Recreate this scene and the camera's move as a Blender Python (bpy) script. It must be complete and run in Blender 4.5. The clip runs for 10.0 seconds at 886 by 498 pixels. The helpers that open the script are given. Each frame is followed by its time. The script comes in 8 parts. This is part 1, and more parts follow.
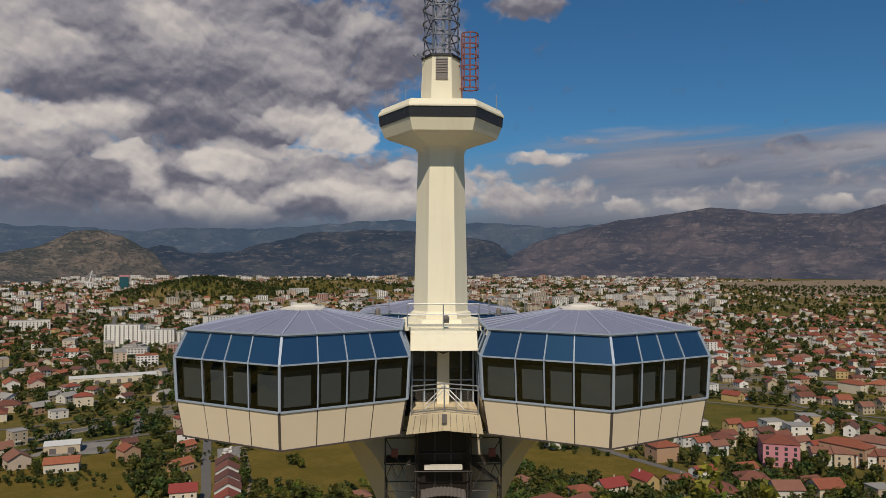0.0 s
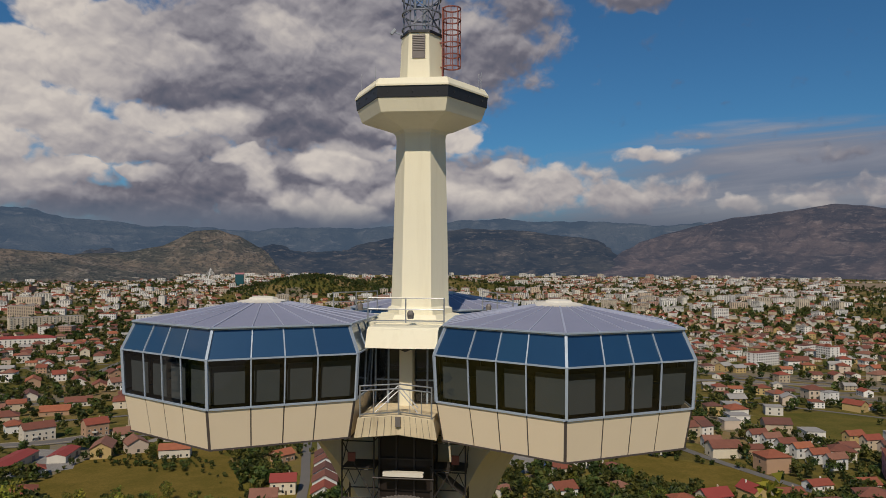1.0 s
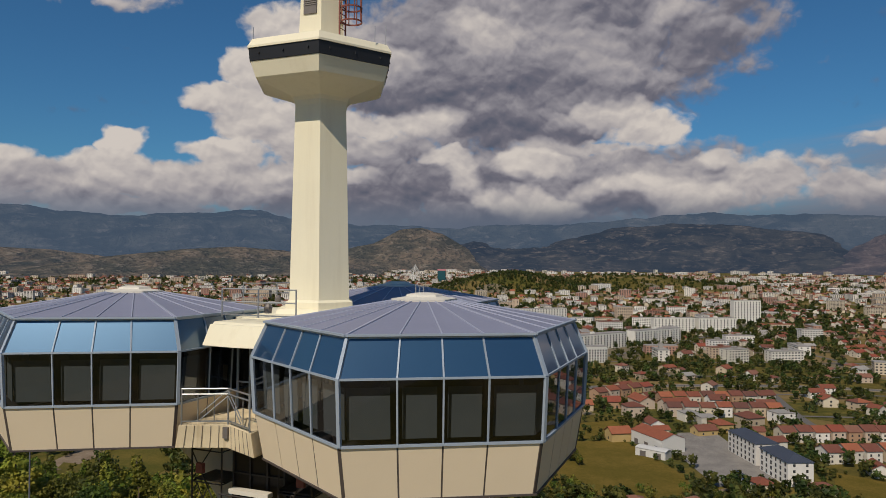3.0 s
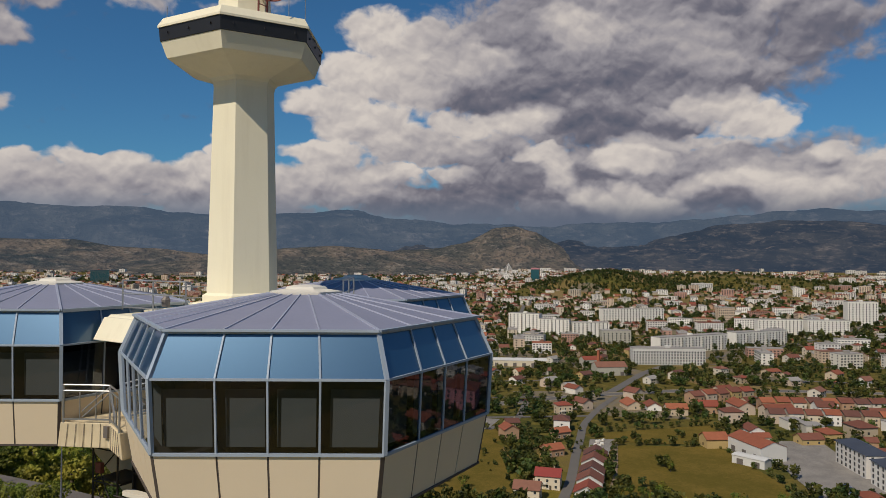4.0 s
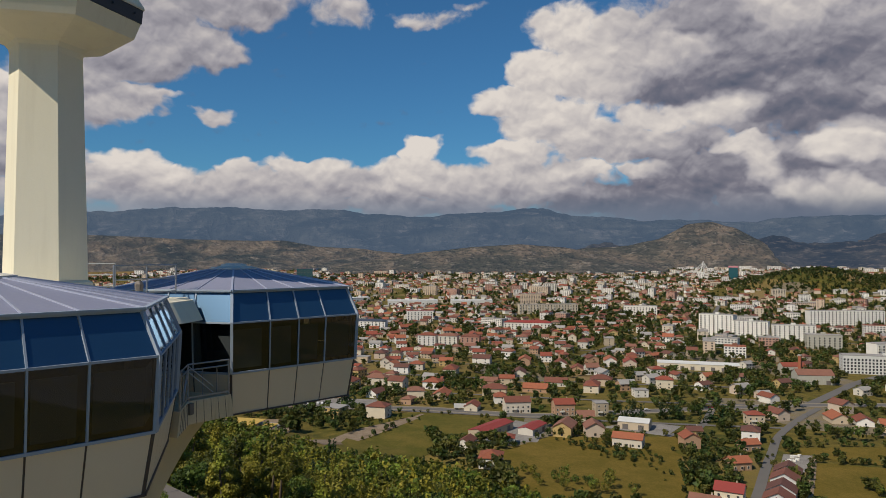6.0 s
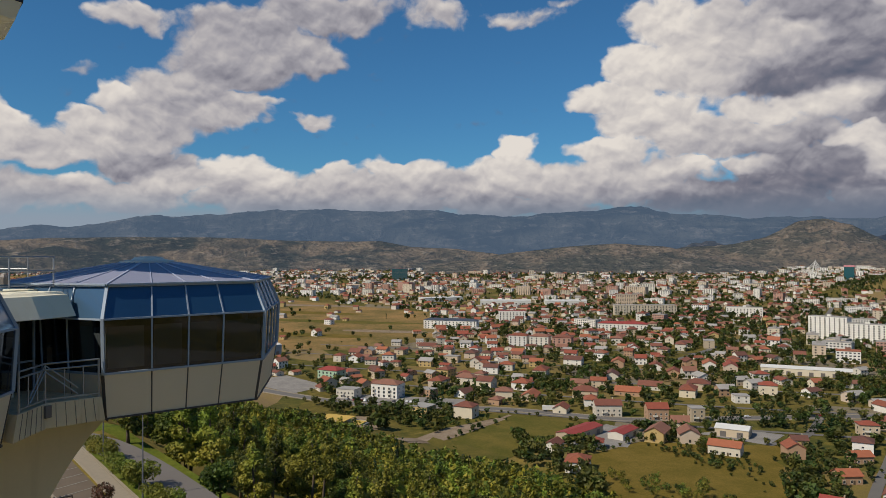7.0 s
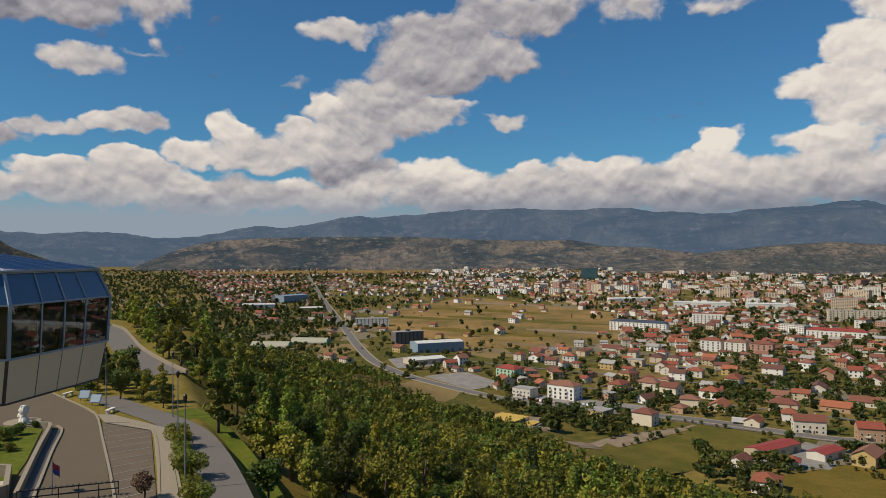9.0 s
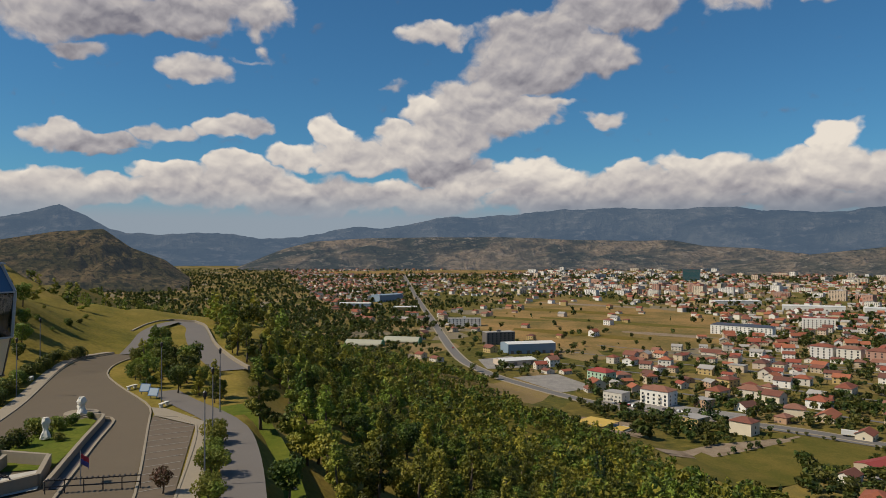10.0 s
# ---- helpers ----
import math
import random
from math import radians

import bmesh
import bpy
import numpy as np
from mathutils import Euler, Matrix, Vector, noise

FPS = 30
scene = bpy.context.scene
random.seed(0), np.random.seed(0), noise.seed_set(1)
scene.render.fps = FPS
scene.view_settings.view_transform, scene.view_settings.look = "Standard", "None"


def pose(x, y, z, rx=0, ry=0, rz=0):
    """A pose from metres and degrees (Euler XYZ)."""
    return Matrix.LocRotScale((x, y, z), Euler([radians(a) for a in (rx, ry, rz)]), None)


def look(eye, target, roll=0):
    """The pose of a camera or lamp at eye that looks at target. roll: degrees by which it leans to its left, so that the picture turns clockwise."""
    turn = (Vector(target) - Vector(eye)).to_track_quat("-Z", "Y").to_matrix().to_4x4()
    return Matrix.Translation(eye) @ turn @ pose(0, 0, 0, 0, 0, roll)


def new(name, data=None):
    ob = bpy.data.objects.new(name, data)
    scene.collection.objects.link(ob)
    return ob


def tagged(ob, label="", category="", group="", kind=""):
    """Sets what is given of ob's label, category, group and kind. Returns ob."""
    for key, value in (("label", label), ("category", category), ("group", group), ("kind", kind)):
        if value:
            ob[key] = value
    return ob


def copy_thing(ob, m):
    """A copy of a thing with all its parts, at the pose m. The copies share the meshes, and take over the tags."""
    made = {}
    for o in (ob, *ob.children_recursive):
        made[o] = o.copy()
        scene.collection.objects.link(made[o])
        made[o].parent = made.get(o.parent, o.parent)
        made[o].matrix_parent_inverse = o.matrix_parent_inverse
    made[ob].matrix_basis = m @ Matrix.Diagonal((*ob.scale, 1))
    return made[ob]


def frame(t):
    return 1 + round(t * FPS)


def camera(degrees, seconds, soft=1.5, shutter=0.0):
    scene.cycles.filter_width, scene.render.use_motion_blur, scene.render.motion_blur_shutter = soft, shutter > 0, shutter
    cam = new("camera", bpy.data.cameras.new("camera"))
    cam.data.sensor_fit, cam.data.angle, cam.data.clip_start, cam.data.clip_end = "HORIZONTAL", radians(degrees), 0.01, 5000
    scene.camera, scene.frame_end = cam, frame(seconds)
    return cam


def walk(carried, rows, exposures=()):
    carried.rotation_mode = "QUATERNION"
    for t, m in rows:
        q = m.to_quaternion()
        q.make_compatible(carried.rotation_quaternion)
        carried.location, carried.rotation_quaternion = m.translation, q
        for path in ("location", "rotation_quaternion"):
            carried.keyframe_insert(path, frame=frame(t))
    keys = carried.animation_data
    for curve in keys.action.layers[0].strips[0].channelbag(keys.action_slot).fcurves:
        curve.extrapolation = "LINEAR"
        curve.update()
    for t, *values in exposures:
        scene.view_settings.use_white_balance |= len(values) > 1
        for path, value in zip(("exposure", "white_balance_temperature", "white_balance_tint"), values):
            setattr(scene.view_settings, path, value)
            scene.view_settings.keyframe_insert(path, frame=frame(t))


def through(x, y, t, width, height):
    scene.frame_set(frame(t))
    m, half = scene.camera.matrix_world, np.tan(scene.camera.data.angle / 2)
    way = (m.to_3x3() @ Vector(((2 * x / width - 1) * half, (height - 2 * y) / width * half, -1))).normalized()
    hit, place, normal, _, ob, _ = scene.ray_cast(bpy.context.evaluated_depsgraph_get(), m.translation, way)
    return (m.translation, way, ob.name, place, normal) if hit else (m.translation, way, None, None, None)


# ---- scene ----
from math import atan2, cos, hypot, pi, sin, tan

# ================= camera and its flight =================
FOV = 63.17
cam = camera(FOV, 10.0, 0.75)
PATH = [  # seconds, x, y, z, yaw, pitch, roll
    (0.0, -0.877, -31.445, 20.663, -1.764, 1.286, 0.098),
    (0.5, 1.624, -30.419, 20.517, 2.278, 1.254, 0.215),
    (1.0, 4.221, -29.104, 20.399, 6.448, 1.178, 0.292),
    (1.5, 6.619, -27.614, 20.308, 10.427, 1.069, 0.392),
    (2.0, 8.977, -25.974, 20.218, 14.296, 0.99, 0.341),
    (3.5, 15.931, -19.853, 20.016, 26.196, 0.769, 0.288),
    (4.0, 17.824, -17.627, 19.877, 29.82, 0.704, 0.27),
    (4.5, 19.583, -15.224, 19.799, 33.51, 0.63, 0.309),
    (5.0, 21.296, -12.548, 19.679, 37.402, 0.591, 0.254),
    (5.5, 22.727, -9.873, 19.57, 41.041, 0.563, 0.099),
    (7.0, 25.81, -0.909, 19.122, 52.207, 0.576, -0.255),
    (7.5, 26.524, 2.393, 19.042, 56.106, 0.589, -0.309),
    (8.0, 27.077, 5.541, 18.91, 59.789, 0.594, -0.253),
    (8.5, 27.387, 8.735, 18.826, 63.453, 0.568, -0.174),
    (9.0, 27.491, 12.118, 18.776, 67.369, 0.546, -0.102),
    (9.5, 27.496, 15.375, 18.702, 71.113, 0.552, -0.031),
    (10.0, 27.433, 18.796, 18.612, 75.006, 0.579, 0.014),
]
walk(cam, [(t, pose(x, y, z, 0, 0, yaw) @ pose(0, 0, 0, 90 + pitch) @ pose(0, 0, 0, 0, 0, roll))
           for t, x, y, z, yaw, pitch, roll in PATH],
     [(0.0, -0.12, 6550, 14), (2.0, -0.13, 6550, 14), (4.5, 0.0, 6550, 14), (7.0, 0.22, 6450, 12), (10.0, 0.28, 6750, 11)])

# ================= world, sun =================
SUN_EL = 47.0
sun = new("sun", bpy.data.lights.new("sun", "SUN"))
sun.data.energy, sun.data.angle, sun.data.color = 3.6, radians(0.53), (1.0, 0.91, 0.74)
sun.matrix_world = look((0, 0, 0), (0.06, cos(radians(SUN_EL)), -sin(radians(SUN_EL))))


class Nodes:
    """Short hand for node trees: every call makes one node and returns its output."""

    def __init__(self, tree):
        self.t = tree
        tree.nodes.clear()

    def put(self, sock, value):
        if isinstance(value, bpy.types.NodeSocket):
            self.t.links.new(value, sock)
        elif value is not None:
            sock.default_value = value

    def node(self, kind, out=0, **ins):
        n = self.t.nodes.new(kind)
        for key, value in ins.items():
            key = key.replace("_", " ")
            sock = n.inputs[int(key[1:])] if key[0] == "i" and key[1:].isdigit() else n.inputs[key]
            self.put(sock, value)
        return n.outputs[out]

    def math(self, op, a, b=None, c=None, clamp=False):
        n = self.t.nodes.new("ShaderNodeMath")
        n.operation, n.use_clamp = op, clamp
        for sock, value in zip(n.inputs, (a, b, c)):
            self.put(sock, value)
        return n.outputs[0]

    def vec(self, op, a, b=None, scale=None):
        n = self.t.nodes.new("ShaderNodeVectorMath")
        n.operation = op
        self.put(n.inputs[0], a)
        self.put(n.inputs[1], b)
        self.put(n.inputs[3], scale)
        return n.outputs[1] if op in ("LENGTH", "DOT_PRODUCT") else n.outputs[0]

    def noise(self, vector, scale, detail=5.0, rough=0.55, dist=0.0, out=0):
        return self.node("ShaderNodeTexNoise", out, Vector=vector, Scale=scale, Detail=detail, Roughness=rough, Distortion=dist)

    def ramp(self, fac, stops, constant=False):
        n = self.t.nodes.new("ShaderNodeValToRGB")
        el = n.color_ramp.elements
        n.color_ramp.interpolation = "CONSTANT" if constant else "LINEAR"
        while len(el) < len(stops):
            el.new(0.5)
        for e, (p, col) in zip(el, stops):
            e.position = p
            e.color = (*col, 1.0) if len(col) == 3 else col
        self.put(n.inputs[0], fac)
        return n.outputs[0]

    def span(self, value, a, b, c=0.0, d=1.0, smooth=False):
        n = self.t.nodes.new("ShaderNodeMapRange")
        n.interpolation_type = "SMOOTHSTEP" if smooth else "LINEAR"
        for sock, v in zip(n.inputs, (value, a, b, c, d)):
            self.put(sock, v)
        return n.outputs[0]

    def mix(self, fac, a, b, blend="MIX"):
        n = self.t.nodes.new("ShaderNodeMix")
        n.data_type, n.blend_type = "RGBA", blend
        self.put(n.inputs[0], fac)
        for sock, v in ((n.inputs[6], a), (n.inputs[7], b)):
            self.put(sock, (*v, 1.0) if isinstance(v, tuple) and len(v) == 3 else v)
        return n.outputs[2]

    def combine(self, x, y, z):
        return self.node("ShaderNodeCombineXYZ", 0, i0=x, i1=y, i2=z)


world = bpy.data.worlds.new("sky")
scene.world = world
world.use_nodes = True
W = Nodes(world.node_tree)
sky = W.node("ShaderNodeTexSky", 0)
sky.node.sky_type, sky.node.sun_disc = "NISHITA", False
sky.node.sun_elevation, sky.node.sun_rotation = radians(SUN_EL), radians(180)
sky.node.air_density, sky.node.dust_density, sky.node.ozone_density = 1.0, 0.4, 2.2
way = W.node("ShaderNodeTexCoord", 0)
sep = W.t.nodes.new("ShaderNodeSeparateXYZ")
W.put(sep.inputs[0], way)
azimuth = W.math("MULTIPLY", W.math("ARCTAN2", W.math("MULTIPLY", sep.outputs[0], -1.0), sep.outputs[1]), 57.2958)
height = W.math("MULTIPLY", W.math("ARCSINE", sep.outputs[2]), 57.2958)
# cloud puffs: azimuth to the left of north, height, half widths (degrees), thickness, tone from slate to white
NORTH_HIGH = [(0, 19.3, 3.7, 2.5, 0.7, 0.33), (2.5, 16.2, 4, 2.6, 0.8, 0.3), (4.8, 18.4, 3.2, 1.6, 0.8, 0.6), (5.2, 13.4, 2.6, 1.4, 0.5, 0.38), (8.3, 19.3, 4.7, 1.7, 0.8, 0.21), (9.1, 11.5, 3.6, 1.7, 1, 0.82), (9.1, 13.9, 3.1, 1.8, 0.7, 0.38), (11.8, 15.6, 4.3, 2.1, 0.9, 0.62), (12.8, 11.3, 2, 0.6, 0.7, 0.75)]
NORTH_HIGH_BEYOND = [(14.3, 14.4, 4.4, 2.2, 0.9, 0.25), (17.9, 10.7, 5.2, 2.3, 0.95, 0.24), (19.2, 17.7, 5.1, 1.9, 0.9, 0.81), (23, 13.2, 10.1, 2.1, 1, 0.24), (24.1, 10.8, 4.1, 1.5, 0.9, 0.89), (25.9, 17.4, 6.3, 1.8, 0.9, 0.34), (27, 15, 3.7, 1.8, 0.9, 0.77), (28, 10.9, 4.4, 1.3, 0.9, 0.89), (28, 13, 4.8, 1.8, 0.9, 0.24), (29.4, 15.4, 2.7, 2, 0.8, 0.71)]
NORTH_LOW = [(-2, 5.8, 4.2, 2.7, 0.8, 0.76), (1.4, 7.6, 2.2, 0.8, 0.6, 0.91), (2.9, 4.5, 4.5, 1.5, 0.9, 0.84), (4.7, 7, 3.7, 1.1, 0.7, 0.44), (6.1, 10.1, 3.8, 1.9, 1, 0.94), (6.5, 6, 5.5, 1.5, 0.9, 0.96), (8.9, 4.3, 3.2, 1.1, 0.9, 0.26), (10, 7.2, 5.6, 1.5, 0.8, 0.42), (11.2, 5.3, 2, 1, 0.8, 0.76), (11.7, 9, 6.5, 0.9, 0.8, 0.78), (13.4, 10.3, 3, 1.9, 0.8, 0.3)]
NORTH_LOW_BEYOND = [(13.8, 4, 3.7, 1.1, 0.9, 0.94), (15.3, 7.5, 3.6, 1.4, 1, 1), (17.1, 4.6, 4, 1.4, 0.9, 0.88), (17.9, 6.2, 2.4, 2, 0.9, 0.24), (20.6, 6.3, 2.1, 1.6, 0.8, 0.86), (21, 3.2, 7.7, 1.1, 0.9, 0.26), (22.2, 8, 2.3, 1.1, 0.9, 1), (26.5, 5.8, 4.9, 2.2, 1, 0.24), (27.9, 3.8, 5.6, 1.8, 1, 0.24), (28.9, 9.1, 4.3, 1.1, 0.9, 0.71), (29.2, 6.6, 1.9, 0.9, 0.9, 1)]
NORTH_EAST = [(-33.3, 4.6, 2.3, 1.1, 0.5, 0.6), (-31.1, 6.7, 6.5, 1.7, 0.36, 0.42), (-30.1, 4.5, 2.6, 0.9, 0.6, 0.75), (-29.8, 8.6, 7, 0.7, 0.42, 0.3), (-25.2, 4.8, 1.9, 0.7, 0.6, 0.75), (-23.4, 5.6, 9.1, 1.1, 0.4, 0.5), (-23.1, 8, 8.7, 0.7, 0.36, 0.36), (-20.7, 17.5, 1.9, 0.4, 0.18, 0.5), (-20.3, 4.9, 2.5, 0.8, 0.6, 0.8)]
NORTH_EAST_BEYOND = [(-16.5, 4.5, 2.2, 0.7, 0.6, 0.75), (-12.3, 9.7, 3.6, 0.8, 0.35, 0.42), (-11.4, 5.5, 4.6, 1.5, 0.55, 0.6), (-9.6, 8.2, 3.2, 1, 0.62, 0.8), (-8.5, 20.1, 4.3, 1.3, 0.7, 0.32), (-7, 5, 4.5, 1.5, 0.75, 0.65), (-6.1, 14.1, 1.6, 0.5, 0.22, 0.4), (-5.6, 6.7, 3.2, 2, 0.6, 0.6), (-5.6, 16.7, 2.2, 0.9, 0.3, 0.35)]
NORTH_WEST = [(28, 6.6, 1.9, 1, 1, 0.91), (28.2, 8.9, 6.6, 1.7, 1, 0.45), (28.9, 16.7, 4, 2.3, 1, 0.65), (30.1, 4.3, 9.1, 1.8, 1, 0.19), (31.8, 14.3, 5.6, 3.4, 1, 0.83), (32.1, 8.9, 6.1, 2.2, 1, 0.71), (33.5, 6.7, 2.9, 0.9, 1, 0.95), (34.8, 17, 3.6, 2.3, 1, 0.89), (35.9, 10.6, 5.4, 2.3, 1, 0.83), (36.9, 14.2, 3.4, 2.3, 1, 0.91), (37.8, 6, 7.4, 2.4, 1, 0.63), (38.9, 8.2, 3.9, 1.5, 1, 0.89), (39.3, 12.4, 4.4, 1.4, 1, 0.85), (43.2, 5.8, 5.7, 1.9, 1, 0.65), (46.1, 8.5, 2.4, 1.2, 1, 1)]
WEST_CHAIN = [(47, 4.1, 8.9, 1.2, 1, 0.42), (47, 6.8, 4.3, 1.8, 1, 0.81), (49.7, 5.3, 5.8, 2, 1, 0.61), (54.2, 5.5, 5.8, 2, 1, 0.57), (56, 6.9, 4.6, 1.2, 1, 0.85), (56.9, 4.1, 7.9, 1.2, 1, 0.45), (60.4, 5.3, 5.7, 1.8, 1, 0.65), (61.2, 6.6, 2.1, 0.9, 1, 0.83), (65.2, 4.5, 8, 1.6, 1, 0.49)]
WEST_CHAIN_BEYOND = [(67.7, 5.8, 5.2, 1.7, 1, 0.79), (68.5, 7, 2.9, 1.2, 1, 0.95), (72.2, 5.7, 4.2, 1.4, 1, 0.77), (74.5, 9.8, 4.5, 2.8, 1, 0.61), (76.1, 11.6, 2.3, 1.2, 0.9, 0.83), (76.8, 4.3, 7, 1.8, 1, 0.61), (77.9, 8.5, 4.3, 2.3, 1, 0.71), (78.7, 10.2, 2.1, 1.1, 1, 0.83), (79.4, 5.3, 2.5, 0.8, 0.8, 0.83)]
WEST_TOWER = [(42.5, 18.8, 2.7, 0.6, 0.45, 0.57), (45.6, 18.1, 4.3, 1, 0.6, 0.62), (48.7, 19, 0.8, 0.6, 0.3, 0.57), (52.8, 18.4, 3.7, 1.8, 0.62, 0.67), (58, 7.8, 3.2, 0.4, 0.25, 0.57), (58.6, 18.8, 3.3, 1.8, 0.6, 0.47), (62.1, 18.3, 6.2, 2.2, 0.9, 0.49), (62.3, 10.3, 2, 1.1, 0.85, 0.67), (63.7, 15.4, 5.4, 2, 1, 0.49)]
WEST_TOWER_BEYOND = [(65.5, 11.7, 1.8, 0.6, 0.7, 0.81), (67.7, 17.1, 6.4, 2.2, 0.9, 0.52), (68.1, 11.3, 4.4, 1.8, 1, 0.63), (68.1, 14.6, 6.4, 2.7, 1, 0.49), (71.4, 16.4, 2.1, 2.7, 0.6, 0.57), (71.8, 11.9, 4.9, 3.2, 1, 0.57), (74.9, 6.7, 5.9, 1.9, 1, 0.45), (75.6, 17.1, 3.6, 1.2, 0.7, 0.67), (78.5, 13.2, 2.2, 0.7, 0.4, 0.57)]
SOUTH_WEST = [(82.3, 7.8, 4.2, 2, 1, 0.71), (85.4, 4.5, 7.7, 1.9, 1, 0.55), (86.7, 7.6, 3.2, 1.2, 1, 0.83), (89.5, 5.3, 5.2, 2, 1, 0.67), (91, 6.6, 2.6, 1, 1, 0.85), (94.2, 4.7, 6.1, 1.6, 1, 0.63), (95.8, 5.9, 2.8, 1, 1, 0.81), (99.6, 7.4, 2.3, 0.6, 0.5, 0.43), (100.4, 4.5, 5.2, 1.3, 1, 0.71), (100.4, 8.3, 4.8, 1.1, 1, 0.51), (104.6, 5.5, 4.6, 1.1, 0.9, 0.71), (104.6, 8.6, 2, 1.1, 0.95, 0.67), (105.3, 3.9, 5.5, 1.7, 1, 0.55)]
SOUTH_WEST_HIGH = [(78.8, 10.1, 2.2, 1.3, 1, 0.83), (83.7, 9.4, 2.1, 1.4, 1, 0.88), (88.9, 15.5, 0.8, 1.3, 0.35, 0.53), (90, 9.6, 2.1, 1, 0.9, 0.61), (90.2, 18.2, 5.4, 2.2, 0.9, 0.57), (90.6, 14.8, 2.2, 0.4, 0.35, 0.63), (92.2, 9.7, 2.4, 1.2, 1, 0.73), (93.9, 13.9, 2.7, 1.2, 0.85, 0.67), (94.7, 17.4, 6.1, 1.8, 1, 0.45), (96.2, 9.1, 2.9, 0.9, 0.9, 0.67), (100.4, 17.1, 6.1, 2.1, 1, 0.41), (102.2, 14.6, 2.6, 0.9, 0.8, 0.45), (102.7, 13.2, 0.7, 0.7, 0.35, 0.43), (103.1, 9.2, 1.5, 0.9, 0.9, 0.77), (104.7, 16.2, 3.8, 1.9, 0.9, 0.59)]
NORTH_BASE = [(17, 15, 19, 9.5, 1.0, 0.40), (13, 6.0, 24, 4.2, 1.0, 0.42), (2, 17, 8, 5, 0.6, 0.42)]
# unseen puffs behind the view, added for the panes to reflect
BEHIND = [(130, 10, 20, 6, 0.9, 0.6), (165, 14, 18, 7, 0.9, 0.6), (-60, 10, 16, 5, 0.8, 0.5), (-100, 12, 18, 6, 0.9, 0.6), (-140, 9, 20, 5, 0.9, 0.6), (118, 6, 12, 4, 1, 0.7), (-45, 6, 12, 3, 0.6, 0.6)]


def billows(spot, scale, detail):
    """Cauliflower relief, 0 in the creases to about 1 on the heads."""
    cells = W.node("ShaderNodeTexVoronoi", 0, Vector=spot, Scale=scale)
    cell = cells.node
    cell.feature = "SMOOTH_F1"
    cell.inputs["Smoothness"].default_value, cell.inputs["Detail"].default_value, cell.inputs["Roughness"].default_value = 0.45, detail, 0.45
    return W.math("SUBTRACT", 1.0, cells)


spot = W.combine(azimuth, W.math("MULTIPLY", height, 1.25), 0.0)
swirl = W.noise(spot, 0.16, 3.0, 0.5, 0.0, 1)
curl = W.noise(spot, 0.75, 2.0, 0.5, 0.0, 1)
shift = W.vec("ADD", W.vec("MULTIPLY", W.vec("SUBTRACT", swirl, (0.5, 0.5, 0.5)), (5.2, 3.4, 0.0)), W.vec("MULTIPLY", W.vec("SUBTRACT", curl, (0.5, 0.5, 0.5)), (1.3, 1.0, 0.0)))
bent = W.vec("ADD", W.combine(azimuth, height, 0.0), shift)
thick, shade_sum, weight_sum = 0.0, 0.0, 0.001
for puffs in (NORTH_HIGH, NORTH_HIGH_BEYOND, NORTH_LOW, NORTH_LOW_BEYOND, NORTH_EAST, NORTH_EAST_BEYOND, NORTH_WEST, WEST_CHAIN, WEST_CHAIN_BEYOND, WEST_TOWER, WEST_TOWER_BEYOND, SOUTH_WEST, SOUTH_WEST_HIGH, NORTH_BASE, BEHIND):
    # one group after the other, so that few values are held at a time
    bent = W.vec("ADD", bent, W.vec("SCALE", W.combine(thick, shade_sum, weight_sum), None, 1e-6))
    for a, e, ra, re, w, tone in puffs:
        n = W.t.nodes.new("ShaderNodeVectorMath")
        n.operation = "MULTIPLY_ADD"
        W.put(n.inputs[0], bent)
        n.inputs[1].default_value, n.inputs[2].default_value = (1 / ra, 1 / re, 0.0), (-a / ra, -e / re, 1.0)
        off = n.outputs[0]
        lump = W.math("MAXIMUM", W.math("MULTIPLY_ADD", W.vec("DOT_PRODUCT", off, off), -w, 2.0 * w), 0.0)
        thick = W.math("SMOOTH_MAX", thick, lump, 0.12)
        force = W.math("POWER", lump, 2.1)
        if puffs is NORTH_BASE:
            force = W.math("MULTIPLY", force, 0.15)
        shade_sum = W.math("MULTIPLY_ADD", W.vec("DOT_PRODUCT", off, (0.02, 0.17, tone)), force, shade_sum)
        weight_sum = W.math("ADD", weight_sum, force)
grain = W.vec("ADD", spot, W.vec("MULTIPLY", shift, (0.5, 0.5, 0.0)))
heads = billows(grain, 0.36, 3.0)
heads_above = billows(W.vec("ADD", grain, (0.10, 0.55, 0.0)), 0.36, 3.0)
tufts = W.noise(grain, 0.9, 7.0, 0.55)
tufts_above = W.noise(W.vec("ADD", grain, (0.05, 0.22, 0.0)), 0.9, 7.0, 0.6)
relief = W.math("ADD", W.math("MULTIPLY", W.math("SUBTRACT", heads, heads_above), 0.54), W.math("MULTIPLY", W.math("SUBTRACT", tufts, tufts_above), 0.16))
rind = W.math("ADD", W.math("MULTIPLY", W.math("SUBTRACT", heads, 0.55), 0.31), W.math("MULTIPLY", W.math("SUBTRACT", tufts, 0.5), 0.55))
puff_cover = W.span(W.math("ADD", thick, rind), 0.07, 0.44, smooth=True)
puff_tone = W.math("ADD", W.math("DIVIDE", shade_sum, weight_sum), relief)
puff_colour = W.ramp(puff_tone, [(0.0, (0.100, 0.118, 0.165)), (0.25, (0.185, 0.185, 0.225)), (0.5, (0.36, 0.35, 0.375)), (0.75, (0.56, 0.53, 0.51)), (1.0, (0.76, 0.71, 0.64))])
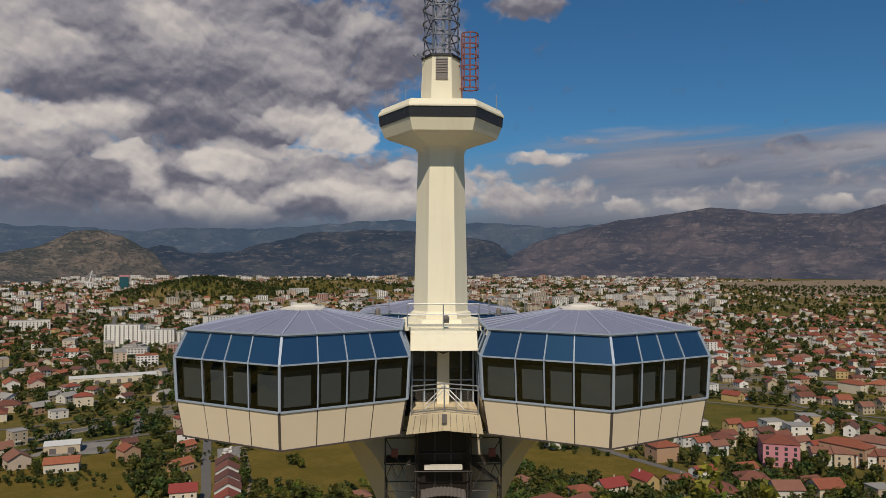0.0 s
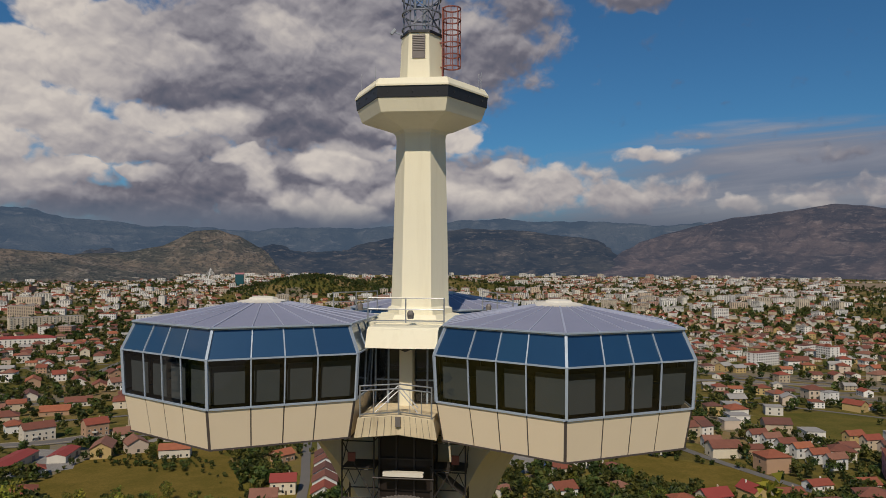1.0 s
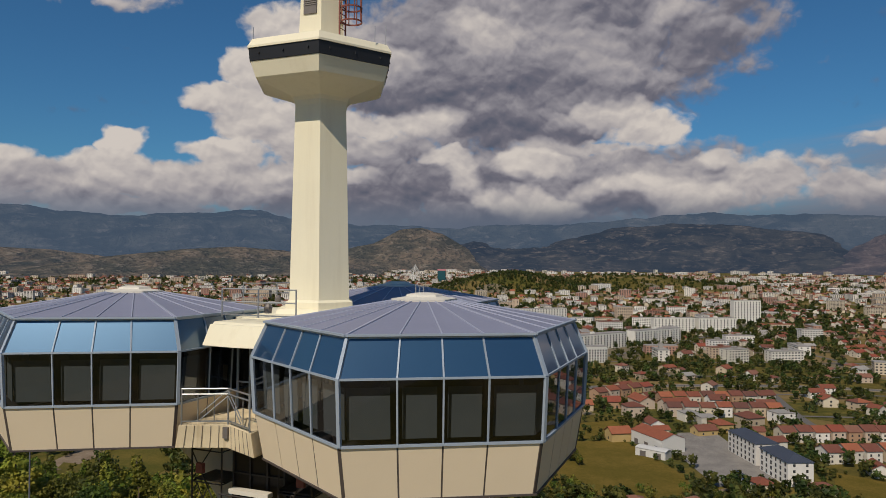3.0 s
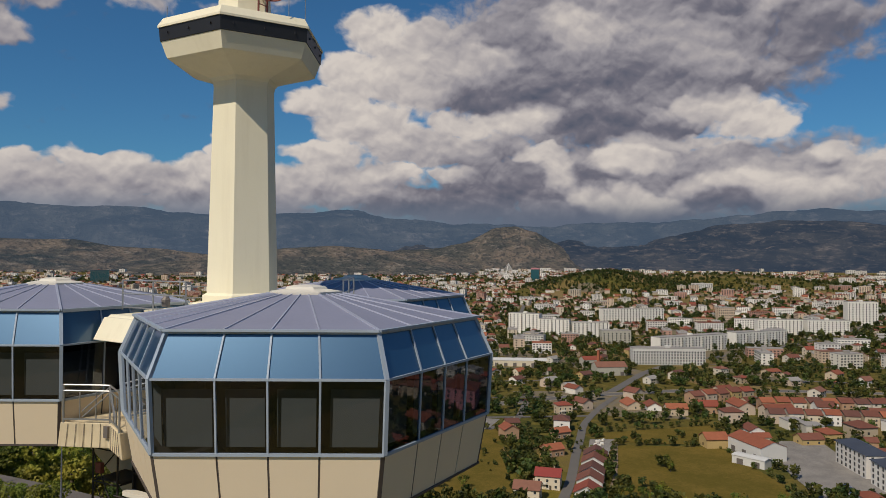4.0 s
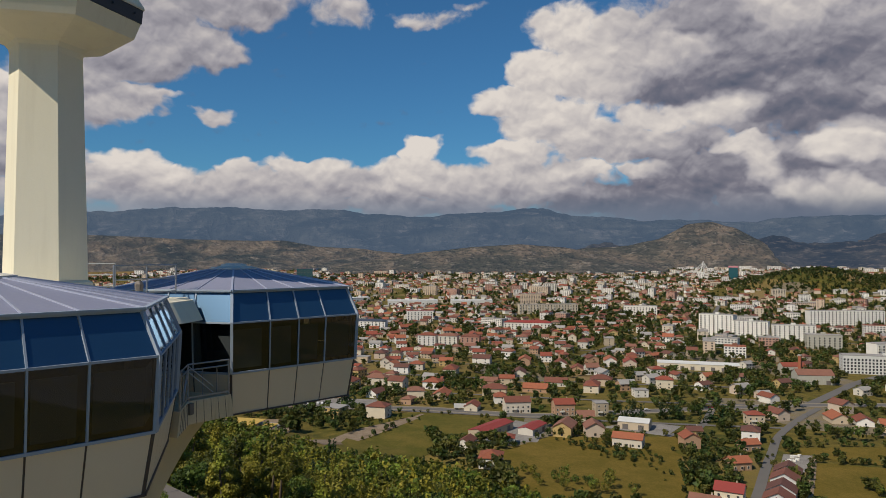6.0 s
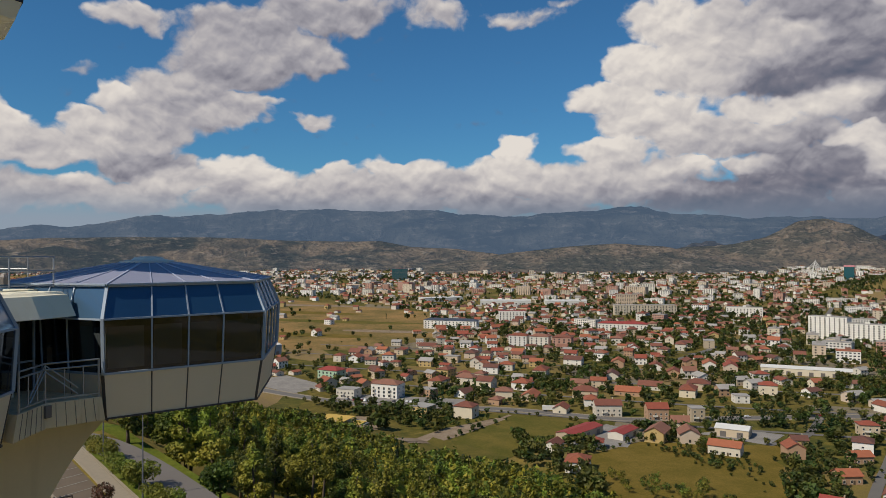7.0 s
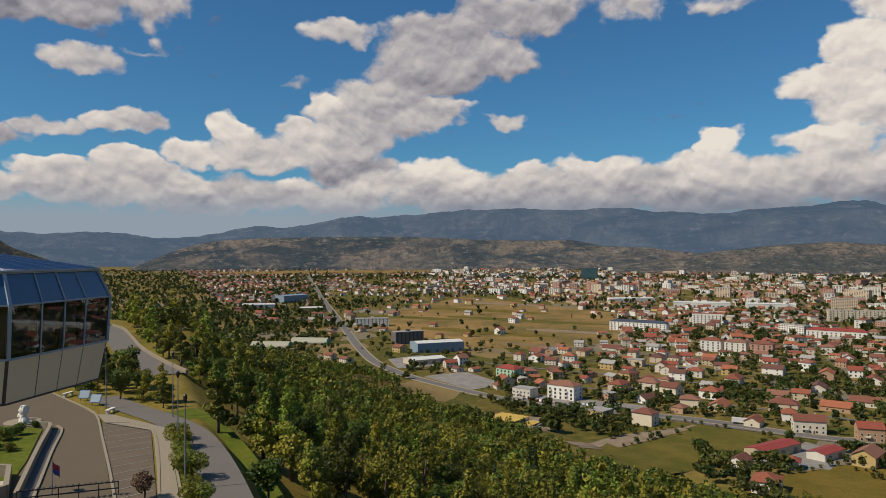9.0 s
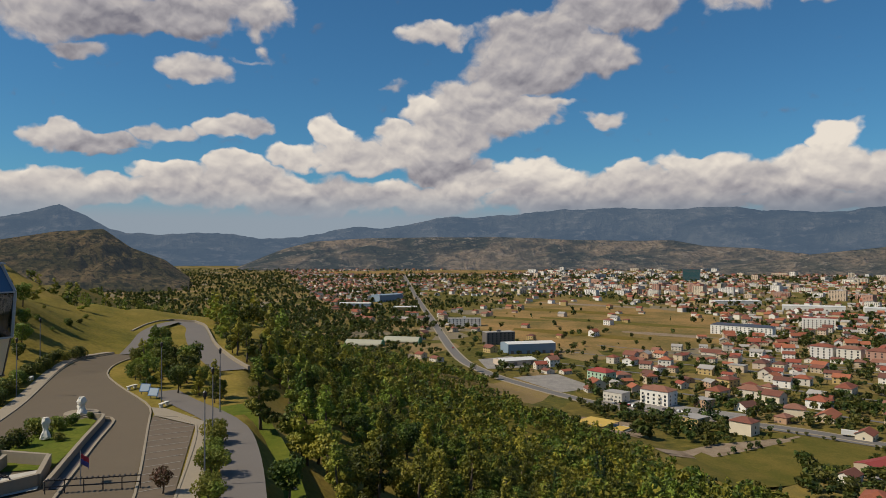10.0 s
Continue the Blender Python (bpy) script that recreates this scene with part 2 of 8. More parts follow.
# thin streaked veil low in the north-east
streak = W.noise(W.combine(W.math("MULTIPLY", azimuth, 0.05), W.math("MULTIPLY", W.math("ADD", height, W.math("MULTIPLY", azimuth, 0.05)), 0.42), 3.7), 1.0, 7.0, 0.55, 0.4)
off = W.vec("MULTIPLY", W.vec("SUBTRACT", W.combine(azimuth, height, 0.0), (-24.0, 5.2, 0.0)), (1 / 30, 1 / 5.8, 0.0))
veil_body = W.math("SUBTRACT", 1.0, W.vec("DOT_PRODUCT", off, off), clamp=True)
veil_cover = W.math("MULTIPLY", W.span(W.math("ADD", veil_body, W.math("MULTIPLY", W.math("SUBTRACT", streak, 0.5), 1.7)), 0.10, 0.75, 0.0, 0.88, smooth=True), W.span(veil_body, 0.0, 0.12))
veil = W.ramp(streak, [(0.30, (0.19, 0.20, 0.25)), (0.5, (0.28, 0.28, 0.32)), (0.68, (0.44, 0.42, 0.42))])

blue = W.mix(1.0, sky, (0.36, 0.81, 1.08), "MULTIPLY")
SKY_STRENGTH = 0.062
skylight = W.node("ShaderNodeBackground", 0, Color=blue, Strength=SKY_STRENGTH)
CLOUD_STRENGTH = 0.85


def over(below, colour, cover):
    """One cloud layer in front of what lies behind it."""
    light = W.node("ShaderNodeBackground", 0, Color=colour, Strength=CLOUD_STRENGTH)
    return W.node("ShaderNodeMixShader", 0, i0=cover, i1=below, i2=light)


both = over(skylight, veil, veil_cover)
both = over(both, puff_colour, puff_cover)
low_air = W.mix(W.span(azimuth, 20.0, 80.0), (0.13, 0.165, 0.225), (0.27, 0.325, 0.39))
both = over(both, low_air, W.span(height, 5.4, 2.6, 0.0, 0.96, smooth=True))
out = W.t.nodes.new("ShaderNodeOutputWorld")
W.put(out.inputs[0], both)

# ================= materials =================
def material(name, base, rough=0.6, metal=0.0, vary=0.12, grain=3.0, fine=40.0, bump=0.0, stops=None, spec=0.5, streak=0.0, stain=(0.25, 0.2, 0.13), random_by=None, stain_amount=0.0):
    """A painted, stone, metal or earth surface: base colour (or a palette picked by object or island), broad stains and fine grain."""
    m = bpy.data.materials.new(name)
    m.use_nodes = True
    n = Nodes(m.node_tree)
    spot = n.node("ShaderNodeTexCoord", 3)
    broad = n.noise(spot, grain, 4.0)
    fine_grain = n.noise(spot, fine, 3.0)
    if stops:
        pick = n.node("ShaderNodeObjectInfo", 5) if random_by == "object" else n.node("ShaderNodeNewGeometry", 8)
        colour = n.ramp(pick, [(i / len(stops), c) for i, c in enumerate(stops)], constant=True)
    else:
        colour = n.mix(0.0, base, base)
    dark = n.math("ADD", n.math("MULTIPLY", n.math("SUBTRACT", broad, 0.5), vary * 2.2), n.math("MULTIPLY", n.math("SUBTRACT", fine_grain, 0.5), vary * 1.2))
    colour = n.mix(1.0, colour, n.node("ShaderNodeCombineColor", 0, i0=n.math("ADD", dark, 1.0), i1=n.math("ADD", dark, 1.0), i2=n.math("ADD", dark, 0.99)), "MULTIPLY")
    if stain_amount:
        if streak:
            vertical = n.vec("MULTIPLY", spot, (streak, streak, streak * 0.08))
        else:
            vertical = spot
        drip = n.span(n.noise(vertical, 1.6, 5.0, 0.6), 0.52, 0.75, 0.0, stain_amount)
        colour = n.mix(drip, colour, stain)
    shade = n.node("ShaderNodeBsdfPrincipled", 0, Base_Color=colour, Roughness=n.span(fine_grain, 0.3, 0.7, max(0.02, rough - 0.07), min(1.0, rough + 0.07)), Metallic=metal, Specular_IOR_Level=spec)
    if bump:
        b = n.node("ShaderNodeBump", 0, Strength=0.5, Distance=bump, Height=fine_grain)
        n.put(shade.node.inputs["Normal"], b)
    o = m.node_tree.nodes.new("ShaderNodeOutputMaterial")
    n.put(o.inputs[0], shade)
    return m


def leaf_material(name, stops, by="island"):
    """Leaves: colour varies clump by clump, some light comes through."""
    m = bpy.data.materials.new(name)
    m.use_nodes = True
    n = Nodes(m.node_tree)
    pick = n.node("ShaderNodeNewGeometry", 8)
    tree_pick = n.node("ShaderNodeObjectInfo", 5)
    place = n.node("ShaderNodeNewGeometry", 0)
    drift = n.noise(n.vec("MULTIPLY", place, (1.0, 1.0, 0.4)), 0.17, 2.0, 0.6)
    f = n.math("ADD", n.math("MULTIPLY", pick, 0.36), n.math("ADD", n.math("MULTIPLY", tree_pick, 0.16), n.span(drift, 0.32, 0.68, -0.05, 0.75)))
    colour = n.ramp(f, [(0.15 + 0.75 * i / max(1, len(stops) - 1), c) for i, c in enumerate(stops)])
    fresh = n.span(n.noise(place, 0.08, 3.0, 0.6), 0.46, 0.60, 0.0, 1.0, smooth=True)
    colour = n.mix(fresh, colour, n.mix(1.0, colour, (0.74, 1.14, 1.2), "MULTIPLY"))
    a = n.node("ShaderNodeBsdfPrincipled", 0, Base_Color=colour, Roughness=0.6, Specular_IOR_Level=0.25)
    b = n.node("ShaderNodeBsdfTranslucent", 0, Color=n.mix(0.5, colour, (0.16, 0.2, 0.03)))
    o = m.node_tree.nodes.new("ShaderNodeOutputMaterial")
    n.put(o.inputs[0], n.node("ShaderNodeMixShader", 0, i0=0.22, i1=a, i2=b))
    return m


def glass_material(name, tint, through, rough=0.02, ior=1.5):
    """A tinted pane: part mirror by its gloss, part see-through."""
    m = bpy.data.materials.new(name)
    m.use_nodes = True
    n = Nodes(m.node_tree)
    spot = n.node("ShaderNodeTexCoord", 3)
    wave = n.node("ShaderNodeBump", 0, Strength=0.12, Distance=0.004, Height=n.noise(spot, 2.2, 2.0))
    gloss = n.node("ShaderNodeBsdfGlossy", 0, Color=(*tint, 1.0), Roughness=rough, Normal=wave)
    see = n.node("ShaderNodeBsdfTransparent", 0, Color=(*through, 1.0))
    fres = n.node("ShaderNodeFresnel", 0, IOR=ior)
    o = m.node_tree.nodes.new("ShaderNodeOutputMaterial")
    n.put(o.inputs[0], n.node("ShaderNodeMixShader", 0, i0=fres, i1=see, i2=gloss))
    return m


M_CREAM = material("cream_concrete_paint", (0.80, 0.74, 0.56), 0.75, vary=0.05, grain=0.6, fine=22, bump=0.004, streak=1.6, stain=(0.55, 0.47, 0.31), stain_amount=0.22)
M_STAINED = material("stained_cream_concrete", (0.66, 0.55, 0.37), 0.85, vary=0.12, grain=2.0, fine=25, bump=0.006, streak=3.0, stain=(0.36, 0.27, 0.16), stain_amount=0.6)
M_PANEL = material("beige_cladding", (0.74, 0.62, 0.455), 0.5, vary=0.04, grain=0.7, fine=30)
M_JOINT = material("dark_joint", (0.07, 0.055, 0.05), 0.6)
M_ALU = material("weathered_aluminium", (0.34, 0.40, 0.48), 0.6, metal=0.2, vary=0.12)
M_ROOF_METAL = material("lavender_grey_sheet_metal", (0.225, 0.235, 0.32), 0.6, metal=0.0, vary=0.12, grain=0.8, fine=12, stain_amount=0.25, stain=(0.20, 0.19, 0.23), streak=0)
M_SEAM = material("pale_roof_seam", (0.44, 0.46, 0.56), 0.5, metal=0.3)
M_BLUE = material("blue_spandrel_glass", (0.006, 0.032, 0.075), 0.05, vary=0.2, grain=0.5, fine=30, spec=1.0, stops=[(0.009, 0.033, 0.072), (0.011, 0.040, 0.083), (0.008, 0.030, 0.066), (0.012, 0.043, 0.082)], random_by="object")
# dust on the sloping panes spreads the sun's glint, under a clear surface
for node in M_BLUE.node_tree.nodes:
    if node.type == "BSDF_PRINCIPLED":
        for link in list(node.inputs["Roughness"].links):
            M_BLUE.node_tree.links.remove(link)
        for key, value in (("Roughness", 0.36), ("IOR", 1.7), ("Specular Tint", (0.34, 0.60, 0.92, 1.0)), ("Coat Weight", 1.0), ("Coat Roughness", 0.04), ("Coat IOR", 1.4)):
            node.inputs[key].default_value = value
M_DARK_GLASS = glass_material("smoked_glass", (0.85, 0.9, 1.0), (0.38, 0.40, 0.43), 0.015, 1.78)
M_BLIND = material("grey_blind", (0.125, 0.145, 0.15), 0.8, vary=0.12, grain=1.5)
# near-black: the darkness of unlit rooms is put into the colour
M_INSIDE = material("unlit_interior", (0.035, 0.03, 0.027), 0.8)
M_BLACK = material("black_band", (0.016, 0.016, 0.018), 0.45, vary=0.3, grain=2.0)
M_LIFT = material("brown_lift_glass", (0.020, 0.015, 0.013), 0.35, vary=0.3, grain=1.0, spec=0.25)
M_STEEL = material("galvanised_steel", (0.36, 0.37, 0.38), 0.45, metal=0.7)
M_MAST = material("grey_mast_steel", (0.20, 0.21, 0.24), 0.5, metal=0.5, vary=0.25)
M_RUST = material("rust_red_ladder_paint", (0.20, 0.055, 0.04), 0.7, vary=0.3, grain=4)
M_SCAFFOLD = material("dark_scaffold_steel", (0.045, 0.038, 0.035), 0.6, metal=0.4, vary=0.3)
M_BOARD = material("scaffold_board", (0.42, 0.36, 0.28), 0.8, vary=0.25)
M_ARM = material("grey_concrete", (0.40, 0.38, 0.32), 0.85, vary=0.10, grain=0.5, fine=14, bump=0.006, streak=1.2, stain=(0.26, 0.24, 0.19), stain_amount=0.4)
# darker copy of the cream concrete, with shade and warm bounce in its colour
M_CREAM_SHADED = material("shaded_cream_concrete", (0.62, 0.55, 0.40), 0.85, vary=0.08, grain=0.5, fine=14, bump=0.006, streak=1.2, stain=(0.42, 0.36, 0.25), stain_amount=0.35)
M_LOUVRE = material("grey_louvre", (0.17, 0.15, 0.14), 0.6, metal=0.3)
M_ASPHALT = material("parking_asphalt", (0.112, 0.083, 0.050), 0.9, vary=0.14, grain=0.08, fine=9.0, stain_amount=0.3, stain=(0.075, 0.058, 0.041))
M_ROAD = material("road_asphalt", (0.13, 0.12, 0.11), 0.9, vary=0.14, grain=0.05, fine=4.0)
M_PATH = material("grey_path_paving", (0.135, 0.118, 0.104), 0.85, vary=0.10, grain=0.2, fine=6.0)
M_PAVER = material("brown_parking_pavers", (0.120, 0.088, 0.058), 0.9, vary=0.25, grain=0.5, fine=8.0)
M_KERB = material("pale_kerb_stone", (0.26, 0.215, 0.155), 0.85, vary=0.12)
M_WHITE_STONE = material("white_stone", (0.66, 0.62, 0.54), 0.7, vary=0.12, grain=2.0)
M_GRAVEL = material("pale_gravel", (0.42, 0.39, 0.34), 0.95, vary=0.3, grain=1.0, fine=12)
M_LINE = material("white_road_paint", (0.23, 0.21, 0.175), 0.8, vary=0.2)
M_TRUNK = material("bark", (0.10, 0.075, 0.05), 0.9, vary=0.3)
M_LEAF_PINE = leaf_material("pine_needles", [(0.024, 0.032, 0.005), (0.115, 0.118, 0.014), (0.32, 0.275, 0.034)])
M_LEAF_BROAD = leaf_material("broad_leaves", [(0.018, 0.026, 0.005), (0.076, 0.084, 0.012), (0.225, 0.200, 0.027)])
M_LEAF_TOWN = leaf_material("garden_tree_leaves", [(0.014, 0.021, 0.006), (0.042, 0.050, 0.011), (0.115, 0.108, 0.022)])
M_LEAF_BUSH = leaf_material("golden_bush_leaves", [(0.09, 0.105, 0.012), (0.17, 0.165, 0.02), (0.25, 0.21, 0.03)])
M_LEAF_DARK = leaf_material("cypress_leaves", [(0.012, 0.028, 0.010), (0.022, 0.042, 0.014), (0.040, 0.060, 0.018)])
M_LEAF_RED = leaf_material("dark_red_leaves", [(0.05, 0.02, 0.015), (0.09, 0.035, 0.02), (0.12, 0.05, 0.03)])
WALLS = [(0.58, 0.52, 0.43), (0.42, 0.34, 0.24), (0.68, 0.64, 0.57), (0.52, 0.42, 0.30), (0.62, 0.54, 0.41), (0.46, 0.33, 0.14), (0.56, 0.52, 0.45), (0.74, 0.71, 0.66), (0.40, 0.25, 0.155), (0.52, 0.42, 0.33)]
ROOFS = [(0.25, 0.075, 0.038), (0.20, 0.060, 0.033), (0.150, 0.053, 0.034), (0.31, 0.100, 0.048), (0.18, 0.066, 0.042), (0.24, 0.058, 0.033), (0.125, 0.052, 0.037), (0.22, 0.098, 0.064), (0.17, 0.058, 0.037)]
BLOCKS = [(0.64, 0.60, 0.52), (0.74, 0.71, 0.66), (0.54, 0.46, 0.35), (0.68, 0.64, 0.58), (0.72, 0.69, 0.65), (0.54, 0.42, 0.31), (0.62, 0.59, 0.55), (0.42, 0.24, 0.18)]
M_HOUSE = material("house_render", (0.6, 0.55, 0.46), 0.85, vary=0.10, grain=0.25, fine=3.0, stops=WALLS, random_by="object")
M_TILES = material("terracotta_tiles", (0.3, 0.1, 0.05), 0.85, vary=0.20, grain=0.35, fine=4.0, stops=ROOFS, random_by="object")
M_BLOCK = material("block_render", (0.6, 0.58, 0.5), 0.85, vary=0.10, grain=0.1, fine=2.0, stops=BLOCKS, random_by="object")
M_HOUSE_FAR = material("far_house_render", (0.6, 0.55, 0.46), 0.85, vary=0.08, grain=0.1, fine=1.0, stops=WALLS, random_by="island")
M_TILES_FAR = material("far_terracotta_tiles", (0.3, 0.1, 0.05), 0.85, vary=0.15, grain=0.2, fine=1.0, stops=ROOFS[:8], random_by="island")
M_BLOCK_FAR = material("far_block_render", (0.6, 0.58, 0.5), 0.85, vary=0.08, grain=0.05, fine=1.0, stops=BLOCKS, random_by="island")
M_FLAT_ROOF = material("grey_flat_roof", (0.30, 0.28, 0.26), 0.9, vary=0.2, grain=0.1, fine=1.0)
M_PANE = material("dark_window_pane", (0.045, 0.05, 0.055), 0.12, vary=0.2, spec=0.8)
M_SHED_WHITE = material("white_sheet_roof", (0.60, 0.59, 0.56), 0.55, vary=0.10, grain=0.1)
M_WHITE_RENDER = material("white_render", (0.72, 0.69, 0.63), 0.85, vary=0.08, grain=0.15, fine=2.0)
M_SHED_BLUE = material("blue_grey_sheet", (0.22, 0.29, 0.36), 0.55, vary=0.10, grain=0.1)
M_NAVY = material("navy_roof", (0.05, 0.06, 0.085), 0.6, vary=0.15, grain=0.1)
M_GREENWALL = material("pale_green_render", (0.36, 0.50, 0.36), 0.85, vary=0.10, grain=0.1)
M_PINK = material("pink_render", (0.52, 0.22, 0.24), 0.85, vary=0.06, grain=0.1)
M_REDROOF = material("bright_red_roof", (0.26, 0.042, 0.032), 0.7, vary=0.12, grain=0.2)
M_YELLOW = material("yellow_formwork", (0.50, 0.33, 0.07), 0.8, vary=0.2, grain=0.3)
M_TEALGLASS = material("teal_curtain_wall", (0.02, 0.09, 0.11), 0.1, vary=0.15, spec=1.0)
M_VAULT = material("pale_hangar_fabric", (0.34, 0.33, 0.25), 0.6, vary=0.1)
M_HANGAR = material("green_hangar_fabric", (0.06, 0.26, 0.15), 0.6, vary=0.1)
CARS = [(0.55, 0.55, 0.55), (0.05, 0.05, 0.06), (0.65, 0.64, 0.62), (0.20, 0.21, 0.23), (0.30, 0.03, 0.03), (0.05, 0.09, 0.2)]
M_CAR = material("car_paint", (0.5, 0.5, 0.5), 0.25, vary=0.03, stops=CARS, random_by="object")
M_FLAG_RED = material("red_flag_cloth", (0.42, 0.03, 0.05), 0.8)
M_FLAG_BLUE = material("blue_flag_cloth", (0.06, 0.07, 0.26), 0.8)
M_SIGN_BLUE = material("blue_sign_board", (0.03, 0.10, 0.22), 0.4, vary=0.15)


def ground_material():
    """Grass, dry pasture and tilled strips, by place."""
    m = bpy.data.materials.new("plain_and_hill_ground")
    m.use_nodes = True
    n = Nodes(m.node_tree)
    place = n.node("ShaderNodeNewGeometry", 0)
    flat = n.vec("MULTIPLY", place, (1.0, 1.0, 0.0))
    turn = n.node("ShaderNodeVectorRotate", 0, Vector=flat, Angle=0.5)
    strips = n.vec("MULTIPLY", turn, (0.009, 0.019, 0.0))
    cells = n.node("ShaderNodeTexVoronoi", 1, Vector=strips, Scale=1.0, Randomness=0.8)
    pick = n.node("ShaderNodeSeparateColor", 0, i0=cells)
    farm = n.ramp(pick, [(0.0, (0.095, 0.078, 0.021)), (0.22, (0.066, 0.066, 0.016)), (0.40, (0.175, 0.125, 0.050)), (0.54, (0.19, 0.160, 0.125)), (0.66, (0.115, 0.092, 0.026)), (0.78, (0.225, 0.155, 0.078)), (0.90, (0.062, 0.066, 0.017))], constant=True)
    broad = n.noise(place, 0.012, 5.0, 0.6)
    mid = n.noise(place, 0.12, 5.0, 0.6)
    fine = n.noise(place, 1.4, 4.0, 0.6)
    grass = n.ramp(n.math("ADD", n.math("MULTIPLY", broad, 0.5), n.math("MULTIPLY", mid, 0.5)), [(0.30, (0.070, 0.074, 0.012)), (0.44, (0.145, 0.120, 0.020)), (0.56, (0.21, 0.155, 0.032)), (0.75, (0.26, 0.185, 0.06))])
    rim = n.math("MULTIPLY", n.vec("LENGTH", n.vec("SUBTRACT", flat, (-60.0, 0.0, 0.0))), 1.0)
    colour = n.mix(n.span(rim, 300.0, 380.0), grass, n.mix(n.span(mid, 0.35, 0.7, 0.0, 0.6), farm, grass))
    tone = n.span(fine, 0.25, 0.75, 0.72, 1.25)
    colour = n.mix(1.0, colour, n.node("ShaderNodeCombineColor", 0, i0=tone, i1=tone, i2=tone), "MULTIPLY")
    b = n.node("ShaderNodeBump", 0, Strength=0.6, Distance=0.25, Height=fine)
    s = n.node("ShaderNodeBsdfPrincipled", 0, Base_Color=colour, Roughness=0.95, Normal=b, Specular_IOR_Level=0.1)
    o = m.node_tree.nodes.new("ShaderNodeOutputMaterial")
    n.put(o.inputs[0], s)
    return m


def field_material(name, a, b, scale=0.05, rows=0.0):
    """Meadow or stubble with worn patches, and plough rows where asked."""
    m = bpy.data.materials.new(name)
    m.use_nodes = True
    n = Nodes(m.node_tree)
    place = n.node("ShaderNodeNewGeometry", 0)
    f = n.math("ADD", n.math("MULTIPLY", n.noise(place, scale, 5.0, 0.6), 0.65), n.math("MULTIPLY", n.noise(place, scale * 14, 4.0, 0.6), 0.35))
    colour = n.mix(n.span(f, 0.36, 0.64, smooth=True), a, b)
    tone = n.span(n.noise(place, 1.8, 3.0), 0.25, 0.75, 0.8, 1.18)
    colour = n.mix(1.0, colour, n.node("ShaderNodeCombineColor", 0, i0=tone, i1=tone, i2=tone), "MULTIPLY")
    s = n.node("ShaderNodeBsdfPrincipled", 0, Base_Color=colour, Roughness=0.95, Specular_IOR_Level=0.1)
    o = m.node_tree.nodes.new("ShaderNodeOutputMaterial")
    n.put(o.inputs[0], s)
    return m


def mountain_material(name, low, high, rock, scale, haze, air_colour=(0.055, 0.085, 0.145), dotted=0.0):
    """Scrub and bare limestone, with cloud shade in the colours and haze as emission."""
    m = bpy.data.materials.new(name)
    m.use_nodes = True
    n = Nodes(m.node_tree)
    place = n.node("ShaderNodeNewGeometry", 0)
    stretched = n.vec("MULTIPLY", place, (1.0, 1.0, 3.5))
    f = n.noise(stretched, scale, 6.0, 0.55, 0.6)
    g = n.noise(stretched, scale * 5, 8.0, 0.66, 0.3)
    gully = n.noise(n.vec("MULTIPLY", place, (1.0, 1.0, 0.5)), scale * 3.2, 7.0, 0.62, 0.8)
    # broad dark patches: woodland and cloud shade together, both in the colour
    colour = n.mix(n.span(f, 0.40, 0.60, smooth=True), low, high)
    colour = n.mix(n.span(g, 0.50, 0.68, 0.0, 0.8, smooth=True), colour, rock)
    # gullies darkened in the colour, as the frontal sun leaves relief flat
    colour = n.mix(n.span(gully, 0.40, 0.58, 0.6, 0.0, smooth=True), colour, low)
    dots = n.noise(place, 0.045, 2.0, 0.5)
    colour = n.mix(n.span(dots, 0.54, 0.60, 0.0, dotted), colour, (0.020, 0.026, 0.012))
    b = n.node("ShaderNodeBump", 0, Strength=1.0, Distance=45.0, Height=n.math("ADD", g, n.math("MULTIPLY", gully, 1.6)))
    s = n.node("ShaderNodeBsdfPrincipled", 0, Base_Color=colour, Roughness=1.0, Normal=b, Specular_IOR_Level=0.0)
    # distance haze painted in: the slopes glow evenly in a bluish air colour
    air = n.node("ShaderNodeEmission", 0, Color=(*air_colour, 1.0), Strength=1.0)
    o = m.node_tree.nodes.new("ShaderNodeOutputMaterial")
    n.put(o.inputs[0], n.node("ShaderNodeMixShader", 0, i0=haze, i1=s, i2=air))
    return m


M_GROUND = ground_material()
M_MEADOW = field_material("olive_meadow", (0.108, 0.084, 0.014), (0.165, 0.114, 0.024))
M_GREEN = field_material("green_crop", (0.080, 0.078, 0.014), (0.140, 0.108, 0.024))
M_DRY = field_material("dry_pasture", (0.29, 0.175, 0.066), (0.125, 0.100, 0.032), 0.014)
M_LAWN = field_material("lawn", (0.070, 0.098, 0.010), (0.12, 0.130, 0.018), 0.3)
M_BARE = field_material("bare_earth", (0.20, 0.145, 0.095), (0.27, 0.21, 0.15), 0.1)
M_YARD = field_material("grey_yard", (0.20, 0.185, 0.17), (0.27, 0.25, 0.225), 0.1)
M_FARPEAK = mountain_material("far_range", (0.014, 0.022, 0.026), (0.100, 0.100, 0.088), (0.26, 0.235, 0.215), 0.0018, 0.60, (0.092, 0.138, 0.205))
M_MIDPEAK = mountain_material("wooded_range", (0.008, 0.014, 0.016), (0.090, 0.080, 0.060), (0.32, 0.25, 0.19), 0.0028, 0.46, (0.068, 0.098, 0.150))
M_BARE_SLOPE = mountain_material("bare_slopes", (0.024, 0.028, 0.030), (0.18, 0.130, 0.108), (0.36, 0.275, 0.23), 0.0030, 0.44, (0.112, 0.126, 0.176))
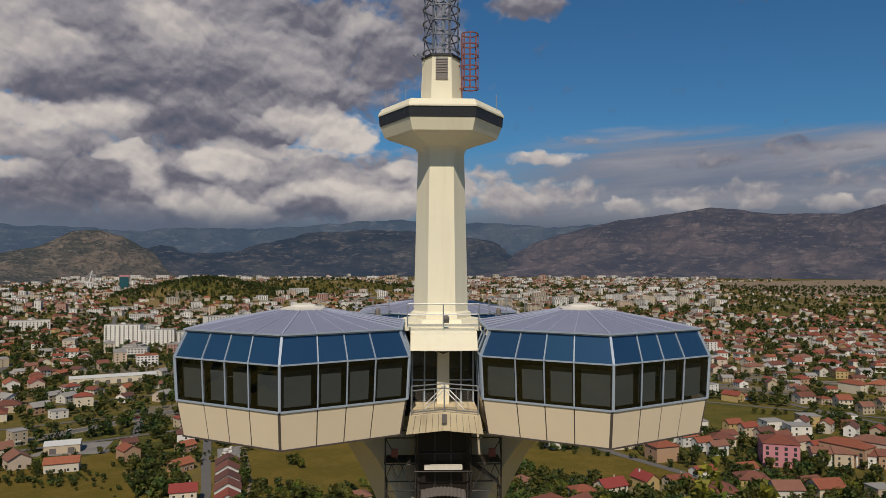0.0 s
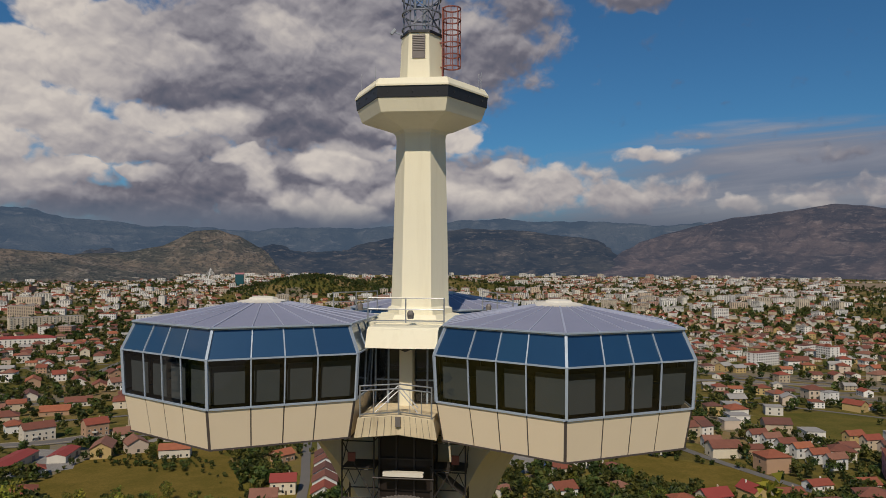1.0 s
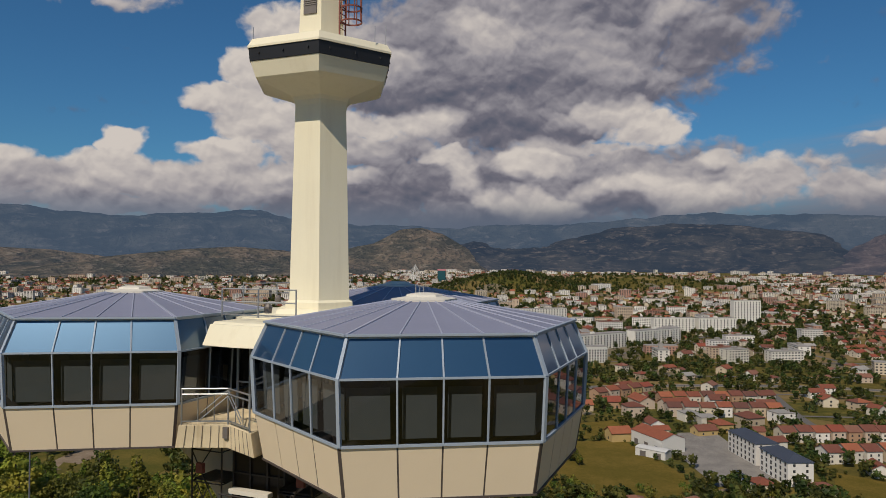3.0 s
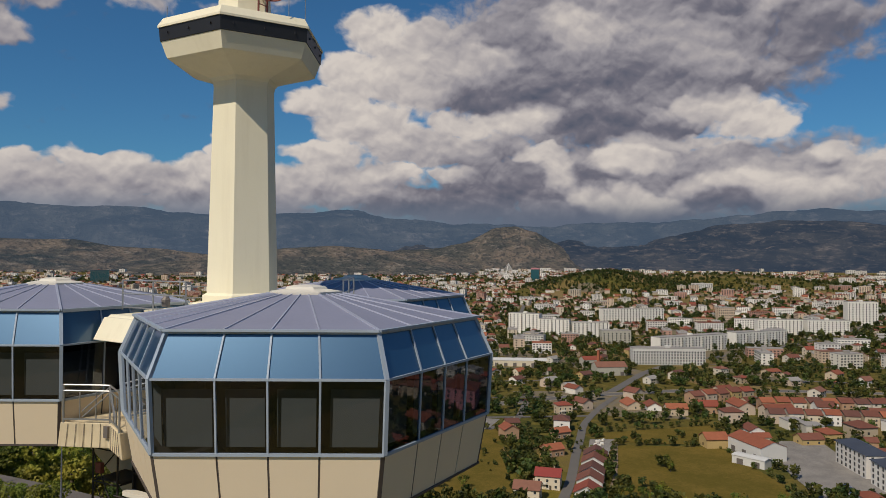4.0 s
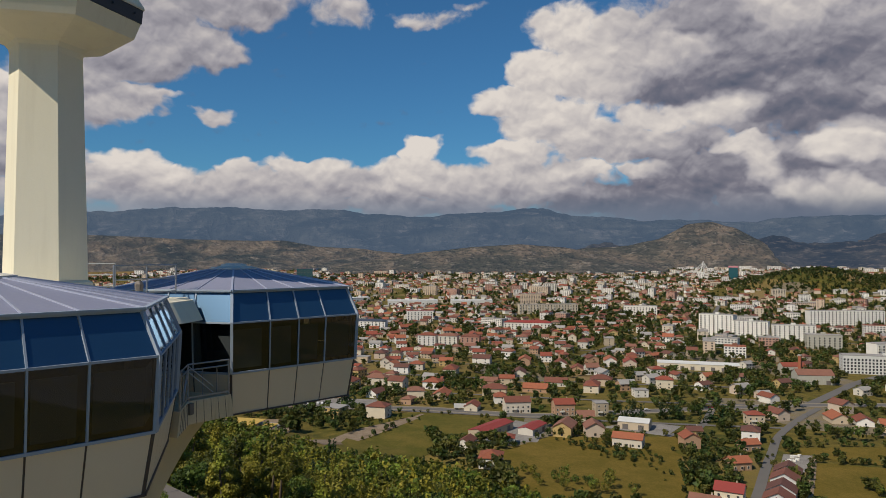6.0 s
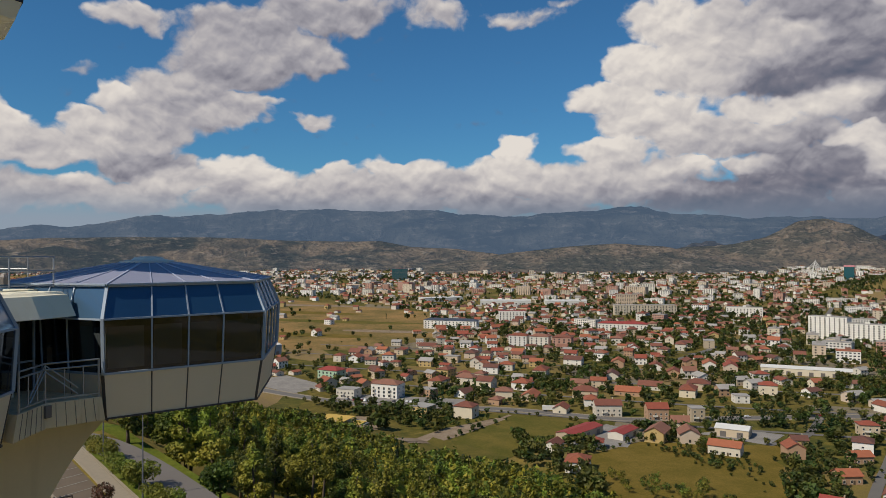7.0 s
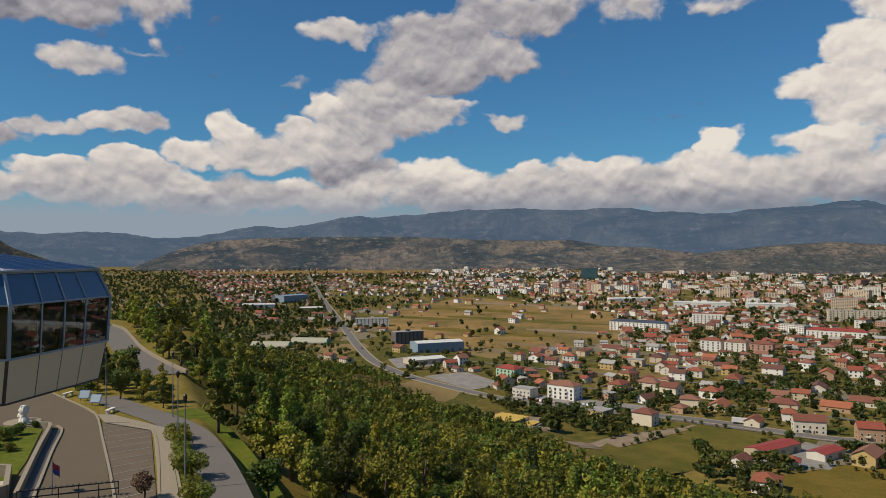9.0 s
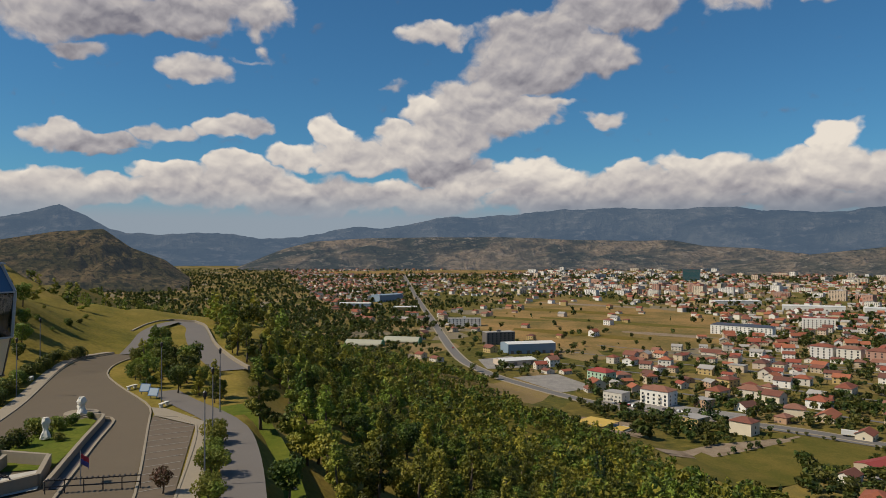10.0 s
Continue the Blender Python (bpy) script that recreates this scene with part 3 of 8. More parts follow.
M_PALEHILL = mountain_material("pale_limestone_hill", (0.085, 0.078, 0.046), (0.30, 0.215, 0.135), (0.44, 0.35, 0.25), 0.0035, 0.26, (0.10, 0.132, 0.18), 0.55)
# lower tone darker than the pale hill's, to hold the ridge's cloud shade
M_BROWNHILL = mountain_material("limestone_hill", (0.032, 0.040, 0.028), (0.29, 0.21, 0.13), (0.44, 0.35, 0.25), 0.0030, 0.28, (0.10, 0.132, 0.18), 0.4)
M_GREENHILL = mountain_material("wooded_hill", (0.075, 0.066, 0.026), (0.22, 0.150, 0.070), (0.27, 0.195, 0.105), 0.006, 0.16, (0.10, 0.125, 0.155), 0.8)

# ================= building helpers =================
class Shape:
    """Collects points and faces for one mesh."""

    def __init__(self):
        self.v, self.f, self.m = [], [], []

    def poly(self, pts, mat=0):
        k = len(self.v)
        self.v.extend(tuple(p) for p in pts)
        self.f.append(tuple(range(k, k + len(pts))))
        self.m.append(mat)
        return self

    def solid(self, low, high, mat=0):
        """Two rings of equal count, joined and capped."""
        k, n = len(self.v), len(low)
        self.v.extend(tuple(p) for p in low)
        self.v.extend(tuple(p) for p in high)
        self.f.append(tuple(range(k + n - 1, k - 1, -1)))
        self.f.append(tuple(range(k + n, k + 2 * n)))
        for i in range(n):
            j = (i + 1) % n
            self.f.append((k + i, k + j, k + n + j, k + n + i))
        self.m.extend([mat] * (n + 2))
        return self

    def box(self, x0, y0, z0, x1, y1, z1, mat=0):
        ring = [(x0, y0), (x1, y0), (x1, y1), (x0, y1)]
        return self.solid([(x, y, z0) for x, y in ring], [(x, y, z1) for x, y in ring], mat)

    def bar(self, a, b, w=0.05, h=None, mat=0, sides=4):
        """A straight bar from a to b."""
        a, b = Vector(a), Vector(b)
        d = (b - a).normalized()
        side = d.cross(Vector((0, 0, 1)))
        side = side.normalized() if side.length > 1e-4 else Vector((1, 0, 0))
        up = side.cross(d)
        h = h or w
        if sides == 4:
            ring = [(-0.5, -0.5), (0.5, -0.5), (0.5, 0.5), (-0.5, 0.5)]
        else:
            ring = [(0.5 * cos(2 * pi * i / sides), 0.5 * sin(2 * pi * i / sides)) for i in range(sides)]
        return self.solid([a + side * p * w + up * q * h for p, q in ring], [b + side * p * w + up * q * h for p, q in ring], mat)

    def rings(self, rings, mat=0, cap=True):
        """Skin over a row of rings of equal count."""
        k, n = len(self.v), len(rings[0])
        for r in rings:
            self.v.extend(tuple(p) for p in r)
        for a in range(len(rings) - 1):
            for i in range(n):
                j = (i + 1) % n
                self.f.append((k + a * n + i, k + a * n + j, k + (a + 1) * n + j, k + (a + 1) * n + i))
                self.m.append(mat)
        if cap:
            self.f.append(tuple(range(k + n - 1, k - 1, -1)))
            self.f.append(tuple(k + (len(rings) - 1) * n + i for i in range(n)))
            self.m.extend([mat, mat])
        return self

    def mesh(self, name, mats, smooth=False):
        me = bpy.data.meshes.new(name)
        me.from_pydata(self.v, [], self.f)
        for m in mats if isinstance(mats, (list, tuple)) else [mats]:
            me.materials.append(m)
        if isinstance(mats, (list, tuple)) and len(mats) > 1:
            me.polygons.foreach_set("material_index", self.m)
        if smooth:
            me.polygons.foreach_set("use_smooth", [True] * len(me.polygons))
        me.update()
        return me


def part(name, shape, mats, parent=None, label="", smooth=False, bevel=0.0):
    """One mesh object, under a thing or a part of it."""
    me = shape if isinstance(shape, bpy.types.Mesh) else shape.mesh(name, mats, smooth)
    ob = new(name, me)
    ob.parent = parent
    if label:
        tagged(ob, label)
    if bevel:
        mod = ob.modifiers.new("bevel", "BEVEL")
        mod.width, mod.segments, mod.limit_method = bevel, 2, "ANGLE"
    return ob


def thing(name, label, category, group="", kind="", at=None):
    """An empty at the base of a thing, which carries its parts."""
    ob = tagged(new(name), label, category, group, kind)
    ob.empty_display_size = 0.2
    if at is not None:
        ob.matrix_world = at
    return ob


def structure(name, shape, mats, label, category, smooth=False, bevel=0.0):
    return tagged(part(name, shape, mats, None, "", smooth, bevel), label, category, "", "structure")


def hexagon(r, z, turn=0.0, cx=0.0, cy=0.0):
    return [(cx + r * cos(radians(60 * i + turn)), cy + r * sin(radians(60 * i + turn)), z) for i in range(6)]


def circle(r, z, n=16, cx=0.0, cy=0.0):
    return [(cx + r * cos(2 * pi * i / n), cy + r * sin(2 * pi * i / n), z) for i in range(n)]


# ================= the lie of the land =================
PLAIN = -91.0


def to_spine(x, y):
    """Distance from the line along which the hill's back runs."""
    best = None
    for ax, ay, bx, by in ((32, -4, -110, -6), (-110, -6, -162, 0), (-110, -6, -210, -90), (-210, -90, -420, -260), (-210, -90, -470, -110)):
        t = np.clip(((x - ax) * (bx - ax) + (y - ay) * (by - ay)) / ((bx - ax) ** 2 + (by - ay) ** 2), 0, 1)
        d = np.hypot(x - ax - t * (bx - ax), y - ay - t * (by - ay))
        best = d if best is None else np.minimum(best, d)
    return best


def land(x, y):
    """Height of the ground."""
    x, y = np.asarray(x, float), np.asarray(y, float)
    d = to_spine(x, y)
    foot = 245 + 100 * np.clip((-x - 200) / 220, 0, 1)
    s = np.clip((d - 24) / (foot - 24), 0, 1)
    fall = s ** 0.82
    fall = fall + 0.06 * np.sin(pi * s) * np.sin(x * 0.035 + y * 0.02)
    r = np.hypot(x, y)
    plain = PLAIN + 50 * np.clip((r - 1500) / 2600, 0, 1.4) ** 1.4
    wave = 0.8 * np.sin(x * 0.011 + 1) * np.cos(y * 0.013) * np.clip(s * 2, 0, 1)
    knoll = 19 * np.exp(-(((x + 205) / 70) ** 2 + ((y + 62) / 45) ** 2)) + 10 * np.exp(-(((x + 120) / 26) ** 2 + ((y + 30) / 14) ** 2))
    green = 62 * np.exp(-(((x + 640) / 210) ** 2 + ((y - 2150) / 190) ** 2)) + 44 * np.exp(-(((x + 380) / 330) ** 2 + ((y - 2600) / 200) ** 2))
    return fall * plain + wave + knoll + green


def height_at(x, y):
    return float(land(x, y))


def ground_mesh():
    radii = list(np.arange(2, 130, 3.0)) + list(np.arange(130, 640, 9.0)) + list(640 * 1.035 ** np.arange(1, 62))
    radii = [r for r in radii if r < 4950] + [4960.0]
    n = 400
    ang = np.linspace(0, 2 * pi, n, endpoint=False)
    rr, aa = np.meshgrid(np.array(radii), ang, indexing="ij")
    x, y = (rr * np.cos(aa)).ravel(), (rr * np.sin(aa)).ravel()
    z = land(x, y)
    s = Shape()
    s.v = [(0.0, 0.0, height_at(0, 0))] + list(zip(x.tolist(), y.tolist(), z.tolist()))
    for i in range(n):
        s.f.append((0, 1 + i, 1 + (i + 1) % n))
    for k in range(len(radii) - 1):
        a, b = 1 + k * n, 1 + (k + 1) * n
        for i in range(n):
            j = (i + 1) % n
            s.f.append((a + i, b + i, b + j, a + j))
    s.m = [0] * len(s.f)
    return s


structure("ground", ground_mesh(), M_GROUND, "hilltop and wide plain of dry grass and tilled strips", "ground", smooth=True)


def drape(poly, lift=0.12, step=24.0):
    """A flat patch laid over the land: a convex or simple outline, cut into triangles."""
    bm = bmesh.new()
    vs = [bm.verts.new((x, y, 0)) for x, y in poly]
    bm.faces.new(vs)
    span = max(max(p[0] for p in poly) - min(p[0] for p in poly), max(p[1] for p in poly) - min(p[1] for p in poly))
    for axis in (0, 1):
        lo, hi = min(p[axis] for p in poly), max(p[axis] for p in poly)
        use = max(step, span / 40)
        for k in range(1, int((hi - lo) / use) + 1):
            co, no = Vector((0, 0, 0)), Vector((0, 0, 0))
            co[axis], no[axis] = lo + k * use, 1
            bmesh.ops.bisect_plane(bm, geom=bm.verts[:] + bm.edges[:] + bm.faces[:], plane_co=co, plane_no=no)
    s = Shape()
    bm.verts.index_update()
    s.v = [(v.co.x, v.co.y, height_at(v.co.x, v.co.y) + lift) for v in bm.verts]
    s.f = [tuple(v.index for v in f.verts) for f in bm.faces]
    s.m = [0] * len(s.f)
    bm.free()
    return s


def smooth_line(pts, step=12.0):
    """A line eased through its corners, at even steps."""
    out = []
    p = [Vector((*q, 0)) for q in pts]
    p = [p[0] * 2 - p[1]] + p + [p[-1] * 2 - p[-2]]
    for i in range(1, len(p) - 2):
        n = max(2, int((p[i + 1] - p[i]).length / step))
        for k in range(n):
            t = k / n
            a, b, c, d = p[i - 1], p[i], p[i + 1], p[i + 2]
            q = 0.5 * (2 * b + (c - a) * t + (2 * a - 5 * b + 4 * c - d) * t * t + (3 * b - a - 3 * c + d) * t ** 3)
            out.append((q.x, q.y))
    out.append((p[-2].x, p[-2].y))
    return out


def ribbon(pts, width, lift=0.2, step=12.0, depth=0.0, offset=0.0):
    """A strip of road, kerb or wall along a line, laid over the land; depth > 0 makes it a solid."""
    line = smooth_line(pts, step)
    rows = []
    for i, (x, y) in enumerate(line):
        x0, y0 = line[max(0, i - 1)]
        x1, y1 = line[min(len(line) - 1, i + 1)]
        d = hypot(x1 - x0, y1 - y0) or 1
        nx, ny = -(y1 - y0) / d, (x1 - x0) / d
        z = height_at(x, y) + lift
        a = (x + nx * (offset + width / 2), y + ny * (offset + width / 2))
        b = (x + nx * (offset - width / 2), y + ny * (offset - width / 2))
        rows.append(((*a, z), (*b, z)))
    s = Shape()
    if depth:
        s.rings([[a, b, (b[0], b[1], b[2] - depth), (a[0], a[1], a[2] - depth)] for a, b in rows])
    else:
        for (a, b), (c, d) in zip(rows, rows[1:]):
            s.poly([b, d, c, a])
    return s

# ================= the tower =================
MID = 17.4  # height of the line between the blue and the smoked panes of the pods
POD_R = 6.28
BAYS = [0.0, 0.278, 0.5, 0.722, 1.0]
LEVELS = {"bot": (4.475, -2.81), "sill": (4.71, -1.53), "mid": (4.80, 0.0), "top": (4.38, 0.914)}


def on_face(k, f, level, out=0.0, dz=0.0):
    """A point on side k of a pod, a fraction f along it, at one of its levels."""
    r, z = LEVELS[level]
    a, b = (Vector((r * cos(radians(60 * i)), r * sin(radians(60 * i)), z)) for i in (k, k + 1))
    n = Vector((cos(radians(60 * k + 30)), sin(radians(60 * k + 30)), 0))
    return a.lerp(b, f) + n * out + Vector((0, 0, dz))


def slab(a, b, c, d, thick, mat=0):
    """A thin solid with the front outline a b c d (counter-clockwise from outside)."""
    a, b, c, d = map(Vector, (a, b, c, d))
    n = (b - a).cross(d - a).normalized() * thick
    return Shape().solid([p - n for p in (a, b, c, d)], [a, b, c, d], mat)


def make_pod():
    pod = thing("observation_pod", "hexagonal pod with smoked windows, blue upper panes and beige skirt", "tower pod", "pods of the tower")
    body = Shape()
    body.solid(hexagon(4.36, -2.80), hexagon(4.45, -2.62))
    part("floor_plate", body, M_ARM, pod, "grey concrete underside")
    # floor, core and ceiling coloured near-black for the unlit room behind the panes
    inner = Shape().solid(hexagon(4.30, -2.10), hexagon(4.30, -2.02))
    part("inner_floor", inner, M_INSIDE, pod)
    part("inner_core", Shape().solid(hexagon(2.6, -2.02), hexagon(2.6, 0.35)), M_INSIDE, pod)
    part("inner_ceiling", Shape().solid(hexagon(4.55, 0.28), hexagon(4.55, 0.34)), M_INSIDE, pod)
    g = 0.022
    for k in range(6):
        for i in range(4):
            f0, f1 = BAYS[i], BAYS[i + 1]
            e0, e1 = f0 + (g / 4.7), f1 - (g / 4.7)
            panel = slab(on_face(k, e0, "bot"), on_face(k, e1, "bot"), on_face(k, e1, "sill", 0, -0.03), on_face(k, e0, "sill", 0, -0.03), 0.05)
            part("skirt_panel", panel, M_PANEL, pod)
            pane = Shape().poly([on_face(k, f0, "sill"), on_face(k, f1, "sill"), on_face(k, f1, "mid"), on_face(k, f0, "mid")])
            p = part("window_pane", pane, M_DARK_GLASS, pod, "smoked glass pane")
            p.visible_shadow = False
            up = slab(on_face(k, f0, "mid"), on_face(k, f1, "mid"), on_face(k, f1, "top"), on_face(k, f0, "top"), 0.02)
            part("upper_pane", up, M_BLUE, pod, "blue sloping glass pane")
            w = f1 - f0
            q0, q1 = f0 + 0.13 * w, f1 - 0.11 * w
            blind = slab(on_face(k, q0, "sill", -0.22, 0.10), on_face(k, q1, "sill", -0.22, 0.10), on_face(k, q1, "mid", -0.26, -0.24), on_face(k, q0, "mid", -0.26, -0.24), 0.02)
            part("blind", blind, M_BLIND, pod, "grey drawn blind")
        for i in range(5):
            f = BAYS[i]
            if i == 4:
                continue
            corner = i == 0
            w = 0.085 if corner else 0.04
            s = Shape().bar(on_face(k, f, "sill", 0.012), on_face(k, f, "mid", 0.012), w, w)
            part("mullion", s, M_ALU, pod)
            s = Shape().bar(on_face(k, f, "mid", 0.012), on_face(k, f, "top", 0.012), w, w)
            part("upper_mullion", s, M_ALU, pod)
            s = Shape().bar(on_face(k, f, "bot", -0.035), on_face(k, f, "sill", -0.035), 0.09 if corner else 0.06, 0.05)
            part("skirt_joint", s, M_JOINT, pod, "dark joint between beige panels")
        for level, w in (("sill", 0.06), ("mid", 0.05), ("top", 0.06)):
            s = Shape().bar(on_face(k, 0, level, 0.014), on_face(k, 1, level, 0.014), w, w)
            part("rail", s, M_ALU, pod)
        s = Shape().bar(on_face(k, 0, "bot", 0.0, -0.01), on_face(k, 1, "bot", 0.0, -0.01), 0.07, 0.05)
        part("lower_trim", s, M_JOINT, pod)
    # shallow folded sheet-metal roof with standing seams that run to a cap
    cap_r, cap_z, eave_z = 0.85, 1.56, 0.965
    for k in range(6):
        a, b = (Vector((4.46 * cos(radians(60 * i)), 4.46 * sin(radians(60 * i)), eave_z)) for i in (k, k + 1))
        c, d = (Vector((cap_r * cos(radians(60 * i)), cap_r * sin(radians(60 * i)), cap_z)) for i in (k, k + 1))
        for i in range(4):
            f0, f1 = BAYS[i], BAYS[i + 1]
            sh = slab(a.lerp(b, f0), a.lerp(b, f1), c.lerp(d, f1), c.lerp(d, f0), 0.03)
            part("roof_sheet", sh, M_ROOF_METAL, pod)
            part("roof_seam", Shape().bar(a.lerp(b, f0) + Vector((0, 0, 0.012)), c.lerp(d, f0) + Vector((0, 0, 0.012)), 0.06 if i == 0 else 0.028, 0.03), M_SEAM, pod)
        part("eave_flashing", Shape().bar(a + Vector((0, 0, -0.005)), b + Vector((0, 0, -0.005)), 0.10, 0.05), M_ALU, pod)
    cap = Shape().rings([hexagon(0.95, 1.545), hexagon(0.95, 1.60), hexagon(0.55, 1.66), hexagon(0.50, 1.72), hexagon(0.28, 1.76)])
    part("roof_cap", cap, M_WHITE_STONE, pod, "white vent cap on the roof")
    # supporting arm under the pod: a tall fin with a sweeping lower edge
    arm = Shape()
    rows = []
    for i in range(13):
        t = i / 12
        r = -4.9 + 4.6 * (1 - (1 - t) ** 1.0)
        z = -2.82 - 6.6 * (1 - sin(pi / 2 * t)) ** 1.15
        rows.append((r, z))
    prof = [(r, z) for r, z in rows] + [(-0.1, -2.80), (-4.9, -2.80)]
    half = 1.55
    left = [(r, -half * (0.75 + 0.25 * (r + 4.9) / 4.9), z) for r, z in prof]
    right = [(r, half * (0.75 + 0.25 * (r + 4.9) / 4.9), z) for r, z in prof]
    arm.solid(left, right)
    part("support_arm", arm, M_CREAM_SHADED, pod, "cream concrete arm with a sweeping curve")
    return pod


pod = make_pod()
pod.matrix_world = pose(POD_R * cos(radians(330)), POD_R * sin(radians(330)), MID, 0, 0, 330)
for a in (210, 90):
    copy_thing(pod, pose(POD_R * cos(radians(a)), POD_R * sin(radians(a)), MID, 0, 0, a))

# ---- shaft, deck and upper shaft
shaft = thing("tower_shaft", "cream hexagonal concrete shaft with a flared collar", "tower shaft", at=pose(0, 0, MID))
s = Shape().rings([hexagon(1.32, 0.9), hexagon(1.32, 1.22), hexagon(1.18, 1.30), hexagon(1.01, 8.05), hexagon(1.04, 8.22), hexagon(1.14, 8.34), hexagon(1.36, 8.42), hexagon(2.32, 8.72), hexagon(2.44, 8.78)])
part("shaft", s, M_CREAM, shaft)
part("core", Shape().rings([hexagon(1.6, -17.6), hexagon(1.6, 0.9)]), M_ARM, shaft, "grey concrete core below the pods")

deck = thing("upper_deck", "cream hexagonal deck with a black band", "tower deck", at=pose(0, 0, MID))
part("fascia", Shape().rings([hexagon(2.44, 8.78), hexagon(2.47, 8.80), hexagon(2.66, 9.30), hexagon(2.60, 9.31)]), M_CREAM, deck)
for k in range(6):
    a0, a1 = (Vector((cos(radians(60 * i)), sin(radians(60 * i)), 0)) for i in (k, k + 1))
    band = slab(a0 * 2.69 + Vector((0, 0, 9.31)), a1 * 2.69 + Vector((0, 0, 9.31)), a1 * 2.73 + Vector((0, 0, 9.74)), a0 * 2.73 + Vector((0, 0, 9.74)), 0.06)
    part("black_panel", band, M_BLACK, deck, "black band panel with small fixings")
part("band_core", Shape().solid(hexagon(2.60, 9.31), hexagon(2.60, 9.73)), M_JOINT, deck)
part("rim", Shape().rings([hexagon(2.77, 9.73), hexagon(2.77, 9.80), hexagon(2.60, 10.06), hexagon(2.35, 10.08)]), M_CREAM, deck)
part("deck_roof", Shape().solid(hexagon(2.36, 10.0), hexagon(2.36, 10.085)), M_CREAM, deck)
for k in range(6):
    for f in (0.15, 0.5, 0.85):
        p = Vector((2.725 * cos(radians(60 * k)), 2.74 * sin(radians(60 * k)), 0)).lerp(Vector((2.74 * cos(radians(60 * k + 60)), 2.74 * sin(radians(60 * k + 60)), 0)), f)
        part("fixing", Shape().bar((p.x, p.y, 9.50), (p.x, p.y, 9.56), 0.04, 0.04), M_BLACK, deck)
for a, h in ((232, 0.5), (5, 0.75), (-12, 0.5), (184, 0.7), (120, 0.6)):
    part("rod_aerial", Shape().bar((2.45 * cos(radians(a)), 2.45 * sin(radians(a)), 10.05), (2.45 * cos(radians(a)), 2.45 * sin(radians(a)), 10.08 + h), 0.025, sides=6), M_STEEL, deck, "thin grey rod aerial")

head = thing("upper_shaft", "cream hexagonal mast base with a louvred hatch", "mast base", at=pose(0, 0, MID))
part("base_wall", Shape().rings([hexagon(0.91, 10.08), hexagon(0.82, 12.26)]), M_CREAM, head)
part("flange", Shape().rings([hexagon(0.88, 12.26), hexagon(0.88, 12.36)]), M_BLACK, head, "dark steel flange")
hatch = part("louvre", Shape().box(-0.26, -0.79, 11.22, 0.26, -0.68, 12.16), M_LOUVRE, head, "grey louvred hatch")
for i in range(9):
    z = 11.52 + i * 0.07
    part("slat", slab((-0.24, -0.81, z), (0.24, -0.81, z), (0.24, -0.785, z + 0.05), (-0.24, -0.785, z + 0.05), 0.012), M_LOUVRE, hatch)

mast = thing("lattice_mast", "grey steel lattice mast with ring braces", "lattice mast", at=pose(0, 0, MID))
for k in range(6):
    a = radians(60 * k)
    part("leg", Shape().bar((0.74 * cos(a), 0.74 * sin(a), 12.1), (0.70 * cos(a), 0.70 * sin(a), 19.0), 0.07, sides=6), M_MAST, mast)
for i in range(10):
    z = 12.55 + i * 0.64
    s = Shape().rings([circle(r, z + dz, 20) for r, dz in ((0.775, -0.025), (0.825, -0.025), (0.825, 0.025), (0.775, 0.025), (0.775, -0.025))], cap=False)
    part("ring", s, M_MAST, mast)
    for k in range(6):
        a, b = radians(60 * k), radians(60 * (k + 1))
        if (k + i) % 2:
            a, b = b, a
        part("brace", Shape().bar((0.73 * cos(a), 0.73 * sin(a), z), (0.73 * cos(b), 0.73 * sin(b), z + 0.64), 0.035), M_MAST, mast)
part("feeder_pipe", Shape().bar((0.1, 0.1, 12.1), (0.1, 0.1, 19.0), 0.16, sides=8), M_STEEL, mast)
part("feeder_pipe", Shape().bar((-0.25, -0.1, 12.1), (-0.25, -0.1, 19.0), 0.09, sides=8), M_STEEL, mast)
lamp = Shape().bar((-0.72, -0.3, 12.3), (-1.1, -0.42, 12.42), 0.04)
lamp.bar((-1.18, -0.44, 12.32), (-1.02, -0.40, 12.52), 0.12, 0.10)
part("floodlight", lamp, M_STEEL, mast, "small grey floodlight on a bracket")

ladder = thing("caged_ladder", "rust-red caged ladder beside the mast base", "ladder", at=pose(0, 0, MID))
lx, ly = 0.98, -0.10
for sx in (-0.2, 0.2):
    part("rail", Shape().bar((lx - 0.08, ly + sx, 10.1), (lx - 0.08, ly + sx, 13.4), 0.045), M_RUST, ladder)
for i in range(11):
    part("rung", Shape().bar((lx - 0.08, ly - 0.2, 10.25 + i * 0.26), (lx - 0.08, ly + 0.2, 10.25 + i * 0.26), 0.025), M_RUST, ladder)
for i in range(6):
    z = 10.98 + i * 0.48
    s = Shape()
    for k in range(14):
        a, b = 2 * pi * k / 14, 2 * pi * (k + 1) / 14
        s.bar((lx + 0.28 + 0.36 * cos(a), ly + 0.36 * sin(a), z), (lx + 0.28 + 0.36 * cos(b), ly + 0.36 * sin(b), z), 0.035, 0.05)
    part("hoop", s, M_RUST, ladder)
for k in range(7):
    a = radians(-135 + 45 * k)
    part("cage_strip", Shape().bar((lx + 0.28 + 0.36 * cos(a), ly + 0.36 * sin(a), 10.98), (lx + 0.28 + 0.36 * cos(a), ly + 0.36 * sin(a), 13.38), 0.03), M_RUST, ladder)
for z in (11.0, 12.0):
    part("bracket", Shape().bar((0.7, ly, z), (lx - 0.05, ly, z), 0.05), M_RUST, ladder)


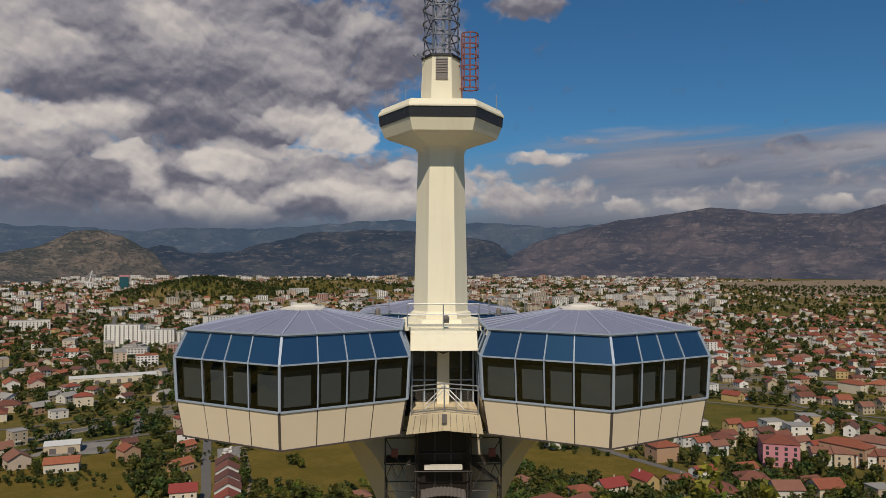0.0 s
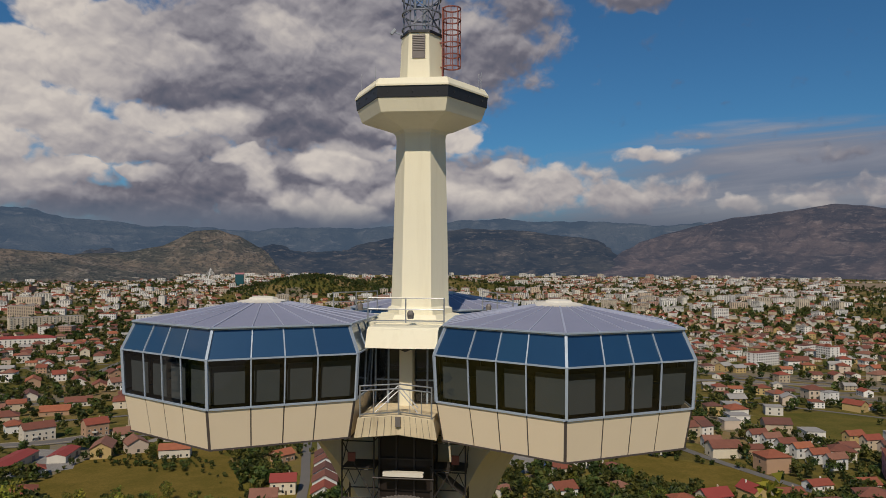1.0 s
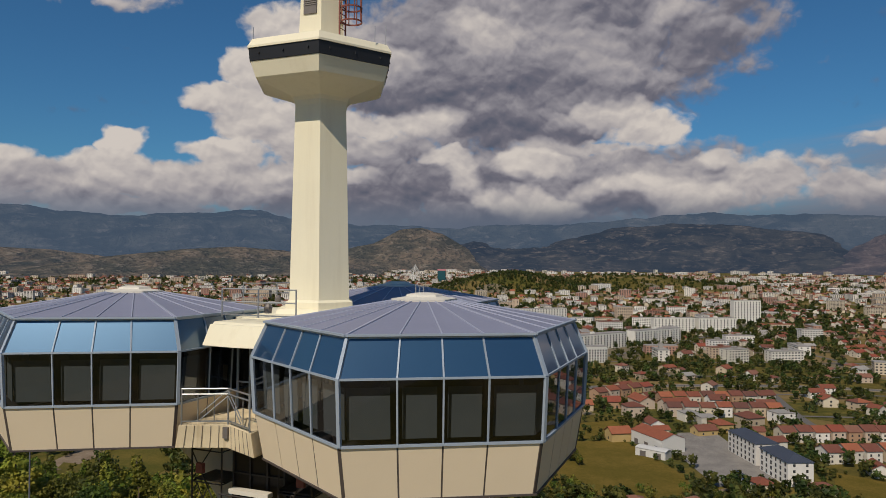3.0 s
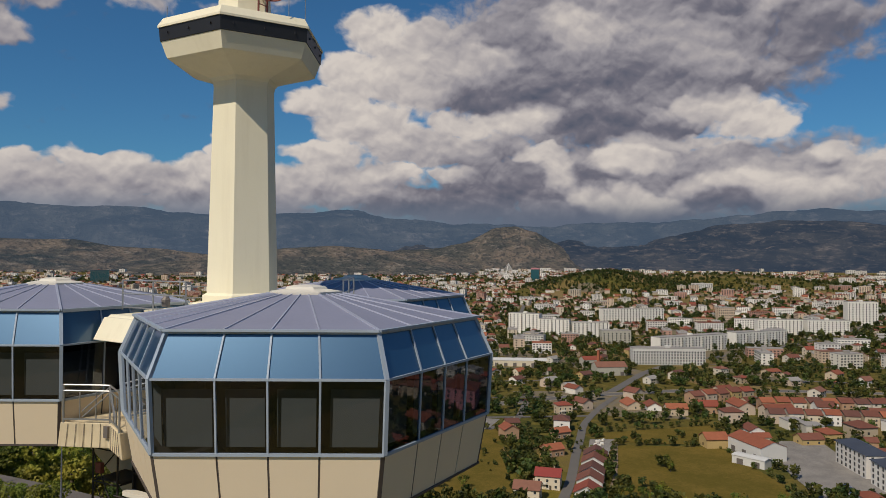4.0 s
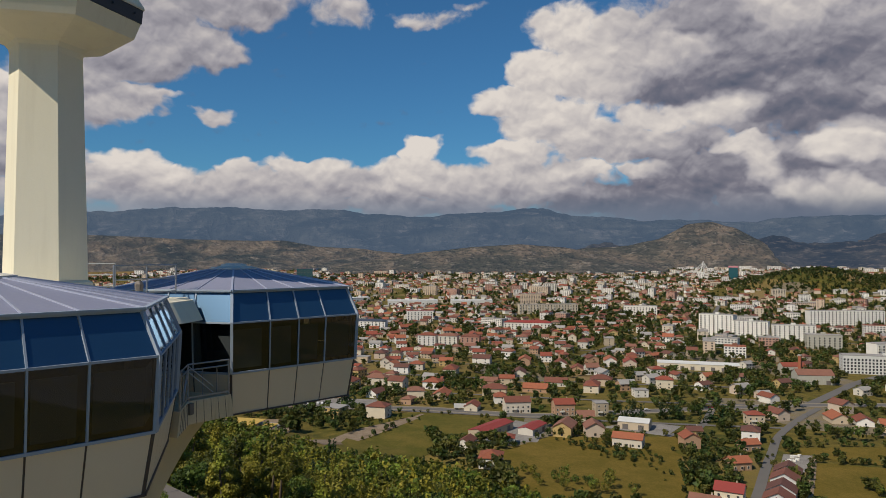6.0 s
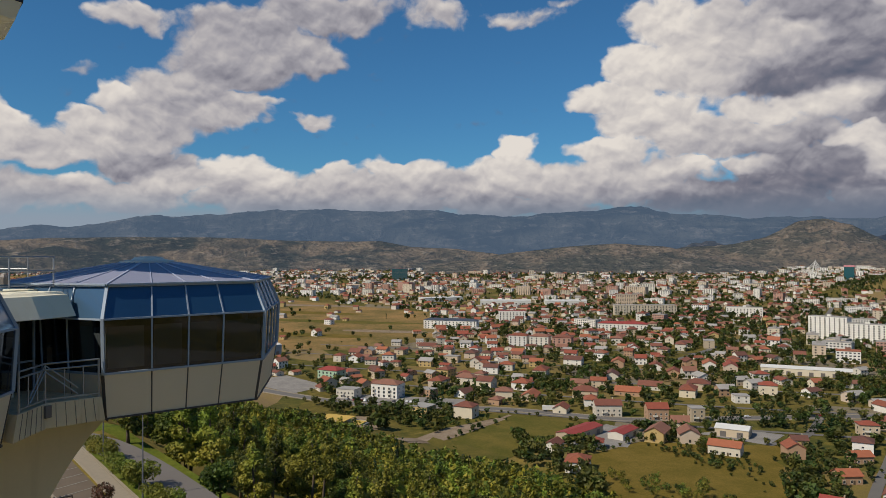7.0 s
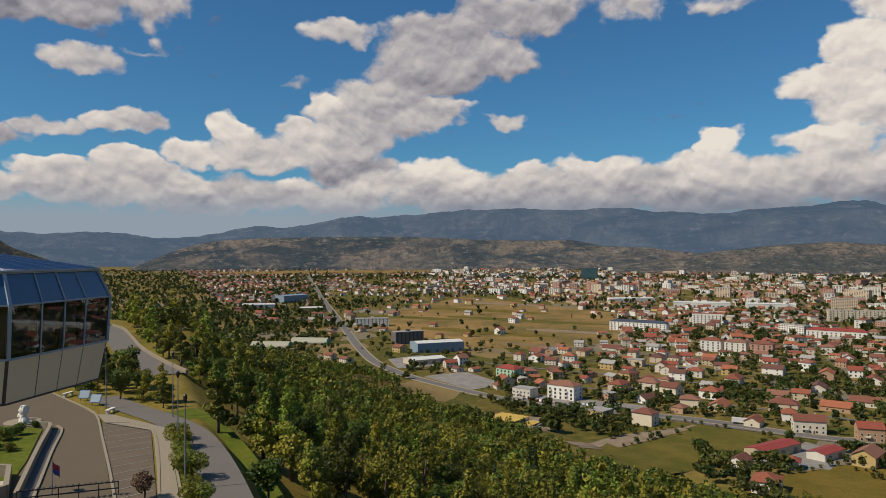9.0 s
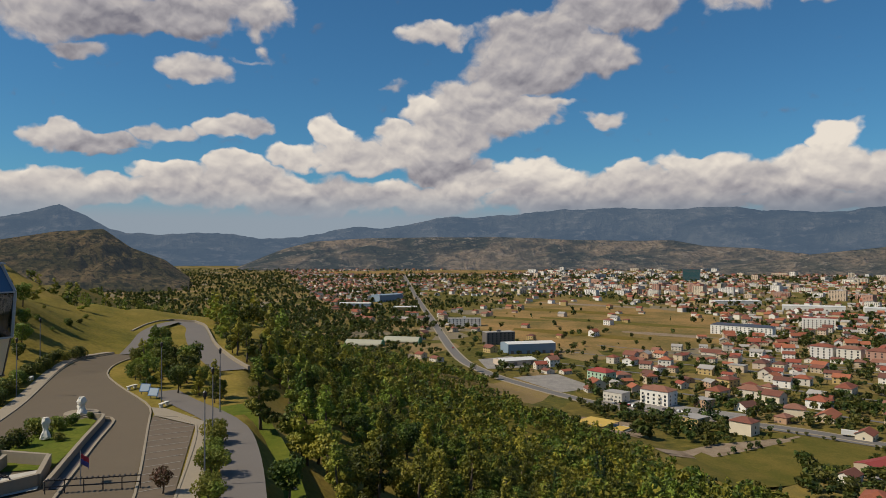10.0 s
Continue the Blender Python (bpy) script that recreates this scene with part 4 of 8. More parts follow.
# ---- what fills the three slots between the pods
def make_link():
    """Balcony, doors, roof slab and railings of one slot; it opens towards -y."""
    link = thing("balcony_link", "stained cream balcony between two pods with black glass doors", "balcony", "balconies of the tower")
    lower = [(-1.24, -5.55), (0, -4.95), (1.24, -5.55), (1.24, -1.2), (-1.24, -1.2)]
    part("balcony_slab", Shape().solid([(x * (1.12 if y < -4.5 else 1.0), y, -2.80) for x, y in lower], [(x * (1.02 if y < -4.5 else 1.0), y, -2.12) for x, y in lower]), M_STAINED, link, "rain-streaked cream balcony edge", bevel=0.015)
    for sx in (-1, 1):
        for k in range(1, 6):
            f = k / 6
            part("edge_groove", Shape().bar((sx * 1.24 * 1.12 * f, -4.963 - 0.60 * f, -2.79), (sx * 1.24 * 1.02 * f, -4.963 - 0.60 * f, -2.14), 0.009, 0.012), M_LOUVRE, link)
    # roof slab with a sloping front
    out, inn = [(-1.26, -4.6), (0, -4.75), (1.26, -4.6), (1.26, -0.8), (-1.26, -0.8)], [(-1.26, -4.25), (0, -4.4), (1.26, -4.25), (1.26, -0.8), (-1.26, -0.8)]
    part("roof_slab", Shape().solid([(x, y, 0.08) for x, y in out], [(x, y, 0.70) for x, y in inn]), M_CREAM, link, "cream roof slab", bevel=0.02)
    part("roof_kerb", Shape().solid([(x, y * 0.97, 0.70) for x, y in inn], [(x, y * 0.95, 0.76) for x, y in inn]), M_CREAM, link)
    # pilaster with a pointed head, doors set back at both sides
    pil = [(-0.24, -3.45), (0.24, -3.45), (0.24, -1.3), (-0.24, -1.3)]
    part("pilaster", Shape().solid([(x, y, -2.12) for x, y in pil], [(x, y, 0.06) for x, y in pil]), M_CREAM, link, bevel=0.02)
    # its pointed head, under the roof slab: a solid wedge, dark for recess shade
    part("pilaster_head", Shape().solid([(-0.62, -3.62, 0.078), (0.0, -3.62, -0.16), (0.62, -3.62, 0.078)], [(-0.62, -3.3, 0.078), (0.0, -3.3, -0.16), (0.62, -3.3, 0.078)]), M_JOINT, link, "pointed wedge over the pilaster, coloured dark for recess shade")
    # near-black sheet standing for the dark space behind the doors
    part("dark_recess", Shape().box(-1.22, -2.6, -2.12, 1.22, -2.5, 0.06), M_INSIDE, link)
    for sx in (-1, 1):
        for x0, x1 in ((0.26, 0.72), (0.76, 1.20)):
            door = part("door", Shape().poly([(sx * (x0 if sx > 0 else x1), -2.95, -2.08), (sx * (x1 if sx > 0 else x0), -2.95, -2.08), (sx * (x1 if sx > 0 else x0), -2.95, -0.02), (sx * (x0 if sx > 0 else x1), -2.95, -0.02)]), M_DARK_GLASS, link, "black glass door leaf")
            part("door_frame", Shape().bar((sx * x1, -2.97, -2.1), (sx * x1, -2.97, 0.0), 0.06), M_ALU, door)
            part("kick_rail", Shape().bar((sx * x0, -2.97, -1.25), (sx * x1, -2.97, -1.25), 0.05), M_ALU, door)
        part("lintel", Shape().box(min(sx * 0.24, sx * 1.24), -3.1, -0.04, max(sx * 0.24, sx * 1.24), -2.6, 0.06), M_JOINT, link)
    # railing in a shallow V
    for x0, y0, x1, y1 in ((-1.2, -5.5, 0, -4.92), (0, -4.92, 1.2, -5.5)):
        for z in (-1.08, -1.24):
            part("handrail", Shape().bar((x0, y0, z), (x1, y1, z), 0.05, sides=6), M_STEEL, link)
        part("bottom_rail", Shape().bar((x0, y0, -2.02), (x1, y1, -2.02), 0.04), M_STEEL, link)
        for t in (0.35, 0.7):
            x, y = x0 + (x1 - x0) * t, y0 + (y1 - y0) * t
            part("baluster", Shape().bar((x, y, -2.02), (x, y, -1.24), 0.022), M_STEEL, link)
        # slanting bars that meet at the middle post
        sx = -1 if x0 < 0 else 1
        for drop in (0.0, 0.17):
            part("chevron_bar", Shape().bar((0, -4.92, -1.12 - drop), (sx * 0.72, -4.92 - 0.58 * 0.6, -1.80 - drop), 0.035, sides=6), M_STEEL, link)
    for x, y in ((-1.2, -5.5), (0, -4.92), (1.2, -5.5)):
        part("rail_post", Shape().bar((x, y, -2.12), (x, y, -1.06), 0.055, sides=6), M_STEEL, link)
    part("spout", Shape().box(-0.09, -5.06, -2.5, 0.09, -4.93, -2.18), M_LOUVRE, link, "grey rainwater spout")
    # roof railing
    for z in (1.36, 1.76):
        part("roof_rail", Shape().bar((-1.38, -3.55, z), (1.38, -3.55, z), 0.045, sides=6), M_STEEL, link)
    for x in (-1.38, 0.0, 1.38):
        part("roof_rail_post", Shape().bar((x, -3.55, 0.88), (x, -3.55, 1.78), 0.05, sides=6), M_STEEL, link)
    part("roof_toe_rail", Shape().bar((-1.38, -3.55, 0.95), (1.38, -3.55, 0.95), 0.04), M_STEEL, link)
    part("roof_lamp", Shape().rings([circle(0.11, 1.0, 8, 0.12, -3.2), circle(0.13, 1.2, 8, 0.12, -3.2), circle(0.07, 1.3, 8, 0.12, -3.2)]), M_LOUVRE, link, "small round bulkhead lamp")
    return link


link = make_link()
link.matrix_world = pose(0, 0, MID)
for a in (120, 240):
    copy_thing(link, pose(0, 0, MID, 0, 0, a))
hub = Shape().rings([hexagon(3.1, 0.66), hexagon(3.1, 0.80), hexagon(1.7, 0.84), hexagon(1.6, 1.0)])
tagged(part("hub_roof", hub, M_CREAM), "cream flat roof round the foot of the shaft", "roof")
bpy.data.objects["hub_roof"].location.z = MID


# ---- scaffold and glazed lift under the front balcony
scaff = thing("scaffold_tower", "dark steel scaffold with worn boards under the balcony", "scaffold", at=pose(0, 0, MID))
for sx in (-1, 1):
    for x in (1.05, 2.2):
        for y in (-3.9, -2.7):
            part("standard", Shape().bar((sx * x, y, -17.4), (sx * x, y, -2.85), 0.06, sides=6), M_SCAFFOLD, scaff)
    for i in range(13):
        z = -3.3 - i * 1.0
        for y in (-3.9, -2.7):
            part("ledger", Shape().bar((sx * 1.05, y, z), (sx * 2.2, y, z), 0.045, sides=6), M_SCAFFOLD, scaff)
        for x in (1.05, 2.2):
            part("transom", Shape().bar((sx * x, -3.9, z), (sx * x, -2.7, z), 0.045, sides=6), M_SCAFFOLD, scaff)
        if i % 2 == 0:
            part("diagonal", Shape().bar((sx * 1.05, -3.93, z - 2), (sx * 2.2, -3.93, z), 0.04, sides=6), M_SCAFFOLD, scaff)
            part("diagonal", Shape().bar((sx * 2.23, -3.9, z - 1), (sx * 2.23, -2.7, z), 0.04, sides=6), M_SCAFFOLD, scaff)
        else:
            for q in range(3):
                xa, xb = 1.5 + 0.23 * q, 1.5 + 0.23 * (q + 1)
                part("zigzag_brace", Shape().bar((sx * xa, -3.95, z - (0.5 if q % 2 else 0.0)), (sx * xb, -3.95, z - (0.0 if q % 2 else 0.5)), 0.03, sides=5), M_SCAFFOLD, scaff)
        if i in (1, 3, 6, 9):
            part("board", Shape().box(min(sx * 1.0, sx * 2.2), -3.8, z + 0.03, max(sx * 1.0, sx * 2.2), -2.8, z + 0.07), M_BOARD if i == 3 else M_SCAFFOLD, scaff, "worn scaffold board")
for sx, z0, z1 in ((1, -4.2, -5.1), (-1, -6.4, -6.9), (1, -8.4, -9.2)):
    # sloping boards laid from stage to stage
    part("ramp_board", slab((sx * 0.95, -3.75, z0), (sx * 2.15, -3.75, z1), (sx * 2.15, -3.05, z1), (sx * 0.95, -3.05, z0), 0.05), M_SCAFFOLD, scaff, "dark sloping scaffold board")
for i in range(5):
    part("front_ledger", Shape().bar((-1.1, -3.98, -4.55 - i * 2.1), (1.1, -3.98, -4.55 - i * 2.1), 0.05, sides=6), M_SCAFFOLD, scaff)
for k in range(2):
    part("rust_clamp", Shape().box(-1.98 + k * 3.7, -3.99, -4.0, -1.72 + k * 3.7, -3.87, -3.7), M_RUST, scaff, "rust-red clamp")
lift = thing("glazed_lift_shaft", "dark glazed lift shaft with steel posts below the balcony", "lift shaft", at=pose(0, 0, MID))
part("shaft_glass", Shape().box(-0.95, -3.4, -17.4, 0.95, -1.6, -2.82), M_LIFT, lift)
for x in (-0.95, -0.32, 0.32, 0.95):
    part("lift_post", Shape().bar((x, -3.43, -17.4), (x, -3.43, -2.82), 0.07), M_SCAFFOLD, lift)
for i in range(8):
    part("lift_rail", Shape().bar((-0.95, -3.45, -4.0 - i * 1.4), (0.95, -3.45, -4.0 - i * 1.4), 0.05), M_SCAFFOLD, lift)
canopy = Shape()
for r in range(2):
    canopy.v.extend((-0.85 + 1.7 * i / 24, -3.5 - 0.5 * r, -5.42 + 0.12 * cos(pi * (i / 24 - 0.5)) - 0.18 * r + 0.03 * (i % 2)) for i in range(25))
canopy.f = [(i, i + 1, i + 26, i + 25) for i in range(24)]
canopy.m = [0] * 24
part("canopy", canopy, M_LOUVRE, lift, "arched corrugated grey canopy").modifiers.new("sheet", "SOLIDIFY").thickness = 0.02
part("white_beam", Shape().bar((-0.72, -3.85, -4.42), (0.72, -3.85, -4.42), 0.26, 0.14), M_WHITE_STONE, lift, "white beam across the lift front")

# ================= mountains =================
def rough_line(x, seed, octaves=6):
    """A broken line between -1 and 1, for crests."""
    out, amp = np.zeros_like(x), 1.0
    for k in range(octaves):
        f = 0.16 * 2.1 ** k
        out += amp * np.array([noise.noise(Vector((v * f, seed * 7.3, k * 3.1))) for v in x])
        amp *= 0.58
    return out


def mountain_range(name, profile, crest_r, foot_r, mat, label, seed, jag=0.12, steps=22, bulge=0.85):
    """A range whose crest stands at given heights (degrees) above the eye, for azimuths to the left of north."""
    az = np.arange(profile[0][0], profile[-1][0], 0.16)
    el = np.interp(az, [p[0] for p in profile], [p[1] for p in profile]) + jag * rough_line(az, seed)
    s, n = Shape(), len(az)
    relief = [rough_line(az * 1.3 + 9 * k, seed + k, 5) for k in range(4)]
    for k in range(steps + 3):
        t = min(k / steps, 1.0)
        back = max(0, k - steps)
        r = foot_r + (crest_r - foot_r) * (k / steps)
        mixw = t * 3
        i0 = min(2, int(mixw))
        rel = relief[i0] * (1 - (mixw - i0)) + relief[i0 + 1] * (mixw - i0)
        x, y = -r * np.sin(np.radians(az)), r * np.cos(np.radians(az))
        base = land(x, y) - 6
        top = 19 + crest_r * np.tan(np.radians(el))
        ridged = np.array([1 - 2 * abs(noise.noise(Vector((a * 0.42 + 3 * t, t * 2.2 + seed * 5, seed)))) - 0.8 * abs(noise.noise(Vector((a * 1.3, t * 5 + seed, 4.0)))) - 0.4 * abs(noise.noise(Vector((a * 3.1, t * 9 + seed, 8.0)))) for a in az])
        z = base + (top - base) * (t ** bulge) * (1 + (0.16 * rel + 0.20 * (ridged - 0.35)) * sin(pi * min(1, t * 1.02)) ** 0.8) - back * 40
        s.v.extend(zip(x.tolist(), y.tolist(), z.tolist()))
    for k in range(steps + 2):
        for i in range(n - 1):
            a = k * n + i
            s.f.append((a, a + n, a + n + 1, a + 1))
    s.m = [0] * len(s.f)
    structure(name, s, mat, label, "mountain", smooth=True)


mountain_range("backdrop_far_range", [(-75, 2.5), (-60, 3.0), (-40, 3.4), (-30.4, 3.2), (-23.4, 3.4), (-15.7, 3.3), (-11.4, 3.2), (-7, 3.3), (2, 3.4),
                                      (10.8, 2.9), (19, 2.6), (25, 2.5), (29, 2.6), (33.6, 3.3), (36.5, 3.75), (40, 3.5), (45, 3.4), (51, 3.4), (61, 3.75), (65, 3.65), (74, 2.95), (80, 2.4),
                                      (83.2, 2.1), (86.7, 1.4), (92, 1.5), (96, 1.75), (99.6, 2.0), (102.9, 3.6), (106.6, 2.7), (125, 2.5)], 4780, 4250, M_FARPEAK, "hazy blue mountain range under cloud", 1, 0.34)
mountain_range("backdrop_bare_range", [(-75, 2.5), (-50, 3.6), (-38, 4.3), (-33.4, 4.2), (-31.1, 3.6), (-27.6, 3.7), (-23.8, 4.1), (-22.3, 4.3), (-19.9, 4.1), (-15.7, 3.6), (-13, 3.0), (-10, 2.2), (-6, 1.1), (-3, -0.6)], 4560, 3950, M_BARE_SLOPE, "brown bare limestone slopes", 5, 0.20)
mountain_range("backdrop_wooded_range", [(-9, 0.2), (-5.6, 2.0), (-2.5, 2.46), (0.2, 2.76), (4.7, 2.87), (8.2, 2.5), (11.7, 1.8), (14.2, 1.17), (17.8, 1.0), (19.8, 1.4), (21.7, 1.1), (24, 0.7), (28, 0.5), (33, 0.9), (36, 0.2), (39, -0.8)], 4500, 4000, M_MIDPEAK, "dark wooded mountains coloured for cloud shade", 2, 0.30)
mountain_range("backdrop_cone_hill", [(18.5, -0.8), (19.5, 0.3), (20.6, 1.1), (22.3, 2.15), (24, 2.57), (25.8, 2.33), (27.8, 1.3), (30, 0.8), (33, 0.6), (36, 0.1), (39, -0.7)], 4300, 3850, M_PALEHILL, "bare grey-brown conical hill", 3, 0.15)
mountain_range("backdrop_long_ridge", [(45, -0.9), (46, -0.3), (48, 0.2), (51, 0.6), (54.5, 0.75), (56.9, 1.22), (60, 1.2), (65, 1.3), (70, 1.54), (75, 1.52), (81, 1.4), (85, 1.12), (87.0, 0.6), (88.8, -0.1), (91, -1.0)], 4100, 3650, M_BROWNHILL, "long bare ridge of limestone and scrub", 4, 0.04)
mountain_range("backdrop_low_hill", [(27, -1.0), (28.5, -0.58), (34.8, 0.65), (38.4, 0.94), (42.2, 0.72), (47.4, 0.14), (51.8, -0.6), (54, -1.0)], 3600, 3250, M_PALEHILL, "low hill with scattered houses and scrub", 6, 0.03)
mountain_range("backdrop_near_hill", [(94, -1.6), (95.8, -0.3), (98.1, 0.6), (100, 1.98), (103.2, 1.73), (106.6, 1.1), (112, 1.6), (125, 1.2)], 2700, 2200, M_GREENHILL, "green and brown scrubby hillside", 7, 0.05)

# ================= fields, roads and yards on the plain =================
FIELDS = []


def field(name, poly, mat, label, lift=0.15):
    FIELDS.append(poly)
    return structure(name, drape(poly, lift), mat, label, "field")


field("meadow", [(-240, 352), (-184, 409), (-150, 345), (-118, 285), (-178, 248), (-238, 296)], M_MEADOW, "broad olive-green meadow at the foot of the hill")
field("strip_field", [(-288, 219), (-347, 291), (-359, 329), (-342, 346), (-300, 362), (-278, 330), (-251, 228)], M_GREEN, "green strip field beside the road")
field("bare_strip", [(-316, 227), (-337, 278), (-339, 327), (-332, 329), (-302, 229)], M_BARE, "pale ploughed strip with a track", 0.22)
field("upper_meadow", [(-131, 424), (-66, 489), (-48, 440), (-106, 413)], M_MEADOW, "olive meadow behind a hedge")
field("lower_meadow", [(-106, 407), (-52, 432), (-11, 370), (-6, 322), (-83, 312)], M_MEADOW, "olive meadow with a lone bush")
field("far_right_meadow", [(60, 408), (128, 380), (150, 340), (95, 330), (55, 356)], M_MEADOW, "green meadow near the pink block")
field("rough_meadow", [(150, 520), (250, 560), (300, 500), (210, 440)], M_GREEN, "rough green slope between terraces")
field("dry_pasture", [(-1150, 330), (-1720, 800), (-1120, 850), (-745, 585), (-700, 440), (-820, 350)], M_DRY, "wide dry yellow pasture")
for k, (px, py, half, deep, mat, lab) in enumerate(((-900, 470, 110, 22, M_MEADOW, "olive strip of rough grass in the pasture"), (-1040, 610, 150, 26, M_GREEN, "green strip in the dry pasture"), (-860, 585, 70, 16, M_BARE, "worn bare patch in the pasture"),
                                                    (-1280, 640, 160, 30, M_MEADOW, "olive strip of rough grass in the pasture"), (-1190, 440, 120, 26, M_GREEN, "green strip in the dry pasture"), (-1420, 760, 140, 24, M_BARE, "worn bare patch in the pasture"))):
    structure("field_patch", drape([(px + half * u * cos(0.6) - deep * v * sin(0.6), py + half * u * sin(0.6) + deep * v * cos(0.6)) for u, v in ((-1, -0.6), (-0.4, -1), (0.7, -0.8), (1, 0.2), (0.5, 0.9), (-0.6, 1), (-1.1, 0.3))], 0.24), mat, lab, "field")
field("dry_pasture_far", [(-3500, 300), (-3500, 1500), (-3150, 1300), (-3150, 380)], M_DRY, "far dry pasture", 0.5)
field("dry_pasture_east", [(1500, 2100), (2600, 2400), (2300, 3400), (1300, 3200), (1200, 2600)], M_BARE, "far brown tilled farmland", 0.5)
field("building_site", [(-405, 200), (-425, 240), (-392, 268), (-352, 240), (-370, 205)], M_BARE, "bare building site", 0.2)
field("yard_paved", [(-470, 270), (-480, 296), (-402, 352), (-380, 332), (-412, 290)], M_YARD, "grey paved car yard", 0.2)
field("hall_yard", [(-26, 463), (-1, 476), (32, 385), (4, 358), (-14, 400)], M_YARD, "grey gravel yard beside the hall", 0.2)
field("red_shed_yard", [(-268, 308), (-282, 372), (-256, 372), (-236, 335)], M_YARD, "grey builders' yard", 0.2)
field("shed_yard", [(-232, 396), (-222, 428), (-196, 436), (-190, 404)], M_YARD, "pale yard round the white shed", 0.2)
field("rubble_yard", [(-113, 374), (-101, 370), (-111, 420), (-124, 412)], M_YARD, "grey yard with building rubble", 0.2)
field("roadside_yard", [(-640, 242), (-700, 252), (-716, 296), (-640, 288)], M_YARD, "grey paved yard beside the main road", 0.2)
field("roadside_yard", [(-512, 262), (-590, 250), (-596, 296), (-524, 300)], M_YARD, "grey paved yard beside the main road", 0.2)
field("vineyard", [(-172, 376), (-160, 396), (-146, 384), (-158, 366)], M_GREEN, "small vineyard plot", 0.2)

ROADS = [
    ("main_road", [(-4300, 900), (-2650, 594), (-1252, 336), (-784, 247), (-636, 234), (-524, 253), (-437, 281), (-395, 318), (-350, 355), (-286, 390), (-261, 425), (-205, 503), (-160, 560), (-60, 640), (120, 700), (420, 640)], 9),
    ("avenue", [(-420, 640), (-480, 900), (-520, 1180), (-760, 1800)], 8),
    ("lane", [(-96, 285), (-106, 328), (-119, 372), (-130, 412), (-141, 453), (-148, 509), (-150, 556)], 5),
    ("shed_lane", [(-190, 404), (-186, 440), (-205, 503)], 5),
    ("east_lane", [(150, 340), (100, 420), (60, 520), (40, 640)], 6),
    ("east_street", [(420, 330), (330, 470), (260, 640), (160, 800), (60, 1000)], 6),
    ("city_street", [(-160, 560), (-150, 760), (-60, 1000), (40, 1400)], 8),
]
# lanes of the town, laid out as loose grids
for cx, cy, turn, count, reach, gap in ((-420, 560, 32, 6, 190, 72), (-640, 480, 32, 3, 150, 80), (330, 620, 150, 5, 200, 70), (90, 760, 20, 4, 190, 90), (-300, 1090, 25, 4, 240, 95)):
    ux, uy = cos(radians(turn)), sin(radians(turn))
    for k in range(count):
        ox, oy = cx - uy * gap * (k - count / 2), cy + ux * gap * (k - count / 2)
        ROADS.append(("town_lane", [(ox - ux * reach, oy - uy * reach), (ox + 8 * sin(k), oy - 6 * cos(k)), (ox + ux * reach, oy + uy * reach)], 4.5))
road_lines = []
HILL_ROAD = [(-113, -2.5), (-128, -3), (-143, -3.5), (-157, -2), (-166, 1), (-160, 5), (-146, 7), (-125, 9.5), (-104, 13.5), (-94, 16.0)]
for name, pts, width in ROADS:
    structure("road_" + name, ribbon(pts, width, 0.3, 14), M_ROAD, "grey asphalt road across the plain", "road")
    road_lines.append((np.array(smooth_line(pts, 14)), width))
    if width > 8:
        for side in (-1, 1):
            structure("pavement_" + name, ribbon(pts, 1.8, 0.42, 14, 0.4, side * (width / 2 + 1.0)), M_KERB, "pale concrete pavement beside the road", "pavement")
road_lines.append((np.array(smooth_line(HILL_ROAD, 4)), 5))
structure("track", ribbon([(-340, 341), (-328, 304), (-319, 265), (-307, 228)], 3, 0.35), M_BARE, "pale dirt track between fields", "track")
structure("field_track", ribbon([(-110, 418), (-100, 385), (-90, 349), (-84, 325)], 2.6, 0.3), M_BARE, "pale rutted track beside the meadow", "track")
structure("meadow_track", ribbon([(10, 358), (-12, 330), (-25, 300)], 3, 0.3), M_BARE, "pale worn track over grass", "track")


def inside(x, y, poly):
    hit, j = False, len(poly) - 1
    for i in range(len(poly)):
        (xi, yi), (xj, yj) = poly[i], poly[j]
        if (yi > y) != (yj > y) and x < (xj - xi) * (y - yi) / (yj - yi) + xi:
            hit = not hit
        j = i
    return hit


def free_of_roads(x, y, gap):
    for line, width in road_lines:
        if np.min(np.hypot(line[:, 0] - x, line[:, 1] - y)) < width / 2 + gap:
            return False
    return True


def free_of_fields(x, y):
    return not any(inside(x, y, p) for p in FIELDS)


def on_hill(x, y, extra=0.0):
    return float(to_spine(x, y)) < 245 + 100 * min(1, max(0, (-x - 200) / 220)) + extra

# ================= houses =================
taken = []  # x, y, radius of what stands on the plain


def clear_spot(x, y, r):
    return all((x - a) ** 2 + (y - b) ** 2 > (r + c) ** 2 for a, b, c in taken)


def gable(w, d, z0, rise, over=0.5, thick=0.22):
    """A pitched roof with its ridge along x."""
    a, b = w / 2 + over, d / 2 + over
    drop = over * rise / (d / 2)
    s = Shape()
    for sy in (-1, 1):
        low, high = [(-a, sy * b, z0 - drop), (a, sy * b, z0 - drop)], [(a, 0, z0 + rise), (-a, 0, z0 + rise)]
        ring = low + high if sy < 0 else low[::-1] + high[::-1]
        s.solid(ring, [(x, y, z + thick) for x, y, z in ring])
    return s


